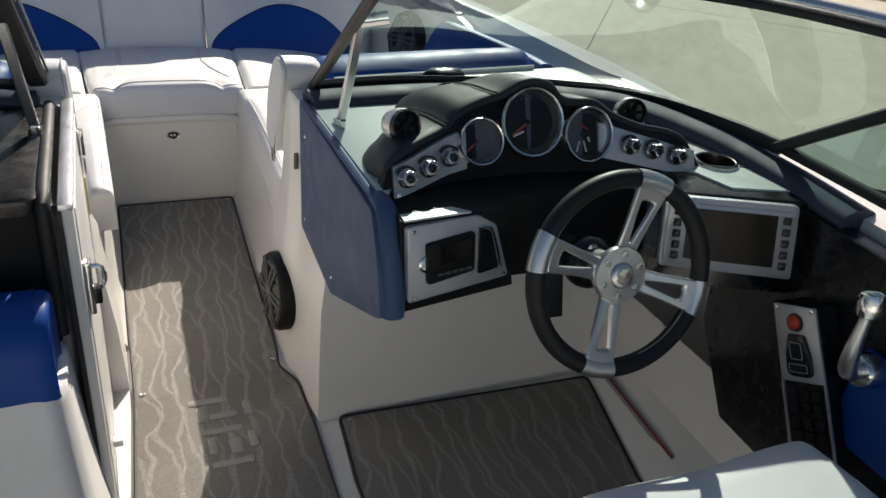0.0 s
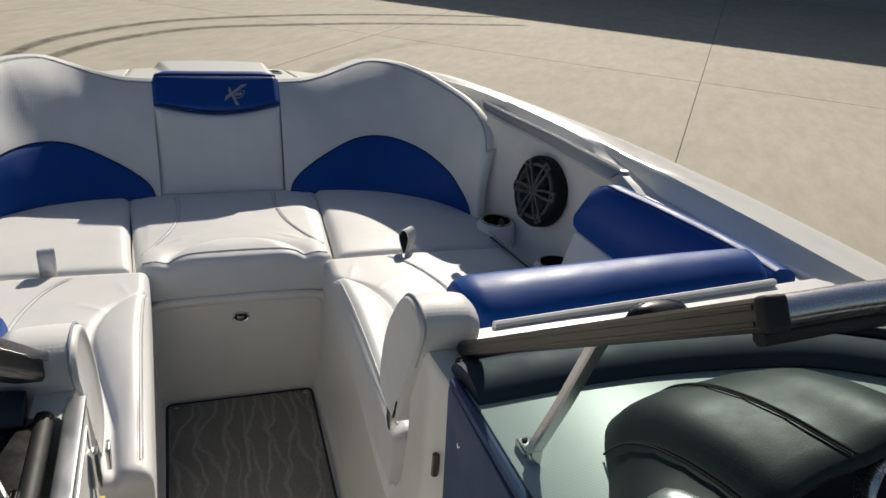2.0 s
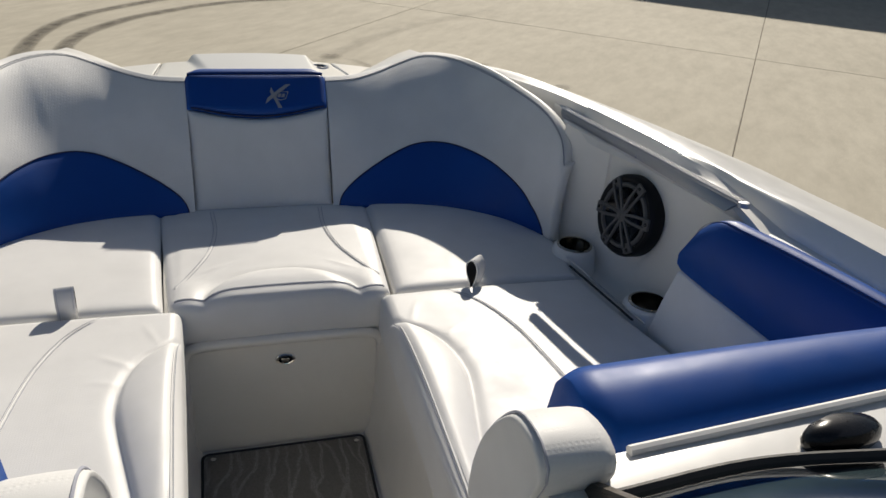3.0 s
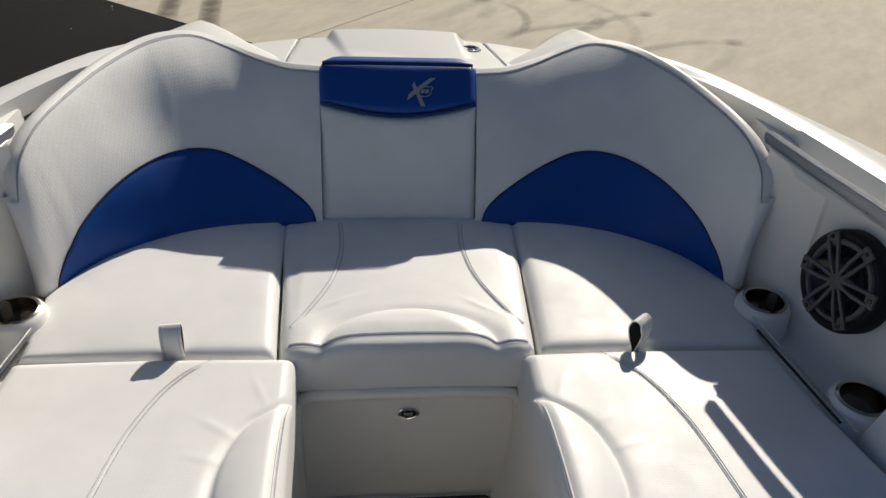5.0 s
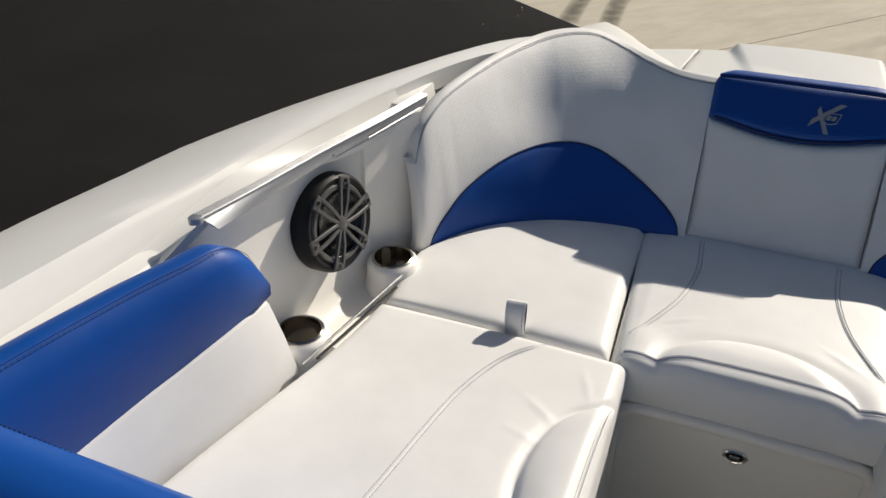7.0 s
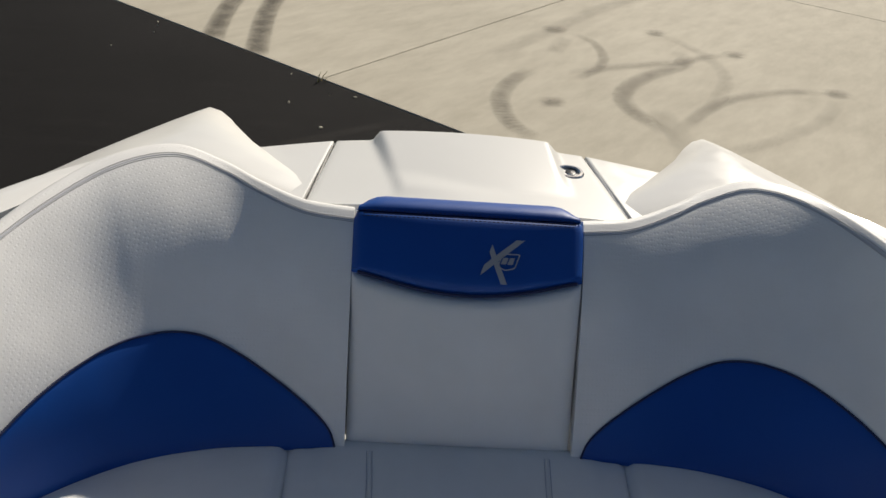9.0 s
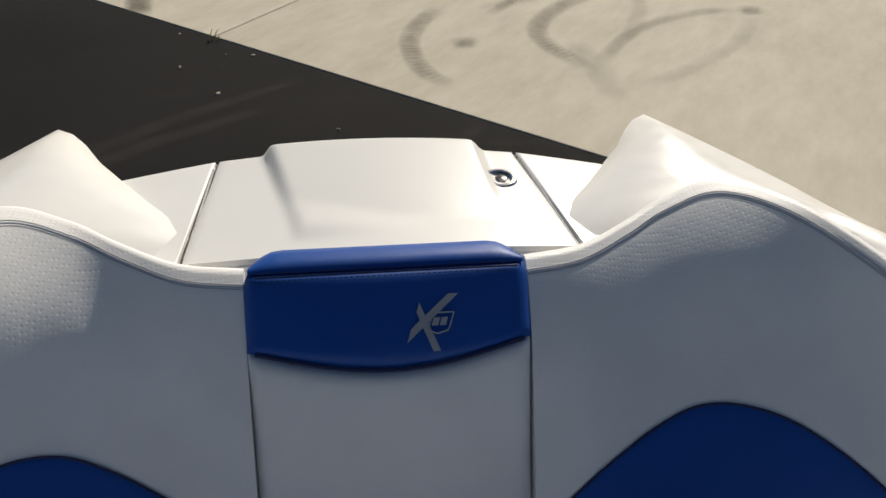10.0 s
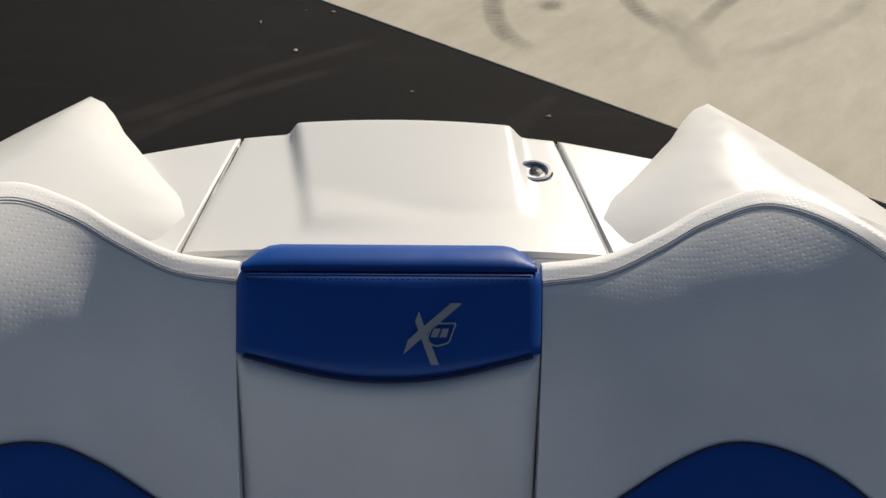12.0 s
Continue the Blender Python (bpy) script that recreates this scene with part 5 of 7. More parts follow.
def build_side_backrest(s):
    """Backrest along the hull side: blue rolled top over a white panel."""
    rest = thing("lounge_backrest", (s * 0.93, 3.0, SEAT), "side backrest with a rolled blue vinyl top over a white panel", "backrest", "side backrests")
    ys = [2.66 + 0.56 * k / 12 for k in range(13)] + [3.220 + 0.095 * math.sin(math.pi / 2 * k / 8) for k in range(1, 9)]

    def x_at(y, z):
        base = lerp(0.975, 0.868, smoothstep(2.66, 3.32, y))
        return base + 0.10 * (z - 0.42)

    def split(y):
        """Height of the seam between white and blue."""
        return lerp(0.566, 0.632, smoothstep(2.62, 3.30, y) ** 0.8)

    bm = bmesh.new()
    rows = []
    for y in ys:
        h = split(y)
        rows.append([Vector((s * (x_at(y, z) + d), y - 0.22 * (z - 0.42) * smoothstep(3.0, 3.31, y), z)) for z, d in ((0.40, 0.0), (0.44, -0.008), (lerp(0.44, h, 0.5), -0.012), (h - 0.006, -0.010), (h, -0.004))])
    thick(bm, rows, lambda i, j: Vector((s * 0.05, 0, 0)))
    part("panel", bm, white_vinyl, rest, "plain white vinyl lower panel", angle=70)
    bm = bmesh.new()
    rows = []
    for y in ys:
        h = split(y)
        e = 1.0 - 0.3 * smoothstep(3.25, 3.315, y)
        r = 0.090
        top = 0.806 - (r - math.sqrt(max(0.0, r * r - max(0.0, y - 3.225) ** 2))) * 0.95
        yy = lambda z: y - 0.22 * (z - 0.42) * smoothstep(3.0, 3.31, y)  # noqa: E731,B023
        x = x_at(y, 0.62)
        rows.append([Vector((s * q, yy(z), z)) for q, z in ((x_at(y, h) - 0.002, h - 0.003), (x - 0.022, lerp(h, top, 0.25)), (x - 0.028, lerp(h, top, 0.55)), (x - 0.022 * e, lerp(h, top, 0.8)), (x - 0.006, lerp(h, top, 0.95)), (x + 0.012, top), (x + 0.036, top - 0.003), (x + 0.058, top - 0.016), (x + 0.070, top - 0.06))])
    g = sheet(bm, rows)
    cap(bm, g[0])
    cap(bm, g[-1][::-1])
    bolster = part("bolster", bm, blue_vinyl, rest, "rolled royal blue vinyl top", angle=75)
    for k, mat, dash in ((0.0, blue_vinyl, False), (0.009, thread_navy, True), (-0.009, thread_navy, True)):
        line = [r[4] * 0.5 + r[5] * 0.5 + Vector((s * k, 0, 0.0035)) for r in rows[:-1]]
        last = rows[-1]
        line += [last[4] * 0.5 + last[3] * 0.5 + Vector((0, 0.002, 0.002))]
        bm = bmesh.new()
        if dash:
            fine = spline(line, 150)
            for a, b in zip(fine[::2], fine[1::2]):
                tube(bm, [a - Vector((0, 0, 0.0022)), b - Vector((0, 0, 0.0022))], 0.0010, 4)
        else:
            tube(bm, spline([p - Vector((0, 0, 0.003)) for p in line], 60), 0.0016, 5)
        part("stitching", bm, mat, bolster)


for s in (-1, 1):
    build_side_backrest(s)


def build_end_bolster(s):
    """Blue bolster across the after end of the side seat, facing the bow."""
    rest = thing("end_backrest", (s * 0.63, 2.68, SEAT), "blue vinyl bolster backrest across the end of the bow seat", "backrest", "end backrests")
    bm = bmesh.new()
    prof = [(2.790, 0.44), (2.785, 0.60), (2.765, 0.72), (2.740, 0.80), (2.712, 0.838), (2.680, 0.852), (2.645, 0.848), (2.612, 0.828), (2.590, 0.800), (2.585, 0.770)]
    xs = spaced(0.62, 0.035, 14)
    rows = []
    for u in xs:
        x = lerp(0.312 if s > 0 else 0.412, 0.948, u)
        d = min(u, 1 - u) * 0.62
        k = (1 - min(1, d / 0.035)) ** 2
        mid = Vector((0, 2.69, 0.72))
        row = []
        for y, z in prof:
            back = smoothstep(2.69, 2.60, y)
            p = Vector((0, y - 0.012 * (u - 0.5) - 0.030 * (1 - u) * back, z - 0.020 * (1 - u) ** 1.5 * smoothstep(0.70, 0.83, z)))
            p = lerp(p, Vector((0, mid.y, min(z, 0.80))), 0.35 * k)
            row.append(Vector((s * x, p.y, p.z)))
        rows.append(row)
    g = sheet(bm, rows)
    cap(bm, g[0])
    cap(bm, g[-1][::-1])
    part("bolster", bm, blue_vinyl, rest, angle=75)
    bm = bmesh.new()
    line = spline([Vector((s * lerp(0.330 if s > 0 else 0.432, 0.945, k / 20), 2.731, 0.8085 - 0.016 * (1 - k / 20) ** 1.5)) for k in range(21)], 130)
    for a, b in zip(line[::2], line[1::2]):
        tube(bm, [a, b], 0.0012, 4)
    part("stitching", bm, thread_navy, rest)


for s in (-1, 1):
    build_end_bolster(s)


def build_mat():
    mat = thing("walkway_carpet", (0, 2.8, 0.0), "grey-brown loop carpet with pale ripple lines on the walkway", "carpet")
    out = [(-0.222, 3.560), (0.205, 3.562), (0.170, 2.52), (0.160, 2.44), (0.196, 2.36), (0.200, 2.18), (0.180, 1.60), (0.180, -1.8), (-0.255, -1.8), (-0.248, 2.05), (-0.229, 2.40), (-0.225, 3.07)]
    pts = rounded([Vector((x, y, 0.006)) for x, y in out], 0.02, 5)
    bm = bmesh.new()
    slab(bm, pts, (0, 0, -0.008), 0.003)
    part("carpet_top", bm, carpet_mat, mat)
    bm = bmesh.new()
    tube(bm, pts + pts[:1], 0.004, 6)
    part("bound_edge", bm, rubber, mat, "dark bound edge")
    # worn block-shaped weave near the helm, kept as plain raised bars
    for x, y, w, h in ((-0.05, 2.335, 0.10, 0.022), (-0.075, 2.285, 0.022, 0.06), (-0.02, 2.27, 0.07, 0.022), (0.045, 2.285, 0.022, 0.055), (-0.03, 2.215, 0.10, 0.022), (-0.06, 2.165, 0.022, 0.06), (-0.005, 2.150, 0.03, 0.055), (0.040, 2.165, 0.022, 0.06), (-0.02, 2.095, 0.10, 0.022)):
        bm = bmesh.new()
        slab(bm, rounded([Vector((x + a * w / 2, y + b * h / 2, 0.0078)) for a, b in ((-1, -1), (1, -1), (1, 1), (-1, 1))], 0.004, 2), (0, 0, -0.004), 0.001)
        part("raised_bar", bm, carpet_pale, mat)
    snap = None
    for x, y in ((-0.195, 3.538), (0.182, 3.540), (-0.209, 2.407), (0.148, 2.47)):
        m = Matrix.Translation((x, y, 0.006))
        if snap is None:
            bm = bmesh.new()
            lathe(bm, [(0.0075, 0), (0.007, 0.003), (0.004, 0.0045), (0.001, 0.004)], None, 16, False)
            snap = part("snap_fastener", bm, chrome, mat, "chrome snap fastener", m=m)
        else:
            again(snap, mat, m, "chrome snap fastener")


build_mat()


# ---- deck, windshield and walkway posts ----
WS_BASE = [(0.262, 2.486, 0.814), (0.45, 2.497, 0.818), (0.62, 2.480, 0.818), (0.80, 2.446, 0.820), (0.94, 2.390, 0.823), (1.04, 2.318, 0.829), (1.11, 2.195, 0.836), (1.155, 2.02, 0.842), (1.172, 1.870, 0.846)]
WS_TOP = [(0.245, 1.915, 1.200), (0.36, 1.918, 1.203), (0.50, 1.908, 1.205), (0.62, 1.885, 1.206), (0.74, 1.842, 1.206), (0.84, 1.775, 1.205), (0.92, 1.690, 1.203), (1.00, 1.530, 1.200), (1.045, 1.330, 1.197)]


def build_deck(s):
    deck = thing("side_deck", (s * 0.7, 2.5, 0.78), "white gelcoat deck between the bow seat and windshield", "deck", "side decks")
    bm = bmesh.new()
    base = spline(WS_BASE, 40)
    rim = 0.245 if s > 0 else 0.352
    base = [Vector((max(p.x, rim + 0.01), p.y, p.z)) for p in base]
    rows = []
    for k, p in enumerate(base):
        t = k / 40
        fwd = lerp(Vector((rim, 2.553, 0.802)), Vector((1.06, 2.602, 0.812)), min(1, t * 1.45)) if t < 0.69 else lerp(Vector((1.06, 2.602, 0.812)), Vector((1.19, 1.85, 0.806)), (t - 0.69) / 0.31)
        rows.append([mx(q, s) for q in (p + Vector((-0.01, -0.03, -0.012)), p + Vector((0, 0, -0.010)), lerp(p, fwd, 0.5) + Vector((0, 0, 0.000)), fwd)])
    thick(bm, rows, lambda i, j: Vector((0, 0, -0.03)))
    part("deck_moulding", bm, gel, deck)
    bm = bmesh.new()
    tube(bm, [Vector((s * x, lerp(2.552, 2.592, (x - 0.33) / 0.6), lerp(0.809, 0.817, (x - 0.33) / 0.6))) for x in ((0.335 if s > 0 else 0.395) + (0.06 if s > 0 else 0.054) * k for k in range(11))], 0.0075, 8)
    part("edge_welt", bm, white_vinyl, deck, "white welt along the deck edge")
    bm = bmesh.new()
    m = Matrix.Translation((s * 0.620, 2.512, 0.820)) @ pose(0, 0, 0, 4, 0, 3 * s) @ Matrix.Diagonal((1.75, 0.75, 0.95, 1))
    lathe(bm, [(0.033, -0.012), (0.036, 0.0), (0.034, 0.012), (0.027, 0.022), (0.014, 0.026), (0.001, 0.0265)], m, 32, False)
    tagged(part("vent_cap", bm, satin_black), "black rounded plastic vent cap on the deck", "vent cap", "deck vents")


def build_windshield(s):
    ws = thing("windshield", (s * 0.7, 2.3, 0.83), "green-tinted curved windshield in a metal frame", "windshield", "windshields")
    foots, heads = list(WS_BASE), list(WS_TOP)
    if s < 0:
        # the port frame stands a little wider of the walkway
        foots[:2] = [(0.345, 2.538, 0.818), (0.49, 2.525, 0.824)]
        heads[:3] = [(0.362, 2.010, 1.200), (0.45, 1.985, 1.203), (0.53, 1.940, 1.205)]
    lo, hi = spline([mx(p, s) for p in foots], 48), spline([mx(p, s) for p in heads], 48)
    bm = bmesh.new()
    rows = []
    for k in range(9):
        v = k / 8
        rows.append([lerp(a, b, v) + Vector((s * 0.03, 0.03, 0)) * math.sin(math.pi * v) * 0.35 for a, b in zip(lo, hi)])
    sheet(bm, rows)
    pane = part("pane", bm, tinted_glass, ws, "green-tinted glass")
    bm = bmesh.new()
    bar(bm, [p + Vector((0, -0.014, 0.005)) for p in lo], 0.018, 0.032, (0, -0.55, 0.8))
    part("base_gasket", bm, rubber, ws, "black rubber gasket")
    bm = bmesh.new()
    tube(bm, hi, 0.0128, 12)
    part("top_rail", bm, polished_alu, ws, "polished aluminium top rail")
    bm = bmesh.new()
    tube(bm, [p + Vector((0, -0.002, -0.018)) for p in hi], 0.007, 8)
    part("glazing_channel", bm, rubber, ws)
    # inner upright along the walkway, its cap, and the side post
    a, b = lo[0], hi[0]
    d = (b - a).normalized()
    bm = bmesh.new()
    bar(bm, [a - d * 0.03, b + d * 0.010], 0.017 if s > 0 else 0.040, 0.025 if s > 0 else 0.030, (0, 0.53, 0.85))
    part("upright", bm, bronze_alu if s > 0 else rubber, ws, "flat bronze-toned upright" if s > 0 else "black frame with the centre panel folded against it")
    if s < 0:
        for k in range(5):
            bm = bmesh.new()
            o = Vector((-0.016 + 0.010 * k, 0.53 * 0.016, 0.85 * 0.016))
            bar(bm, [a + o, b + o], 0.0052, 0.012, (0, 0.53, 0.85))
            part("folded_panel_edge", bm, smoked_metal, ws, "smoked metal edge of the folded centre panel")
    for off in (-0.006, 0.006):
        bm = bmesh.new()
        o = Vector((-s * 0.0072, 0.53 * off, 0.85 * off))
        tube(bm, [a + o, b + o], 0.0028, 6)
        part("flute", bm, bronze_alu, ws)
    bm = bmesh.new()
    box(bm, (-0.0095, -0.0135, -0.009), (0.0095, 0.0135, 0.008), 0.005, 3, m=Matrix.Translation(b + d * 0.010) @ d.to_track_quat("Z", "Y").to_matrix().to_4x4())
    part("corner_cap", bm, rubber, ws, "black plastic corner cap")
    a2, b2 = lo[-1], hi[-1]
    bm = bmesh.new()
    bar(bm, [a2, b2], 0.024, 0.030, (1, 0, 0))
    part("side_post", bm, rubber, ws, "black side post")
    # side light aft of the post
    q = [mx((1.176, 1.85, 0.85), s), mx((1.185, 0.60, 0.84), s), mx((1.10, 0.45, 1.19), s), hi[-1] + Vector((0, -0.02, -0.01))]
    bm = bmesh.new()
    slab(bm, q, (s * 0.004, 0, 0))
    side = part("side_pane", bm, tinted_glass, ws)
    bm = bmesh.new()
    bar(bm, [q[0], q[1]], 0.02, 0.022, (0, 0, 1))
    part("side_sill", bm, rubber, ws)
    bm = bmesh.new()
    tube(bm, [q[3], q[2]], 0.0145, 10)
    part("side_rail", bm, alu, ws)
    # stay that props the upright
    foot, head = mx((0.262 if s > 0 else 0.345, 2.235 if s > 0 else 2.275, 0.806), s), lerp(a, b, 0.62) + Vector((s * 0.012, 0, 0))
    stay = thing("windshield_stay", foot, "polished metal windshield stay bolted to the dash", "stay", "windshield stays")
    bm = bmesh.new()
    bar(bm, [foot + Vector((0, 0, 0.012)), lerp(foot, head, 0.5), head], 0.019, 0.014, (0, -1, 0.2))
    part("strut", bm, alu, stay)
    bm = bmesh.new()
    bar(bm, [head + Vector((-s * 0.01, 0, 0)), head + Vector((s * 0.055, -0.014, 0.012))], 0.018, 0.012, (0, 0, 1))
    if s > 0:
        part("head_plate", bm, alu, stay)
    bm = bmesh.new()
    box(bm, (foot.x - 0.010, foot.y + 0.004, foot.z - 0.004), (foot.x + 0.010, foot.y + 0.034, foot.z + 0.008), 0.003)
    box(bm, (foot.x - 0.008, foot.y - 0.012, foot.z - 0.004), (foot.x + 0.008, foot.y + 0.006, foot.z + 0.020), 0.003)
    part("foot_bracket", bm, chrome, stay)
    for dy in (0.011, 0.026):
        bm = bmesh.new()
        lathe(bm, [(0.0045, 0.0075), (0.004, 0.0105), (0.001, 0.011)], Matrix.Translation((foot.x, foot.y + dy, foot.z)), 12, False)
        part("bolt", bm, satin_black, stay)
    if s > 0:
        # warning label wrapped on the top rail
        bm = bmesh.new()
        pts = hi[8:19]
        sheet(bm, [[p + Vector((0, 0.0135 * math.cos(t), 0.0135 * math.sin(t))) for t in (1.0, 1.3, 1.6, 1.9, 2.15, 2.4, 2.7)] for p in pts])
        lab = part("warning_label", bm, label_white, ws, "white warning label wrapped round the rail")
        bm = bmesh.new()
        sheet(bm, [[p + Vector((0, 0.0138 * math.cos(t), 0.0138 * math.sin(t))) for t in (1.0, 1.3, 1.6, 1.85, 2.1)] for p in pts])
        part("red_band", bm, red_label, lab)
        for t in (2.06, 2.26, 2.46):
            bm = bmesh.new()
            for k in range(9):
                a3, b3 = pts[k], lerp(pts[k], pts[k + 1], 0.72)
                sheet(bm, [[p + Vector((0, 0.0156 * math.cos(t + e), 0.0156 * math.sin(t + e))) for e in (-0.06, 0.06)] for p in (a3, b3)])
            part("print_bar", bm, ink_grey, lab)


def build_post(s):
    """Walkway post at the after end of the bow seat: moulded column with a padded end."""
    post = thing("walkway_post", (s * 0.2, 2.5, 0.0), "white moulded walkway post with a padded dimpled cap", "post", "walkway posts")
    # the port post stands wider of the walkway
    dx, dy, dz = (0.0 if s > 0 else 0.100), 0.0, 0.0
    # column and wall down to the sole
    bm = bmesh.new()
    ys = [2.19, 2.25, 2.34, 2.395, 2.405, 2.47, 2.488, 2.50, 2.54, 2.62] if s > 0 else [2.452, 2.458, 2.466, 2.478, 2.490, 2.502, 2.54, 2.57, 2.61, 2.66]
    rows = []
    for z in (-0.004, 0.02, 0.20, 0.34, 0.40, 0.50, 0.60, 0.76, 0.785, 0.796, 0.801):
        row = []
        for y in ys:
            lip = 0.006 * smoothstep(0.79, 0.803, z)
            if s > 0:
                x = 0.203 - 0.020 * smoothstep(2.36, 2.46, y) * (1 - smoothstep(0.35, 0.6, z)) + 0.014 * smoothstep(2.488, 2.405, y) * smoothstep(0.30, 0.50, z) + 0.010 * (y < 2.24)
            else:
                x = lerp(0.240, 0.290, smoothstep(0.0, 0.70, z)) + 0.014 * smoothstep(2.50, 2.455, y) * smoothstep(0.30, 0.50, z)
            if z > 0.45:
                y = min(y, (2.565 if s > 0 else 2.536) + 0.0005 * (y - 2.56))
            row.append(Vector((s * (x + lip), y, z - (0.018 * smoothstep(2.47, 2.36, y) if s > 0 and z > 0.77 else 0.0))))
        rows.append([Vector((s * (0.235 if s > 0 else 0.35), ys[0], z)), *row, Vector((s * (0.32 if s > 0 else 0.36), 2.60 if s > 0 else (2.64 if z < 0.45 else 2.534), z))])
    rows.append([Vector((s * ((0.24 if p.y < 2.42 else 0.30) if s > 0 else 0.345), p.y, p.z + 0.001)) for p in rows[-1]])
    sheet(bm, rows)
    part("column", bm, liner, post, angle=40)
    # padded end: a fat upright cushion with a rounded head
    bm = bmesh.new()
    prof = [(2.602, 0.600), (2.584, 0.636), (2.548, 0.716), (2.516, 0.790), (2.497, 0.832), (2.500, 0.855), (2.524, 0.868), (2.560, 0.868), (2.594, 0.856), (2.628, 0.824), (2.672, 0.764), (2.698, 0.705), (2.709, 0.655), (2.708, 0.615), (2.670, 0.594)]
    prof = [(p.y, p.z) for p in spline([Vector((0, y, z)) for y, z in prof], 45, True)]
    place = lambda x, y, z: Vector((s * (x + dx), y + dy, z + dz))  # noqa: E731
    rows = []
    for x, k in ((0.192, 0.70), (0.189, 0.90), (0.187, 0.955), (0.189, 0.985), (0.195, 1.0), (0.215, 1.003), (0.245, 1.0), (0.268, 0.985), (0.282, 0.955), (0.289, 0.91), (0.291, 0.84)):
        rows.append([place(x, lerp(2.602, y, k), lerp(0.735, z, k)) for y, z in prof])
    g = sheet(bm, rows)
    cap(bm, g[0])
    cap(bm, g[-1][::-1])
    part("end_pad", bm, white_vinyl, post, "plump white vinyl end pad", angle=80)
    bm = bmesh.new()
    rows = []
    top = [p for p in prof if p[1] > 0.755]
    for x, k in ((0.197, 1.0), (0.208, 1.004), (0.225, 1.005), (0.245, 1.0), (0.268, 0.986), (0.281, 0.957)):
        rows.append([place(x, lerp(2.602, y, k), lerp(0.735, z, k) + 0.0022) for y, z in top])
    thick(bm, rows, lambda i, j: Vector((0, 0, -0.006)))
    part("cap_panel", bm, dimpled_vinyl, post, "dimpled white vinyl cap", angle=80)
    bm = bmesh.new()
    tube(bm, [p + Vector((-s * 0.001, 0, 0.001)) for p in rows[0]], 0.002, 6)
    part("piping", bm, thread_grey, post)
    # small metal strike plate and a dark hinge pin
    bm = bmesh.new()
    sx = 0.190 + (0.0 if s > 0 else 0.088)
    slab(bm, rounded([Vector((s * sx, y, z)) for y, z in ((2.626, 0.600), (2.660, 0.600), (2.660, 0.566), (2.646, 0.552), (2.632, 0.556))], 0.006, 3), (s * 0.006, 0, 0), 0.001)
    part("strike_plate", bm, smoked_metal, post, "dark metal strike plate")
    if s > 0:
        bm = bmesh.new()
        tube(bm, [(0.207, 2.432, 0.622), (0.207, 2.432, 0.662)], 0.006, 8)
        part("hinge_pin", bm, bronze_alu, post)


for s in (-1, 1):
    build_deck(s)
    build_windshield(s)
    build_post(s)

# ---- helm ----
helm = thing("helm_console", (0.65, 2.0, 0.0), "helm console with a black hooded dash and pale textured top", "console")


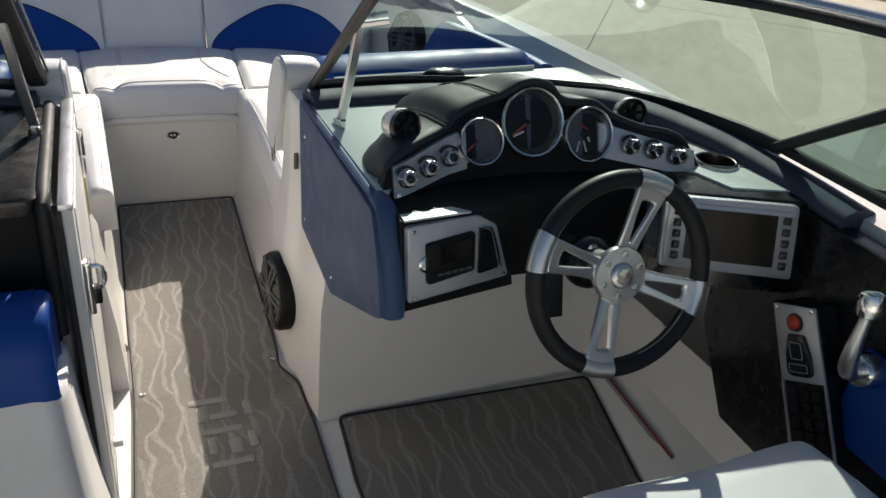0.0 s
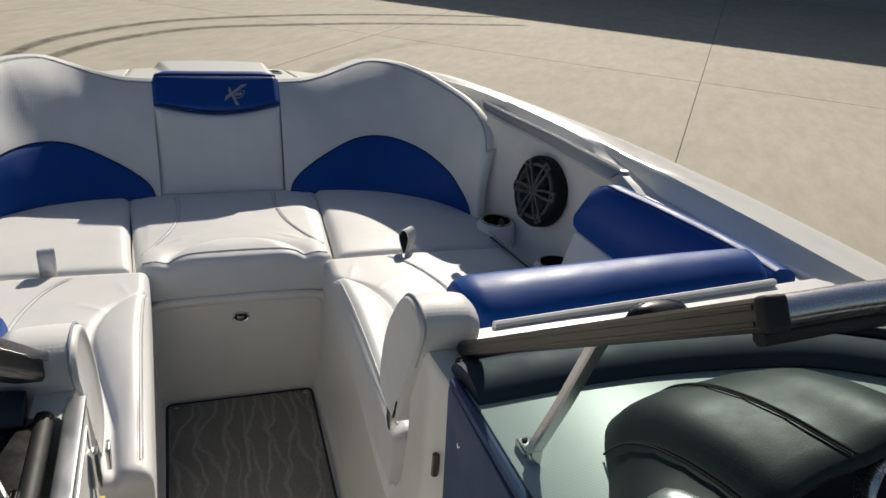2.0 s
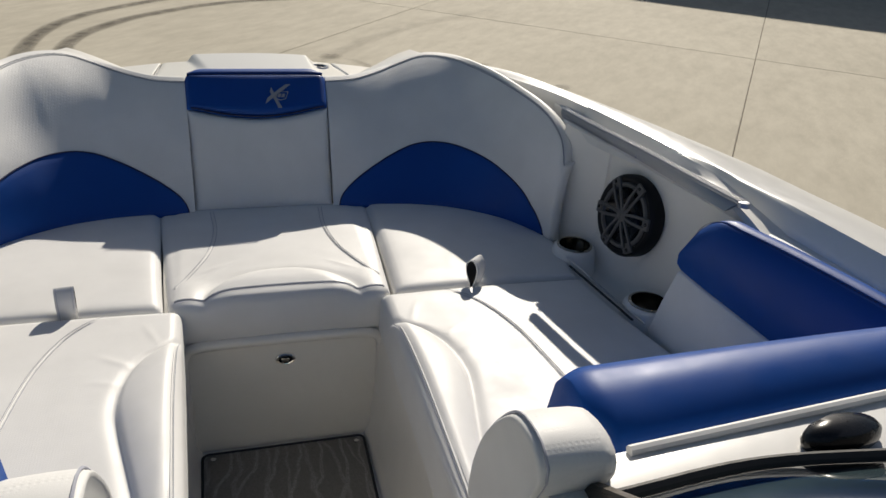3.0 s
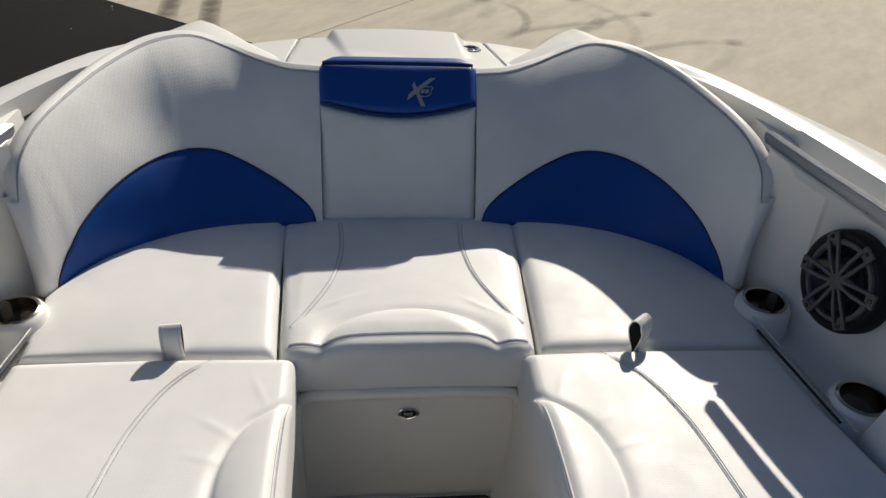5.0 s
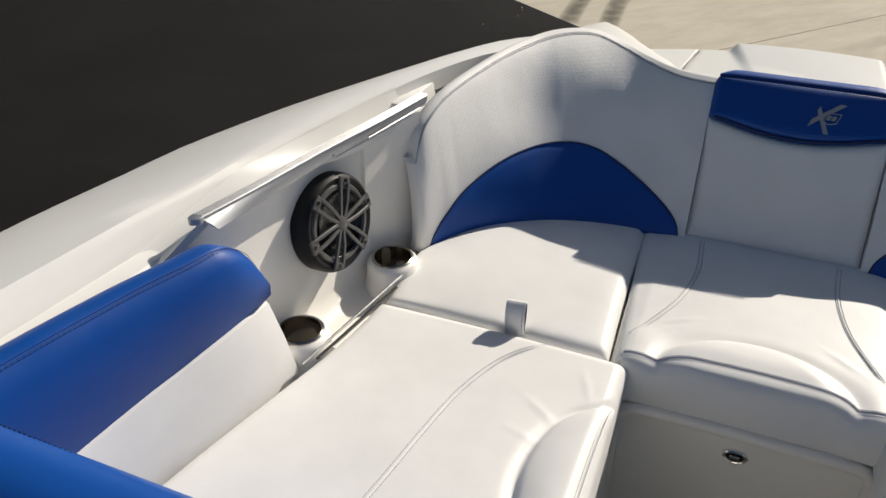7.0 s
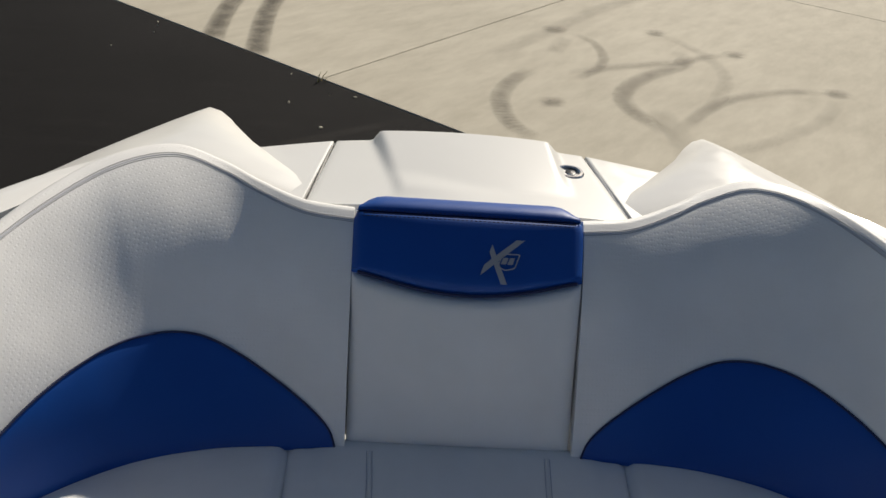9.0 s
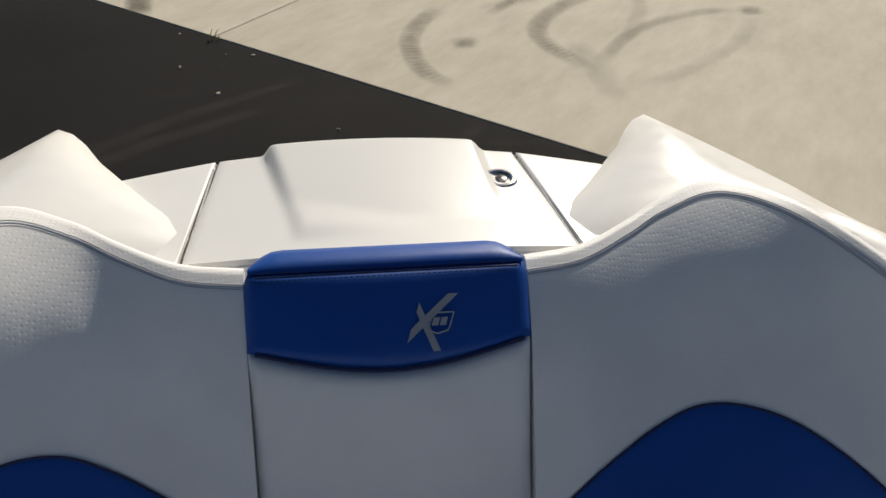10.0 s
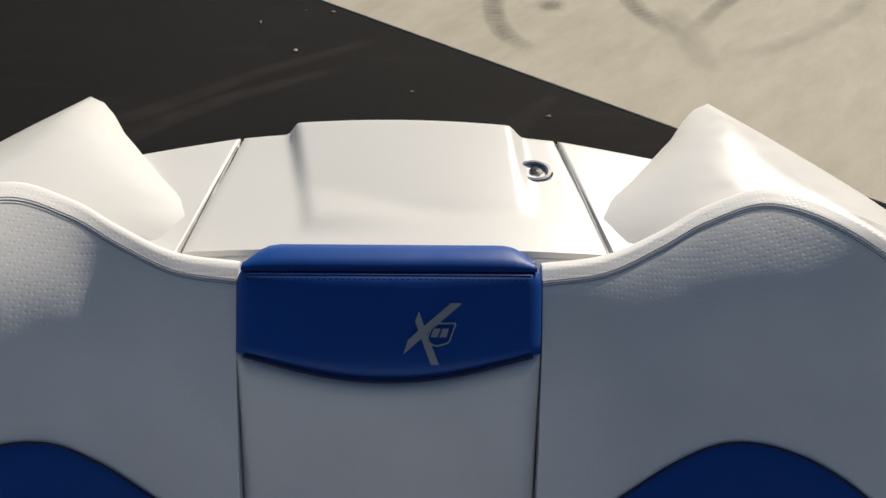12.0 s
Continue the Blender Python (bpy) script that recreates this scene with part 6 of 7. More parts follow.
def build_helm_body():
    bm = bmesh.new()
    rows = [[Vector((x, y + 0.02 * (z > 0.5), z)) for x in (0.218, 0.23, 0.26, 0.55, 0.85, 1.06, 1.13)] for y, z in ((2.186, -0.004), (2.190, 0.015), (2.192, 0.30), (2.17, 0.50), (2.12, 0.62), (1.95, 0.625))]
    sheet(bm, rows)
    part("front_wall", bm, liner, helm)
    # slate side panel over the walkway
    bm = bmesh.new()
    out = [Vector((0.212, y, z)) for y, z in ((2.425, 0.800), (2.392, 0.480), (2.105, 0.452), (1.790, 0.594), (1.768, 0.610), (1.800, 0.70), (1.852, 0.790))]
    slab(bm, rounded(out, 0.012, 4), (0.026, 0, 0), 0.004)
    side = part("side_panel", bm, slate_vinyl, helm, "slate blue vinyl side panel")
    for y, z in ((2.36, 0.735), (2.35, 0.52), (2.10, 0.50)):
        bm = bmesh.new()
        lathe(bm, [(0.005, 0), (0.0042, 0.002), (0.001, 0.0026)], Matrix.Translation((0.212, y, z)) @ pose(0, 0, 0, 0, -90, 0), 12, False)
        part("screw", bm, chrome, side)
    # padded edge round the dash end
    bm = bmesh.new()
    path = spline([(0.240, 1.900, 0.790), (0.240, 1.862, 0.792), (0.240, 1.835, 0.772), (0.241, 1.805, 0.70), (0.242, 1.782, 0.635), (0.242, 1.778, 0.603)], 20)
    tube(bm, path, 0.021, 14, flat=0.75, up=(0, -1, 0.3))
    part("edge_pad", bm, slate_vinyl, helm, "padded slate vinyl dash edge")
    bm = bmesh.new()
    tube(bm, spline([(0.222, 2.425, 0.799), (0.224, 2.15, 0.801), (0.228, 1.90, 0.797), (0.236, 1.86, 0.792)], 24), 0.0085, 8)
    part("edge_welt", bm, slate_vinyl, helm)
    # pale carbon-look top
    bm = bmesh.new()
    top = [Vector((x, y, 0.803)) for x, y in ((0.232, 2.405), (0.60, 2.425), (0.84, 2.40), (0.98, 2.31), (1.07, 2.17), (1.125, 2.00), (1.150, 1.86))] + [Vector((1.040 + 0.0455 * math.cos(t), 1.905 + 0.0455 * math.sin(t), 0.803)) for t in (math.radians(-30 + 15 * k) for k in range(24))] + [Vector((x, y, 0.803)) for x, y in ((1.149, 1.845), (1.118, 1.738), (0.985, 1.780), (0.955, 1.87), (0.90, 1.955), (0.60, 1.99), (0.300, 1.955), (0.262, 1.90), (0.240, 1.868))]
    slab(bm, top, (0, 0, -0.02), 0.003)
    part("dash_top", bm, dash_weave, helm, "pale grey-green carbon-look dash top", angle=30)
    # padded roll under the glass
    bm = bmesh.new()
    base = spline([(0.232, 2.425, 0.806), (0.45, 2.440, 0.808), (0.62, 2.434, 0.810), (0.80, 2.408, 0.812), (0.92, 2.355, 0.814), (1.01, 2.285, 0.820), (1.085, 2.15, 0.818), (1.135, 1.98, 0.815), (1.155, 1.80, 0.808), (1.155, 1.62, 0.800)], 44)
    tube(bm, [p + Vector((0, -0.018, -0.004)) for p in base], 0.050, 16, flat=0.52)
    part("crash_roll", bm, dark_slate_vinyl, helm, "dark slate padded roll under the glass")
    bm = bmesh.new()
    tube(bm, [p + Vector((0.005, 0.026, 0.000)) for p in base], 0.014, 8)
    part("shadow_gap", bm, rubber, helm)
    # black fascia: radio housing, recess behind the wheel, display housing
    def face(pts, name, depth=0.16):
        bm = bmesh.new()
        slab(bm, pts, (0.0, depth, 0.0), 0.006)
        return part(name, bm, black_plastic, helm)

    face([(0.252, 1.806, 0.788), (0.47, 1.812, 0.788), (0.52, 1.830, 0.60), (0.252, 1.788, 0.598)], "radio_housing")
    face([(0.47, 1.862, 0.788), (0.83, 1.862, 0.788), (0.83, 1.862, 0.60), (0.47, 1.862, 0.60)], "centre_fascia", 0.14)
    bm = bmesh.new()
    slab(bm, [(0.800, 1.822, 0.796), (1.112, 1.690, 0.800), (1.116, 1.645, 0.60), (0.795, 1.780, 0.60)], (0.05, 0.16, 0), 0.006)
    part("display_housing", bm, satin_black, helm)
    # thin pale slab standing in for the sunlit patch on the black ledge
    bm = bmesh.new()
    slab(bm, [(0.258, 1.80, 0.791), (0.395, 1.812, 0.791), (0.365, 1.838, 0.791), (0.258, 1.826, 0.791)], (0, 0, -0.004))
    part("ledge_sun_patch", bm, dash_weave, helm, "pale patch standing for sunlight on the dash ledge")
    # starboard side lining and foot ramp
    bm = bmesh.new()
    slab(bm, [(1.098, 1.90, 0.79), (1.098, 0.2, 0.76), (1.098, 0.2, 0.16), (1.098, 1.72, 0.20), (1.098, 1.86, 0.40)], (0.05, 0, 0), 0.004)
    part("side_lining", bm, satin_black, helm, "gloss black side lining")
    bm = bmesh.new()
    slab(bm, [(1.084, 1.44, 0.61), (1.084, 0.9, 0.62), (1.084, 0.9, 0.40), (1.084, 1.45, 0.40)], (0.02, 0, 0), 0.006)
    part("side_pad", bm, blue_vinyl, helm, "blue vinyl side pad")
    bm = bmesh.new()
    rows = [[Vector((x, y, z)) for x, z in ((lerp(1.03, 0.93, t), 0.0), (lerp(1.04, 0.945, t), 0.012), (1.10, 0.085), (1.14, 0.26))] for y, t in ((2.19, 0), (2.0, 0.4), (1.75, 1), (1.2, 1), (0.2, 1))]
    sheet(bm, rows)
    ramp_part = part("foot_ramp", bm, liner, helm, "sloping white foot ramp")
    bm = bmesh.new()
    bar(bm, [(1.049, 2.11, 0.0495), (1.026, 1.75, 0.0495)], 0.008, 0.004, (-0.7, 0, 0.7))
    part("red_strip", bm, red_print, ramp_part, "red printed strip")
    bm = bmesh.new()
    bar(bm, [(1.050, 2.11, 0.046), (1.027, 1.75, 0.046)], 0.022, 0.003, (-0.7, 0, 0.7))
    part("print_bar", bm, ink_grey, ramp_part)


build_helm_body()

# instrument hood: front rim (x, y, z) and back edge, along the dash
HOOD = [
    ((0.252, 1.935, 0.806), (0.246, 1.99, 0.804)),
    ((0.262, 1.922, 0.838), (0.258, 2.06, 0.804)),
    ((0.300, 1.935, 0.862), (0.290, 2.095, 0.804)),
    ((0.350, 1.960, 0.872), (0.335, 2.165, 0.806)),
    ((0.405, 1.985, 0.884), (0.383, 2.262, 0.808)),
    ((0.440, 1.998, 0.912), (0.430, 2.292, 0.812)),
    ((0.485, 2.003, 0.930), (0.490, 2.300, 0.816)),
    ((0.530, 2.000, 0.945), (0.560, 2.300, 0.818)),
    ((0.570, 1.996, 0.968), (0.610, 2.296, 0.818)),
    ((0.600, 1.994, 0.973), (0.650, 2.296, 0.818)),
    ((0.635, 1.990, 0.964), (0.690, 2.278, 0.816)),
    ((0.665, 1.985, 0.936), (0.720, 2.245, 0.812)),
    ((0.700, 1.982, 0.930), (0.750, 2.200, 0.810)),
    ((0.740, 1.976, 0.928), (0.785, 2.150, 0.808)),
    ((0.790, 1.966, 0.900), (0.820, 2.105, 0.806)),
    ((0.850, 1.950, 0.880), (0.870, 2.070, 0.805)),
    ((0.920, 1.932, 0.868), (0.930, 2.030, 0.804)),
    ((0.962, 1.922, 0.846), (0.972, 1.985, 0.804)),
    ((0.985, 1.925, 0.808), (0.990, 1.950, 0.804)),
]
FACE_N = Vector((0, -0.93, 0.37)).normalized()


def face_y(x, z):
    """Forward place of the leaning, bowed instrument face."""
    y = np.interp(x, (0.25, 0.30, 0.40, 0.48, 0.60, 0.72, 0.82, 0.92, 0.99), (1.915, 1.925, 1.963, 1.972, 1.980, 1.964, 1.940, 1.911, 1.905))
    return float(y) + (z - 0.86) * 0.40


def build_hood():
    front, back = spline([h[0] for h in HOOD], 84), spline([h[1] for h in HOOD], 84)
    bm = bmesh.new()
    rows = []
    for f, b in zip(front, back):
        h = (f.z - b.z) * float(np.interp(f.x, (0.26, 0.32, 0.45, 0.55), (1.0, 1.3, 1.15, 0.8)))
        f2 = f + Vector((0, 0.004, 0))
        rows.append([f + Vector((0, 0.012, -0.012)), f + Vector((0, 0.0, -0.006)), f + Vector((0, 0.0, 0.002)), f + Vector((0, 0.008, 0.008))] + [lerp(f2, b, t) + Vector((0, 0, 0.008 * (1 - t) + h * k)) for t, k in ((0.12, 0.10), (0.3, 0.25), (0.5, 0.36), (0.7, 0.40), (0.85, 0.32), (0.94, 0.17), (1.0, 0.0))])
    sheet(bm, rows)
    hood = part("hood", bm, black_leather, helm, "black stitched leather instrument hood", angle=80)
    for i0 in (20, 32):
        for off in (-0.7, 0.7):
            bm = bmesh.new()
            r0 = rows[i0]
            line = [p + Vector((0.005 * off, 0, 0.0018)) for p in r0[3:11]]
            tube(bm, spline(line, 30), 0.0016, 5)
            part("stitching", bm, thread_black, hood)
    # black face under the rim
    bm = bmesh.new()
    rows = []
    for f in front:
        zt = f.z - 0.004
        rows.append([Vector((f.x, face_y(f.x, z) + 0.012, z)) for z in (0.775, lerp(0.775, zt, 0.5), zt)])
    thick(bm, rows, lambda i, j: Vector((0, 0.02, 0.0)))
    part("instrument_face", bm, black_plastic, helm)
    # silver weave plates
    for x0, x1, zb, zt, label in ((0.272, 0.445, (0.787, 0.812), (0.842, 0.884), ""), (0.752, 0.968, (0.820, 0.786), (0.888, 0.838), "")):
        bm = bmesh.new()
        rows = []
        for k in range(13):
            t = k / 12
            x = lerp(x0, x1, t)
            za, zc = lerp(zb[0], zb[1], t), lerp(zt[0], zt[1], t)
            rows.append([Vector((x, face_y(x, z) + 0.004, z)) for z in (za, lerp(za, zc, 0.5), zc)])
        thick(bm, rows, lambda i, j: Vector((0, 0.010, 0.0)))
        part("switch_plate", bm, silver_weave, helm, "silver carbon-look switch plate")


build_hood()


def on_face(x, z, out=0.0):
    return Vector((x, face_y(x, z), z)) + FACE_N * out


def face_pose(x, z, out=0.0, yaw=0.0):
    n = (Matrix.Rotation(yaw, 3, "Z") @ FACE_N).normalized()
    return Matrix.Translation(on_face(x, z, out)) @ n.to_track_quat("Z", "Y").to_matrix().to_4x4()


def gauge(x, z, r, needles):
    m = face_pose(x, z, 0.0)
    bm = bmesh.new()
    lathe(bm, [(r * 1.05, -0.015), (r * 1.05, 0.012), (r * 1.03, 0.018), (r * 1.0, 0.0205), (r * 0.945, 0.019), (r * 0.90, 0.012)], m, 48, False)
    g = part("gauge", bm, polished_alu, helm, "round dark dial in a polished bezel")
    bm = bmesh.new()
    lathe(bm, [(r * 0.902, 0.0125), (r * 0.88, 0.008), (r * 0.86, 0.000), (r * 0.78, -0.012)], m, 48, False)
    part("inner_ring", bm, alu, g, "dark polished cone")
    bm = bmesh.new()
    lathe(bm, [(r * 0.81, -0.011), (0.0005, -0.011)], m, 40, False)
    part("dial", bm, dial_face, g)
    bm = bmesh.new()
    for k in range(21):
        a = math.radians(-130 + 260 * k / 20 + 90)
        c = Vector((math.cos(a), math.sin(a), 0))
        long = 0.10 if k % 5 == 0 else 0.05
        bar(bm, [m @ (c * r * (0.74 - long) + Vector((0, 0, -0.0102))), m @ (c * r * 0.74 + Vector((0, 0, -0.0102)))], r * 0.026, 0.0008, FACE_N)
    part("scale", bm, dial_ink, g, "grey dial markings")
    for a, length, mat, ox, oy in needles:
        t = math.radians(a)
        bm = bmesh.new()
        o = Vector((ox * r, oy * r, -0.008))
        bar(bm, [m @ (o - Vector((math.cos(t), math.sin(t), 0)) * r * 0.12), m @ (o + Vector((math.cos(t), math.sin(t), 0)) * r * length)], r * 0.06, 0.0012, FACE_N)
        part("needle", bm, mat, g)
    bm = bmesh.new()
    lathe(bm, [(r * 0.09, -0.010), (r * 0.08, -0.006), (0.0005, -0.005)], m, 16, False)
    part("needle_hub", bm, satin_black, g)
    bm = bmesh.new()
    lathe(bm, [(r * 0.86, 0.004), (r * 0.5, 0.0065), (0.0005, 0.0075)], m, 40, False)
    lens = part("lens", bm, clear_glass, g, "clear dial glass")
    lens.visible_shadow = False


gauge(0.473, 0.861, 0.0470, [(220, 0.6, red_plastic, 0, 0)])
gauge(0.595, 0.889, 0.0705, [(215, 0.62, red_plastic, 0, 0), (200, 0.25, label_white, -0.25, -0.3)])
gauge(0.720, 0.865, 0.0575, [(150, 0.35, red_plastic, 0.1, 0.25), (250, 0.3, label_white, -0.2, -0.35), (285, 0.3, label_white, 0.05, -0.35), (300, 0.25, label_white, 0.25, -0.2)])


def build_knobs():
    made = None
    for x, z in ((0.297, 0.822), (0.349, 0.830), (0.402, 0.839), (0.816, 0.845), (0.866, 0.838), (0.917, 0.829)):
        m = face_pose(x, z, 0.004)
        if made is None:
            bm = bmesh.new()
            rows = []
            for r, z, grip in ((0.0185, -0.006, 0), (0.0185, 0.004, 0), (0.016, 0.007, 0), (0.0150, 0.0085, 0.4), (0.0148, 0.019, 1), (0.0130, 0.023, 0.6), (0.009, 0.0235, 0), (0.0085, 0.020, 0)):
                rows.append([Vector((q * math.cos(a), q * math.sin(a), z)) for a, q in ((2 * math.pi * k / 48, r * (1 + 0.13 * grip * math.cos(12 * math.pi * k / 48))) for k in range(48))])
            sheet(bm, rows, True)
            knob = part("knob", bm, smoked_metal, helm, "chrome rocker knob", m=m)
            bm = bmesh.new()
            lathe(bm, [(0.0086, 0.0205), (0.005, 0.0215), (0.0005, 0.0215)], None, 16, False)
            dot = part("knob_centre", bm, satin_black, knob, m=m)
            bm = bmesh.new()
            rows = [[Vector((r * math.cos(t), r * math.sin(t), zz)) for r, zz in ((0.0195, 0.001), (0.0245, 0.001))] for t in (math.radians(30 + 12 * k) for k in range(11))]
            thick(bm, rows, lambda i, j: Vector((0, 0, -0.002)))
            tag = part("knob_label", bm, satin_black, knob, "black label arc", m=m)
            made = knob, dot, tag
        else:
            k2 = again(made[0], helm, m, "chrome rocker knob")
            again(made[1], k2, m)
            again(made[2], k2, m, "black label arc")
    for x, z in ((0.281, 0.795), (0.958, 0.795)):
        bm = bmesh.new()
        lathe(bm, [(0.005, 0.0), (0.0045, 0.002), (0.001, 0.0025)], face_pose(x, z, -0.002), 12, False)
        part("screw", bm, chrome, helm)


build_knobs()


def air_vent(x, y, z, yaw):
    vent = thing("dash_vent", (x, y, 0.80), "silver ball air vent with a black slatted face", "air vent", "dash vents")
    n = (Matrix.Rotation(yaw, 3, "Z") @ Vector((0.05, -0.96, 0.20))).normalized()
    m = Matrix.Translation((x, y, z)) @ n.to_track_quat("Z", "Y").to_matrix().to_4x4()
    bm = bmesh.new()
    lathe(bm, [(0.004, -0.052), (0.018, -0.048), (0.028, -0.038), (0.0335, -0.022), (0.035, -0.004), (0.034, 0.004)], m, 36, False)
    part("shell", bm, alu, vent)
    bm = bmesh.new()
    lathe(bm, [(0.0345, 0.000), (0.0345, 0.012), (0.032, 0.015), (0.028, 0.013), (0.0265, 0.006), (0.001, 0.004)], m, 36, False)
    part("face_ring", bm, satin_black, vent)
    for k in range(6):
        bm = bmesh.new()
        r = m @ pose(0, 0, 0, 0, 0, 60 * k + 10)
        bar(bm, [r @ Vector((0.006, 0, 0.010)), r @ Vector((0.027, 0, 0.010))], 0.004, 0.003, n)
        part("vane", bm, black_plastic, vent)
    bm = bmesh.new()
    lathe(bm, [(0.009, 0.006), (0.009, 0.012), (0.001, 0.0135)], m, 20, False)
    part("hub", bm, black_plastic, vent)
    bm = bmesh.new()
    tube(bm, [(x, y + 0.014, z - 0.02), (x, y + 0.016, 0.80)], 0.022, 12)
    part("stem", bm, black_plastic, vent)


air_vent(0.323, 2.008, 0.888, 0.22)
air_vent(0.893, 2.052, 0.874, -0.3)
cup_holder(1.040, 1.905, 0.806, 0.06, 0.043, "stainless cup holder let into the dash top")


def build_radio():
    radio = thing("stereo_panel", (0.36, 1.80, 0.63), "silver framed marine stereo panel with a dark display", "stereo")
    o, ex, ez = Vector((0.266, 1.784, 0.628)), Vector((0.985, 0.13, 0.03)).normalized() * 1.40, Vector((-0.03, 0.10, 0.99)).normalized() * 1.08
    n = ex.cross(ez).normalized()
    if n.y > 0:
        n = -n
    at = lambda u, v, w=0.0: o + ex * u + ez * v + n * w  # noqa: E731
    bm = bmesh.new()
    slab(bm, rounded([at(0, 0, 0.012), at(0.160, 0.008, 0.012), at(0.135, 0.115, 0.012), at(0.105, 0.140, 0.012), at(-0.002, 0.142, 0.012)], 0.008, 4), -n * 0.014, 0.003)
    part("face_plate", bm, silver_weave, radio)
    bm = bmesh.new()
    slab(bm, rounded([at(0.026, 0.032, 0.022), at(0.098, 0.040, 0.022), at(0.097, 0.114, 0.022), at(0.024, 0.108, 0.022)], 0.006, 4), -n * 0.01, 0.002)
    unit = part("head_unit", bm, black_plastic, radio, "black stereo head unit")
    bm = bmesh.new()
    slab(bm, [at(0.044, 0.066, 0.0235), at(0.092, 0.070, 0.0235), at(0.091, 0.106, 0.0235), at(0.043, 0.102, 0.0235)], -n * 0.002)
    part("display", bm, screen_dark, unit)
    bm = bmesh.new()
    lathe(bm, [(0.017, 0.0), (0.017, 0.005), (0.014, 0.007), (0.012, 0.004), (0.001, 0.004)], Matrix.Translation(at(0.026, 0.070, 0.012)) @ n.to_track_quat("Z", "Y").to_matrix().to_4x4(), 28, False)
    part("volume_ring", bm, chrome, unit)
    for k in range(5):
        bm = bmesh.new()
        slab(bm, [at(0.040 + 0.011 * k + a, 0.046 + b, 0.0240) for a, b in ((0, 0), (0.008, 0), (0.008, 0.005), (0, 0.005))], -n * 0.003)
        part("key", bm, grille_grey, unit)
    bm = bmesh.new()
    slab(bm, rounded([at(0.106, 0.028, 0.0165), at(0.140, 0.032, 0.0165), at(0.124, 0.108, 0.0165), at(0.106, 0.118, 0.0165)], 0.006, 4), -n * 0.006)
    part("pocket", bm, satin_black, radio, "dark open pocket")
    bm = bmesh.new()
    tube(bm, spline([at(0.103, 0.120, 0.016), at(0.116, 0.118, 0.017), at(0.127, 0.106, 0.017), at(0.144, 0.034, 0.016)], 20), 0.0022, 6)
    part("pocket_trim", bm, chrome, radio)
    for u, v in ((0.007, 0.008), (0.006, 0.134), (0.150, 0.015)):
        bm = bmesh.new()
        lathe(bm, [(0.0042, 0.0), (0.004, 0.0015), (0.001, 0.002)], Matrix.Translation(at(u, v, 0.013)) @ n.to_track_quat("Z", "Y").to_matrix().to_4x4(), 12, False)
        part("screw", bm, chrome, radio)


build_radio()


def build_display():
    disp = thing("helm_display", (0.95, 1.74, 0.64), "dark touchscreen in a silver frame with side buttons", "display")
    a, b, c, d = Vector((0.822, 1.795, 0.797)), Vector((1.078, 1.686, 0.798)), Vector((1.082, 1.653, 0.642)), Vector((0.820, 1.764, 0.650))
    n = (b - a).cross(d - a).normalized()
    if n.y > 0:
        n = -n
    at = lambda u, v, w=0.0: lerp(lerp(d, c, u), lerp(a, b, u), v) + n * w  # noqa: E731
    bm = bmesh.new()
    slab(bm, rounded([at(0, 0, 0.010), at(1, 0, 0.010), at(1, 1, 0.010), at(0, 1, 0.010)], 0.008, 4), -n * 0.02, 0.003)
    part("frame", bm, silver_weave, disp)
    bm = bmesh.new()
    slab(bm, rounded([at(0.03, 0.06, 0.0135), at(0.97, 0.06, 0.0135), at(0.97, 0.92, 0.0135), at(0.03, 0.92, 0.0135)], 0.008, 4), -n * 0.006, 0.002)
    part("bezel", bm, silver_weave, disp)
    bm = bmesh.new()
    slab(bm, rounded([at(0.17, 0.15, 0.0155), at(0.84, 0.15, 0.0155), at(0.84, 0.86, 0.0155), at(0.17, 0.86, 0.0155)], 0.003, 3), -n * 0.006)
    part("screen", bm, screen_dark, disp, "dark glossy screen")
    key = None
    for u in (0.10, 0.91):
        for k in range(5):
            v = 0.80 - 0.155 * k
            p = at(u, v, 0.0145)
            m = Matrix.Translation(p) @ n.to_track_quat("Z", "Y").to_matrix().to_4x4()
            if key is None:
                bm = bmesh.new()
                box(bm, (-0.008, -0.008, -0.004), (0.008, 0.008, 0.004), 0.002)
                key = part("button", bm, satin_black, disp, m=m)
            else:
                again(key, disp, m)


build_display()


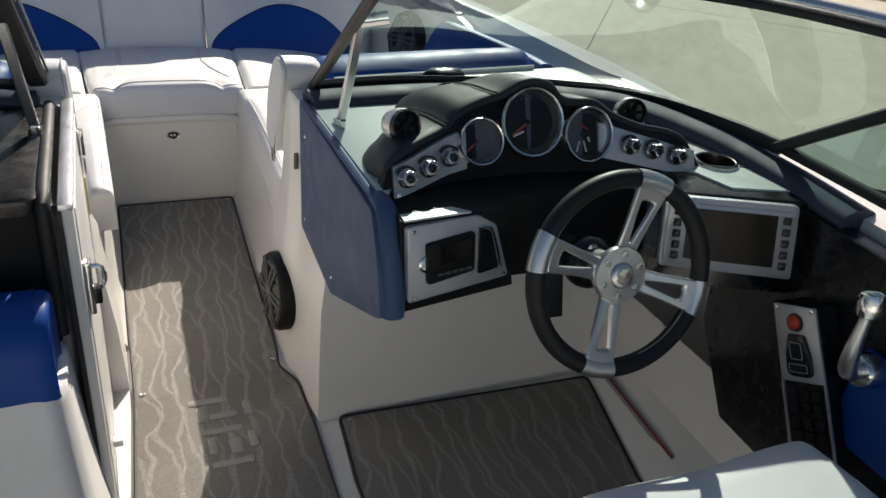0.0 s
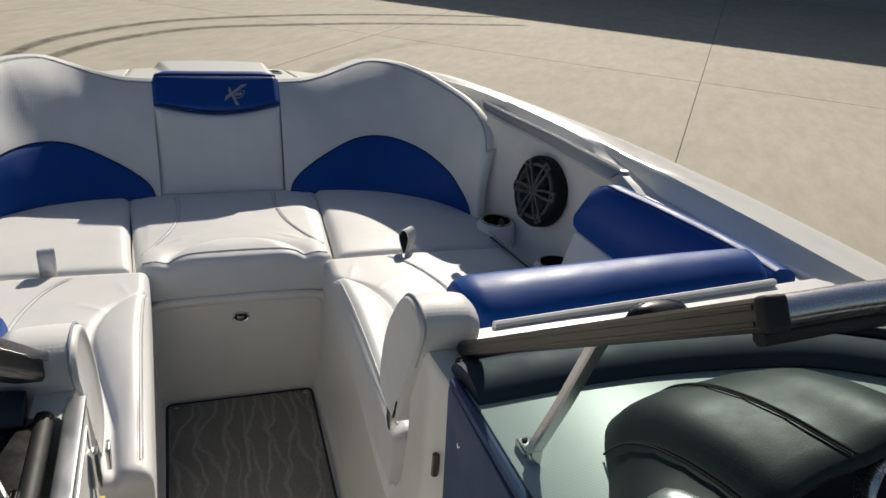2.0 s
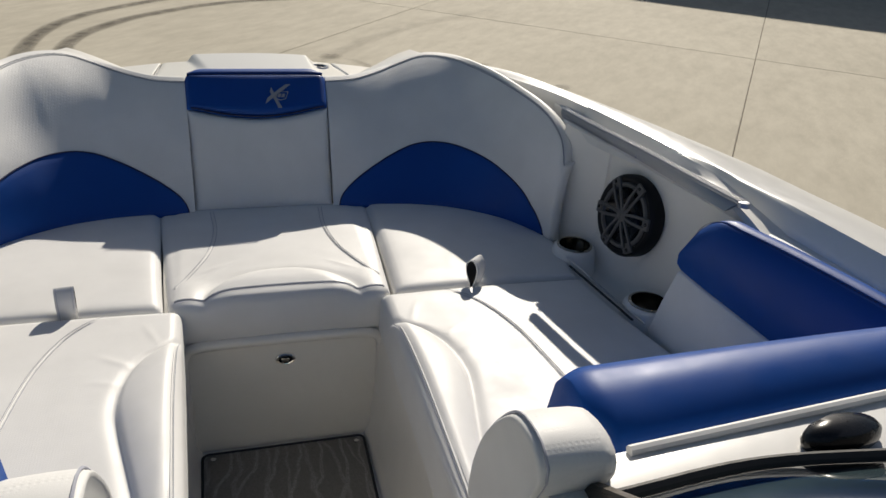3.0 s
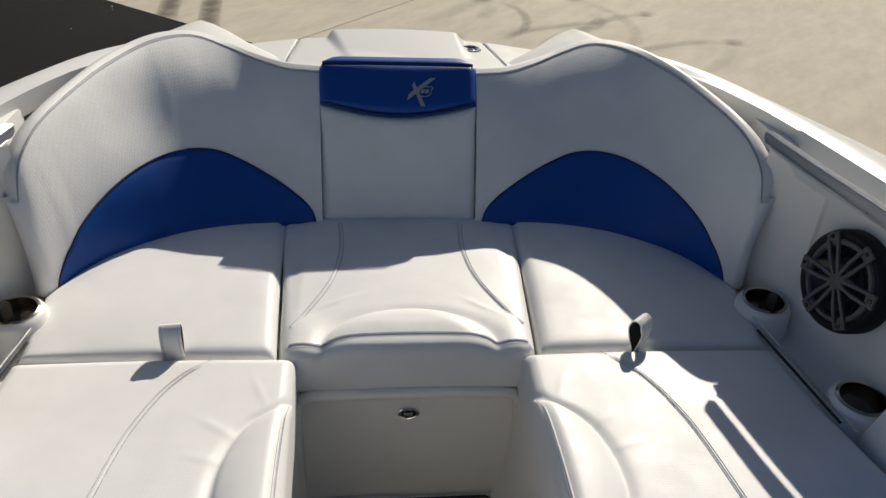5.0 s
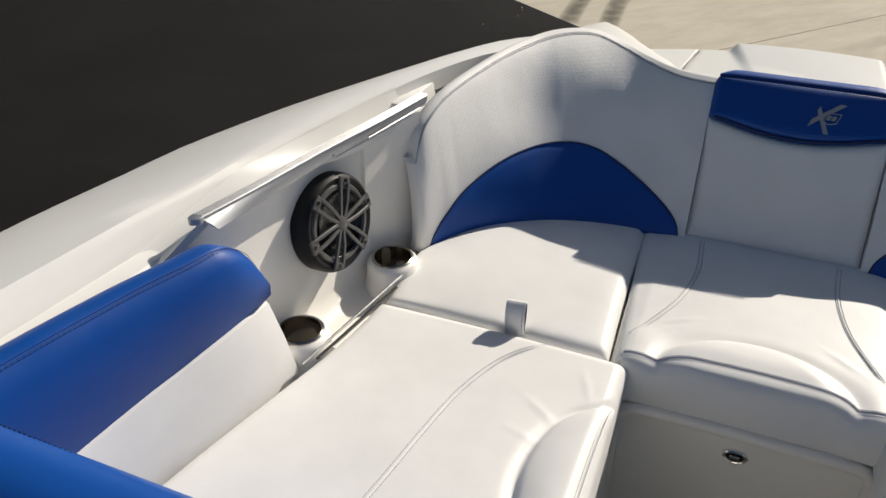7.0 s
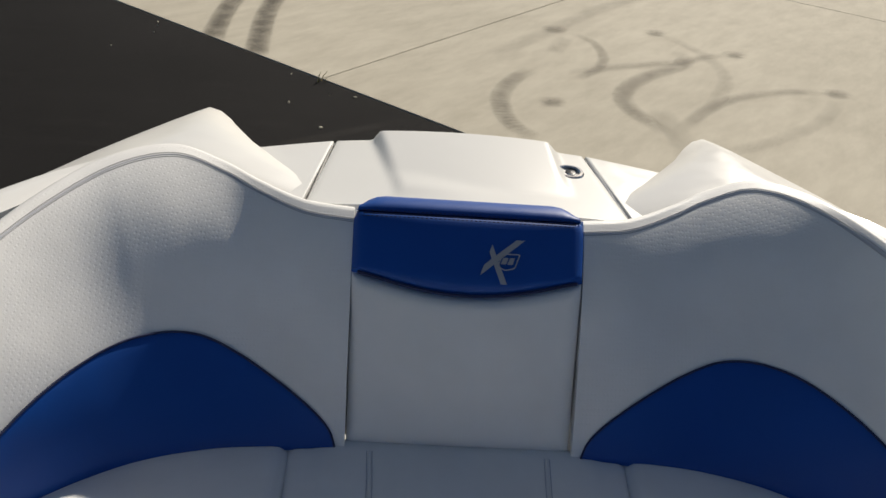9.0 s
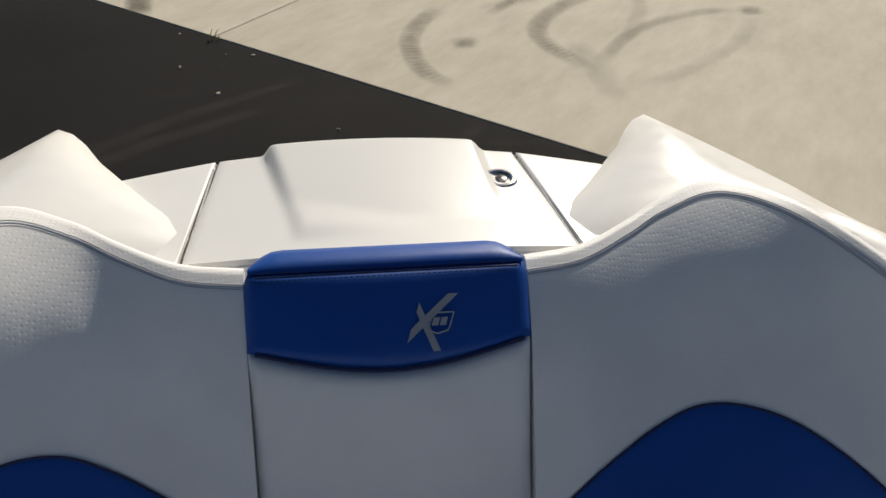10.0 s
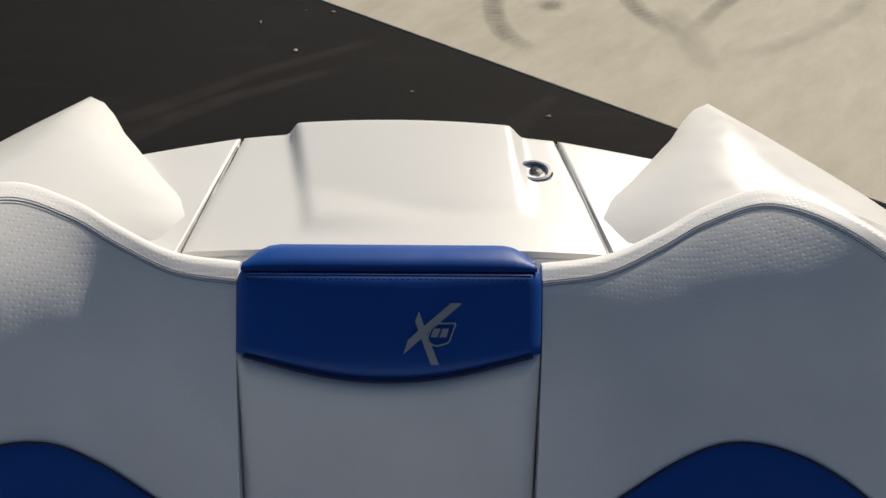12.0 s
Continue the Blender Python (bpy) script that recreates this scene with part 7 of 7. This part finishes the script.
def build_wheel():
    wheel = thing("steering_wheel", (0.607, 1.640, 0.60), "black leather steering wheel with brushed metal spokes", "steering wheel")
    n = Vector((-0.02, -0.955, 0.295)).normalized()
    m = Matrix.Translation((0.621, 1.628, 0.729)) @ n.to_track_quat("Z", "Y").to_matrix().to_4x4()
    sunk = m @ Matrix.Translation((0, 0, -0.020))
    R = 0.177
    bm = bmesh.new()
    ring = [m @ Vector((R * math.cos(t), R * math.sin(t), 0)) for t in (2 * math.pi * k / 72 for k in range(73))]
    tube(bm, ring, 0.0175, 12, ends=False)
    part("rim", bm, rim_leather, wheel, "padded black leather rim")
    for base in (71, -20, 160, -107):
        r = m @ pose(0, 0, 0, 0, 0, base)
        bm = bmesh.new()
        # a forked plate: outer outline and the long opening in it, bevelled on its upper edges
        outer = rounded([Vector(p) for p in ((0.040, -0.021, 0), (0.100, -0.0245, 0), (0.164, -0.032, 0), (0.168, 0, 0), (0.164, 0.032, 0), (0.100, 0.0245, 0), (0.040, 0.021, 0), (0.038, 0, 0))], 0.008, 4)
        inner = rounded([Vector(p) for p in ((0.062, -0.003, 0), (0.105, -0.010, 0), (0.140, -0.015, 0), (0.143, 0, 0), (0.140, 0.015, 0), (0.105, 0.010, 0), (0.062, 0.003, 0), (0.060, 0, 0))], 0.005, 4)
        dish = lambda p, dz: r @ Vector((p.x, p.y, dz - 0.007 + 0.021 * min(1.0, max(0.0, (p.x - 0.045) / 0.115))))  # noqa: E731,B023
        rows = [[dish(p, -0.010) for p in inner], [dish(p, -0.002) for p in inner], [dish(lerp(p, q, 0.16), 0.0) for p, q in zip(inner, outer)], [dish(lerp(p, q, 0.80), 0.0) for p, q in zip(inner, outer)], [dish(q, -0.003) for q in outer], [dish(q, -0.010) for q in outer], [dish(p, -0.010) for p in inner]]
        sheet(bm, [row + row[:1] for row in rows])
        bmesh.ops.remove_doubles(bm, verts=bm.verts, dist=1e-6)
        spoke = part("spoke", bm, alu, wheel, "forked brushed aluminium spoke", angle=14)
        bm = bmesh.new()
        rows = []
        for t in (math.radians(a) for a in (-11, -5.5, 0, 5.5, 11)):
            rows.append([r @ Vector(((R + q * math.cos(w)) * math.cos(t), (R + q * math.cos(w)) * math.sin(t), q * math.sin(w))) for q, w in ((0.0195, math.radians(k)) for k in range(-36, 217, 21))])
        sheet(bm, rows)
        part("rim_clamp", bm, alu, spoke, "metal sleeve round the rim")
    bm = bmesh.new()
    lathe(bm, [(0.030, -0.06), (0.036, -0.02), (0.052, 0.004), (0.0545, 0.014), (0.052, 0.0195), (0.025, 0.021), (0.0235, 0.026), (0.020, 0.0285), (0.001, 0.029)], sunk, 40, False)
    hub = part("hub", bm, alu, wheel, "round bolted metal hub")
    bm = bmesh.new()
    lathe(bm, [(0.0155, 0.0286), (0.014, 0.0305), (0.001, 0.031)], sunk, 32, False)
    part("horn_button", bm, chrome, hub)
    bolt = None
    for k in range(6):
        r = sunk @ pose(0, 0, 0, 0, 0, 60 * k + 20) @ Matrix.Translation((0.0395, 0, 0.0202))
        if bolt is None:
            bm = bmesh.new()
            lathe(bm, [(0.0065, 0), (0.006, 0.0024), (0.0036, 0.0026), (0.0028, 0.0008), (0.0005, 0.0008)], None, 14, False)
            bolt = part("bolt", bm, chrome, hub, m=r)
        else:
            again(bolt, hub, r)
    bm = bmesh.new()
    tube(bm, [m @ Vector((0, 0, -0.052)), m @ Vector((-0.004, 0.002, -0.10)), m @ Vector((-0.006, 0.004, -0.24))], [0.030, 0.034, 0.040], 20)
    part("column", bm, rubber, wheel, "black steering column boot")
    bm = bmesh.new()
    lathe(bm, [(0.050, -0.100), (0.053, -0.085), (0.050, -0.068), (0.040, -0.058), (0.030, -0.055)], m @ Matrix.Translation((0, 0, -0.03)), 32, False)
    part("collar", bm, satin_black, wheel, "black domed column collar")
    bm = bmesh.new()
    box(bm, (-0.145, -0.055, -0.075), (-0.105, 0.03, -0.06), 0.004, m=m @ pose(0.02, -0.03, 0.0))
    part("tilt_lever", bm, black_plastic, wheel)
    bm = bmesh.new()
    for k in range(60):
        t = math.radians(-75 + k * 1.0)
        c = Vector((math.cos(t), math.sin(t), 0))
        p = m @ (c * (R - 0.017) + Vector((0, 0, 0.004)))
        q = m @ (c * (R - 0.0165) + Vector((0.0015 * (-1) ** k, 0.001, 0.008)))
        tube(bm, [p, q], 0.0009, 4)
    part("stitching", bm, ink_grey, wheel, "grey lacing inside the rim")


build_wheel()


def build_side_controls():
    panel = thing("switch_panel", (1.07, 1.53, 0.36), "white switch plate with a red button over a dark keypad", "switch panel")
    a, b, c, d = Vector((1.046, 1.636, 0.602)), Vector((1.046, 1.536, 0.650)), Vector((1.060, 1.410, 0.428)), Vector((1.060, 1.508, 0.362))
    n = Vector((-1, 0, 0.05)).normalized()
    at = lambda u, v, w=0.0: lerp(lerp(a, b, u), lerp(d, c, u), v) + n * w  # noqa: E731
    m_at = lambda u, v, w: Matrix.Translation(at(u, v, w)) @ n.to_track_quat("Z", "Y").to_matrix().to_4x4()  # noqa: E731
    bm = bmesh.new()
    slab(bm, [at(0, 0, 0.004), at(1, 0, 0.004), at(1, 1.3, 0.004), at(0, 1.3, 0.004)], (0.05, 0, 0), 0.003)
    part("mount", bm, satin_black, panel)
    bm = bmesh.new()
    slab(bm, rounded([at(0.02, 0.01, 0.009), at(0.98, 0.01, 0.009), at(0.98, 0.62, 0.009), at(0.02, 0.62, 0.009)], 0.004, 3), -n * 0.006, 0.002)
    part("plate", bm, silver_weave, panel, "pale textured plate")
    bm = bmesh.new()
    lathe(bm, [(0.020, 0), (0.019, 0.004), (0.015, 0.004)], m_at(0.5, 0.14, 0.009), 24, False)
    part("button_ring", bm, satin_black, panel)
    bm = bmesh.new()
    lathe(bm, [(0.015, 0.002), (0.014, 0.007), (0.009, 0.010), (0.001, 0.011)], m_at(0.5, 0.14, 0.009), 24, False)
    part("button", bm, red_plastic, panel, "red push button")
    bm = bmesh.new()
    slab(bm, rounded([at(0.32, 0.235, 0.014), at(0.68, 0.235, 0.014), at(0.78, 0.40, 0.014), at(0.79, 0.545, 0.014), at(0.70, 0.575, 0.014), at(0.30, 0.575, 0.014), at(0.21, 0.545, 0.014), at(0.22, 0.40, 0.014)], 0.006, 4), -n * 0.008, 0.002)
    sw = part("rocker", bm, satin_black, panel, "black double rocker switch")
    for u0, u1, v0, v1 in ((0.37, 0.63, 0.30, 0.43), (0.31, 0.71, 0.47, 0.535)):
        ring = rounded([at(u0, v0, 0.018), at(u1, v0, 0.018), at(u1, v1, 0.017), at(u0, v1, 0.017)], 0.004, 3)
        bm = bmesh.new()
        slab(bm, ring, -n * 0.006, 0.001)
        part("paddle", bm, black_plastic, sw)
        bm = bmesh.new()
        tube(bm, ring + ring[:1], 0.0011, 5)
        part("paddle_outline", bm, dial_ink, sw, "thin pale outline")
    for u in (0.012, 0.955):
        bm = bmesh.new()
        slab(bm, [at(u, 0.622, 0.009), at(u + 0.033, 0.622, 0.009), at(u + 0.033, 1.29, 0.009), at(u, 1.29, 0.009)], -n * 0.006)
        part("edge_strip", bm, silver_weave, panel, "pale strip beside the keypad")
    for k in range(4):
        for j in range(3):
            bm = bmesh.new()
            u, v = 0.16 + 0.26 * j, 0.68 + 0.115 * k
            slab(bm, rounded([at(u, v, 0.011), at(u + 0.18, v, 0.011), at(u + 0.18, v + 0.075, 0.011), at(u, v + 0.075, 0.011)], 0.002, 2), -n * 0.008, 0.001)
            part("key", bm, black_plastic, panel)
    for u, v in ((0.1, 0.04), (0.9, 0.04)):
        bm = bmesh.new()
        lathe(bm, [(0.005, 0), (0.004, 0.002), (0.001, 0.0024)], m_at(u, v, 0.009), 12, False)
        part("screw", bm, chrome, panel)
    lever = thing("throttle_lever", (1.08, 1.38, 0.55), "polished chrome throttle lever with a barrel grip", "throttle")
    bm = bmesh.new()
    lathe(bm, [(0.035, -0.01), (0.035, 0.012), (0.028, 0.022), (0.001, 0.024)], Matrix.Translation((1.072, 1.415, 0.580)) @ pose(0, 0, 0, 0, -90, 0), 28, False)
    part("boss", bm, chrome, lever)
    bm = bmesh.new()
    tube(bm, spline([(1.055, 1.420, 0.582), (1.022, 1.414, 0.592), (1.004, 1.410, 0.640), (1.0, 1.408, 0.725)], 16), [0.021 - 0.0007 * k for k in range(17)], 12)
    part("arm", bm, alu, lever)
    bm = bmesh.new()
    lathe(bm, [(0.012, -0.022), (0.020, -0.018), (0.0225, -0.008), (0.0225, 0.016), (0.020, 0.024), (0.012, 0.028), (0.001, 0.029)], Matrix.Translation((1.0, 1.410, 0.742)) @ pose(0, 0, 0, -14, 0, 0), 28, False)
    part("grip", bm, chrome, lever)


build_side_controls()


def build_helm_floor():
    mat = thing("helm_carpet", (0.6, 1.9, 0.0), "dark loop carpet panel in the helm footwell", "carpet")
    pts = rounded([Vector((x, y, 0.008)) for x, y in ((0.268, 2.180), (1.02, 2.150), (0.93, 1.75), (0.93, -1.6), (0.245, -1.6), (0.245, 1.95))], 0.02, 4)
    bm = bmesh.new()
    slab(bm, pts, (0, 0, -0.010), 0.003)
    part("carpet_top", bm, carpet_mat, mat)
    bm = bmesh.new()
    tube(bm, pts + pts[:1], 0.0045, 6)
    part("bound_edge", bm, rubber, mat)
    bm = bmesh.new()
    lathe(bm, [(0.0075, 0), (0.007, 0.003), (0.004, 0.0045), (0.001, 0.004)], Matrix.Translation((0.290, 2.160, 0.008)), 16, False)
    part("snap_fastener", bm, chrome, mat)


build_helm_floor()


def build_driver_seat():
    seat = thing("driver_seat", (0.66, 1.0, 0.0), "white vinyl driver's seat with a rounded front edge", "seat")
    bm = bmesh.new()

    def at(u, v):
        y = lerp(0.80, 1.372, v)
        w = 0.275 - 0.03 * v ** 4
        return 0.655 + lerp(-w, w, u), y + 0.012 * math.sin(math.pi * u) * v

    cushion(bm, at, lambda u, v: 0.505 + 0.012 * math.cos(2 * math.pi * u), 0.38, 0.05, (0.55, 0.57), (18, 18), 0.012)
    part("cushion", bm, white_vinyl, seat, angle=75)
    bm = bmesh.new()
    lathe(bm, [(0.16, -0.002), (0.15, 0.02), (0.05, 0.03), (0.045, 0.38)], Matrix.Translation((0.655, 1.05, 0.0)), 28)
    part("pedestal", bm, alu, seat)


build_driver_seat()

# ---- port side: observer's console, seat end and walk-through door ----


def build_port_console():
    con = thing("port_console", (-0.7, 2.2, 0.0), "black topped port console beside the walkway", "console")
    bm = bmesh.new()
    slab(bm, rounded([Vector((x, y, 0.806)) for x, y in ((-0.326, 2.46), (-0.326, 1.975), (-1.14, 1.93), (-1.15, 2.1), (-1.05, 2.30), (-0.90, 2.42))], 0.03, 5), (0, 0, -0.03), 0.010)
    part("top", bm, satin_black, con, "gloss black console top")
    bm = bmesh.new()
    slab(bm, [(-0.336, 1.980, 0.795), (-1.13, 1.935, 0.795), (-1.13, 1.905, 0.525), (-0.330, 1.935, 0.525)], (0, 0.20, 0), 0.012)
    part("fascia", bm, black_plastic, con, "black padded fascia")
    bm = bmesh.new()
    tube(bm, spline([(-0.327, 2.455, 0.80), (-0.326, 2.2, 0.803), (-0.326, 2.00, 0.800), (-0.327, 1.965, 0.76), (-0.327, 1.945, 0.55)], 30), 0.012, 10)
    part("edge_trim", bm, rubber, con)
    bm = bmesh.new()
    box(bm, (-1.1, 2.0, 0.0), (-0.318, 2.42, 0.58), 0.01)
    part("cabinet", bm, liner, con)
    bm = bmesh.new()
    base = spline([(-0.350, 2.468, 0.808), (-0.45, 2.462, 0.816), (-0.62, 2.458, 0.818), (-0.80, 2.43, 0.820), (-0.92, 2.37, 0.820), (-1.01, 2.285, 0.820), (-1.085, 2.15, 0.818), (-1.135, 1.98, 0.815)], 36)
    tube(bm, base, 0.034, 12, flat=0.55)
    part("crash_roll", bm, dark_slate_vinyl, con)
    seat = thing("observer_seat", (-0.7, 1.8, 0.0), "white observer seat with a rolled blue backrest top", "seat")
    bm = bmesh.new()
    rows = []
    for x, k in ((-0.336, 0.75), (-0.330, 0.93), (-0.336, 1.0), (-0.36, 1.03), (-0.45, 1.04), (-0.8, 1.04), (-1.08, 1.0)):
        rows.append([Vector((x, lerp(1.845, y, k), lerp(0.60, z, k))) for y, z in ((1.905, 0.50), (1.925, 0.60), (1.918, 0.655), (1.885, 0.682), (1.835, 0.680), (1.795, 0.655), (1.780, 0.60), (1.786, 0.53), (1.81, 0.505))])
    g = sheet(bm, rows, True)
    cap(bm, g[0])
    cap(bm, g[-1][::-1])
    blue = part("backrest_top", bm, blue_vinyl, seat, "rolled blue vinyl backrest top", angle=80)
    bm = bmesh.new()
    fine = spline([(-0.352, 1.925, 0.61), (-0.352, 1.886, 0.688), (-0.352, 1.835, 0.686), (-0.352, 1.78, 0.61)], 40)
    for a, b in zip(fine[::2], fine[1::2]):
        tube(bm, [a, b], 0.0012, 4)
    part("stitching", bm, thread_navy, blue)
    # moulded seat back: flares a little towards the sole, rounded at its corners
    bm = bmesh.new()
    rows = []
    for z in (-0.004, 0.10, 0.22, 0.34, 0.44, 0.505, 0.528, 0.536):
        flare = 0.045 * (1 - z / 0.54) ** 1.3
        r = 0.012 if z < 0.51 else 0.012 + (z - 0.51) * 0.6
        x1, y1 = -0.322 + flare, 1.975 - (0.006 if z > 0.53 else 0.0)
        y0 = 1.785 - 0.10 * (1 - z / 0.54)
        if z > 0.53:
            x1 -= 0.010
        loop = rounded([Vector(p) for p in ((-1.10, y0, z), (x1 - 0.02, y0, z), (x1, y0 + 0.045, z), (x1, y1, z), (-1.10, y1, z))], r + 0.02, 5)
        rows.append(loop)
    g = sheet(bm, rows, True)
    cap(bm, g[-1])
    part("back_panel", bm, white_vinyl, seat, angle=60)
    bm = bmesh.new()
    box(bm, (-1.10, 1.05, -0.004), (-0.345, 1.74, 0.20), 0.03, 3)
    part("seat_base", bm, white_vinyl, seat)


build_port_console()


def build_door():
    door = thing("walkway_door", (-0.275, 2.25, 0.0), "white walk-through door folded open against the console", "door")
    bm = bmesh.new()
    box(bm, (-0.303, 1.955, 0.012), (-0.281, 2.490, 0.792), 0.004)
    part("leaf", bm, gel, door)
    bm = bmesh.new()
    box(bm, (-0.304, 1.950, 0.790), (-0.280, 2.494, 0.803), 0.003)
    part("top_cap", bm, satin_alu, door, "brushed aluminium top edge")
    bm = bmesh.new()
    box(bm, (-0.307, 1.944, 0.012), (-0.299, 1.956, 0.79), 0.002)
    part("edge_gasket", bm, rubber, door)
    bm = bmesh.new()
    tube(bm, [(-0.2805, 1.99, 0.775), (-0.2805, 2.46, 0.775), (-0.2805, 2.46, 0.05), (-0.2805, 1.99, 0.05), (-0.2805, 1.99, 0.775)], 0.0016, 6)
    part("panel_bead", bm, gel, door)
    bm = bmesh.new()
    box(bm, (-0.281, 1.985, 0.555), (-0.268, 2.015, 0.665), 0.004)
    latch = part("latch_plate", bm, chrome, door, "polished slam latch")
    bm = bmesh.new()
    box(bm, (-0.275, 1.989, 0.575), (-0.255, 2.009, 0.610), 0.004)
    part("latch_bolt", bm, satin_black, latch)
    bm = bmesh.new()
    tube(bm, spline([(-0.272, 1.995, 0.655), (-0.252, 1.997, 0.65), (-0.248, 1.999, 0.62), (-0.260, 2.001, 0.60)], 14), 0.0045, 8)
    part("latch_lever", bm, chrome, latch)
    bm = bmesh.new()
    box(bm, (-0.282, 2.440, 0.685), (-0.268, 2.458, 0.745), 0.003)
    part("upper_catch", bm, chrome, door)
    bm = bmesh.new()
    box(bm, (-0.281, 2.12, 0.10), (-0.260, 2.140, 0.118), 0.003)
    part("lower_catch", bm, gel, door)
    bm = bmesh.new()
    box(bm, (-0.289, 2.510, 0.50), (-0.2775, 2.524, 0.60), 0.001)
    tagged(part("caution_sticker", bm, yellow_label), "narrow yellow caution sticker on the port walkway post", "sticker")


build_door()
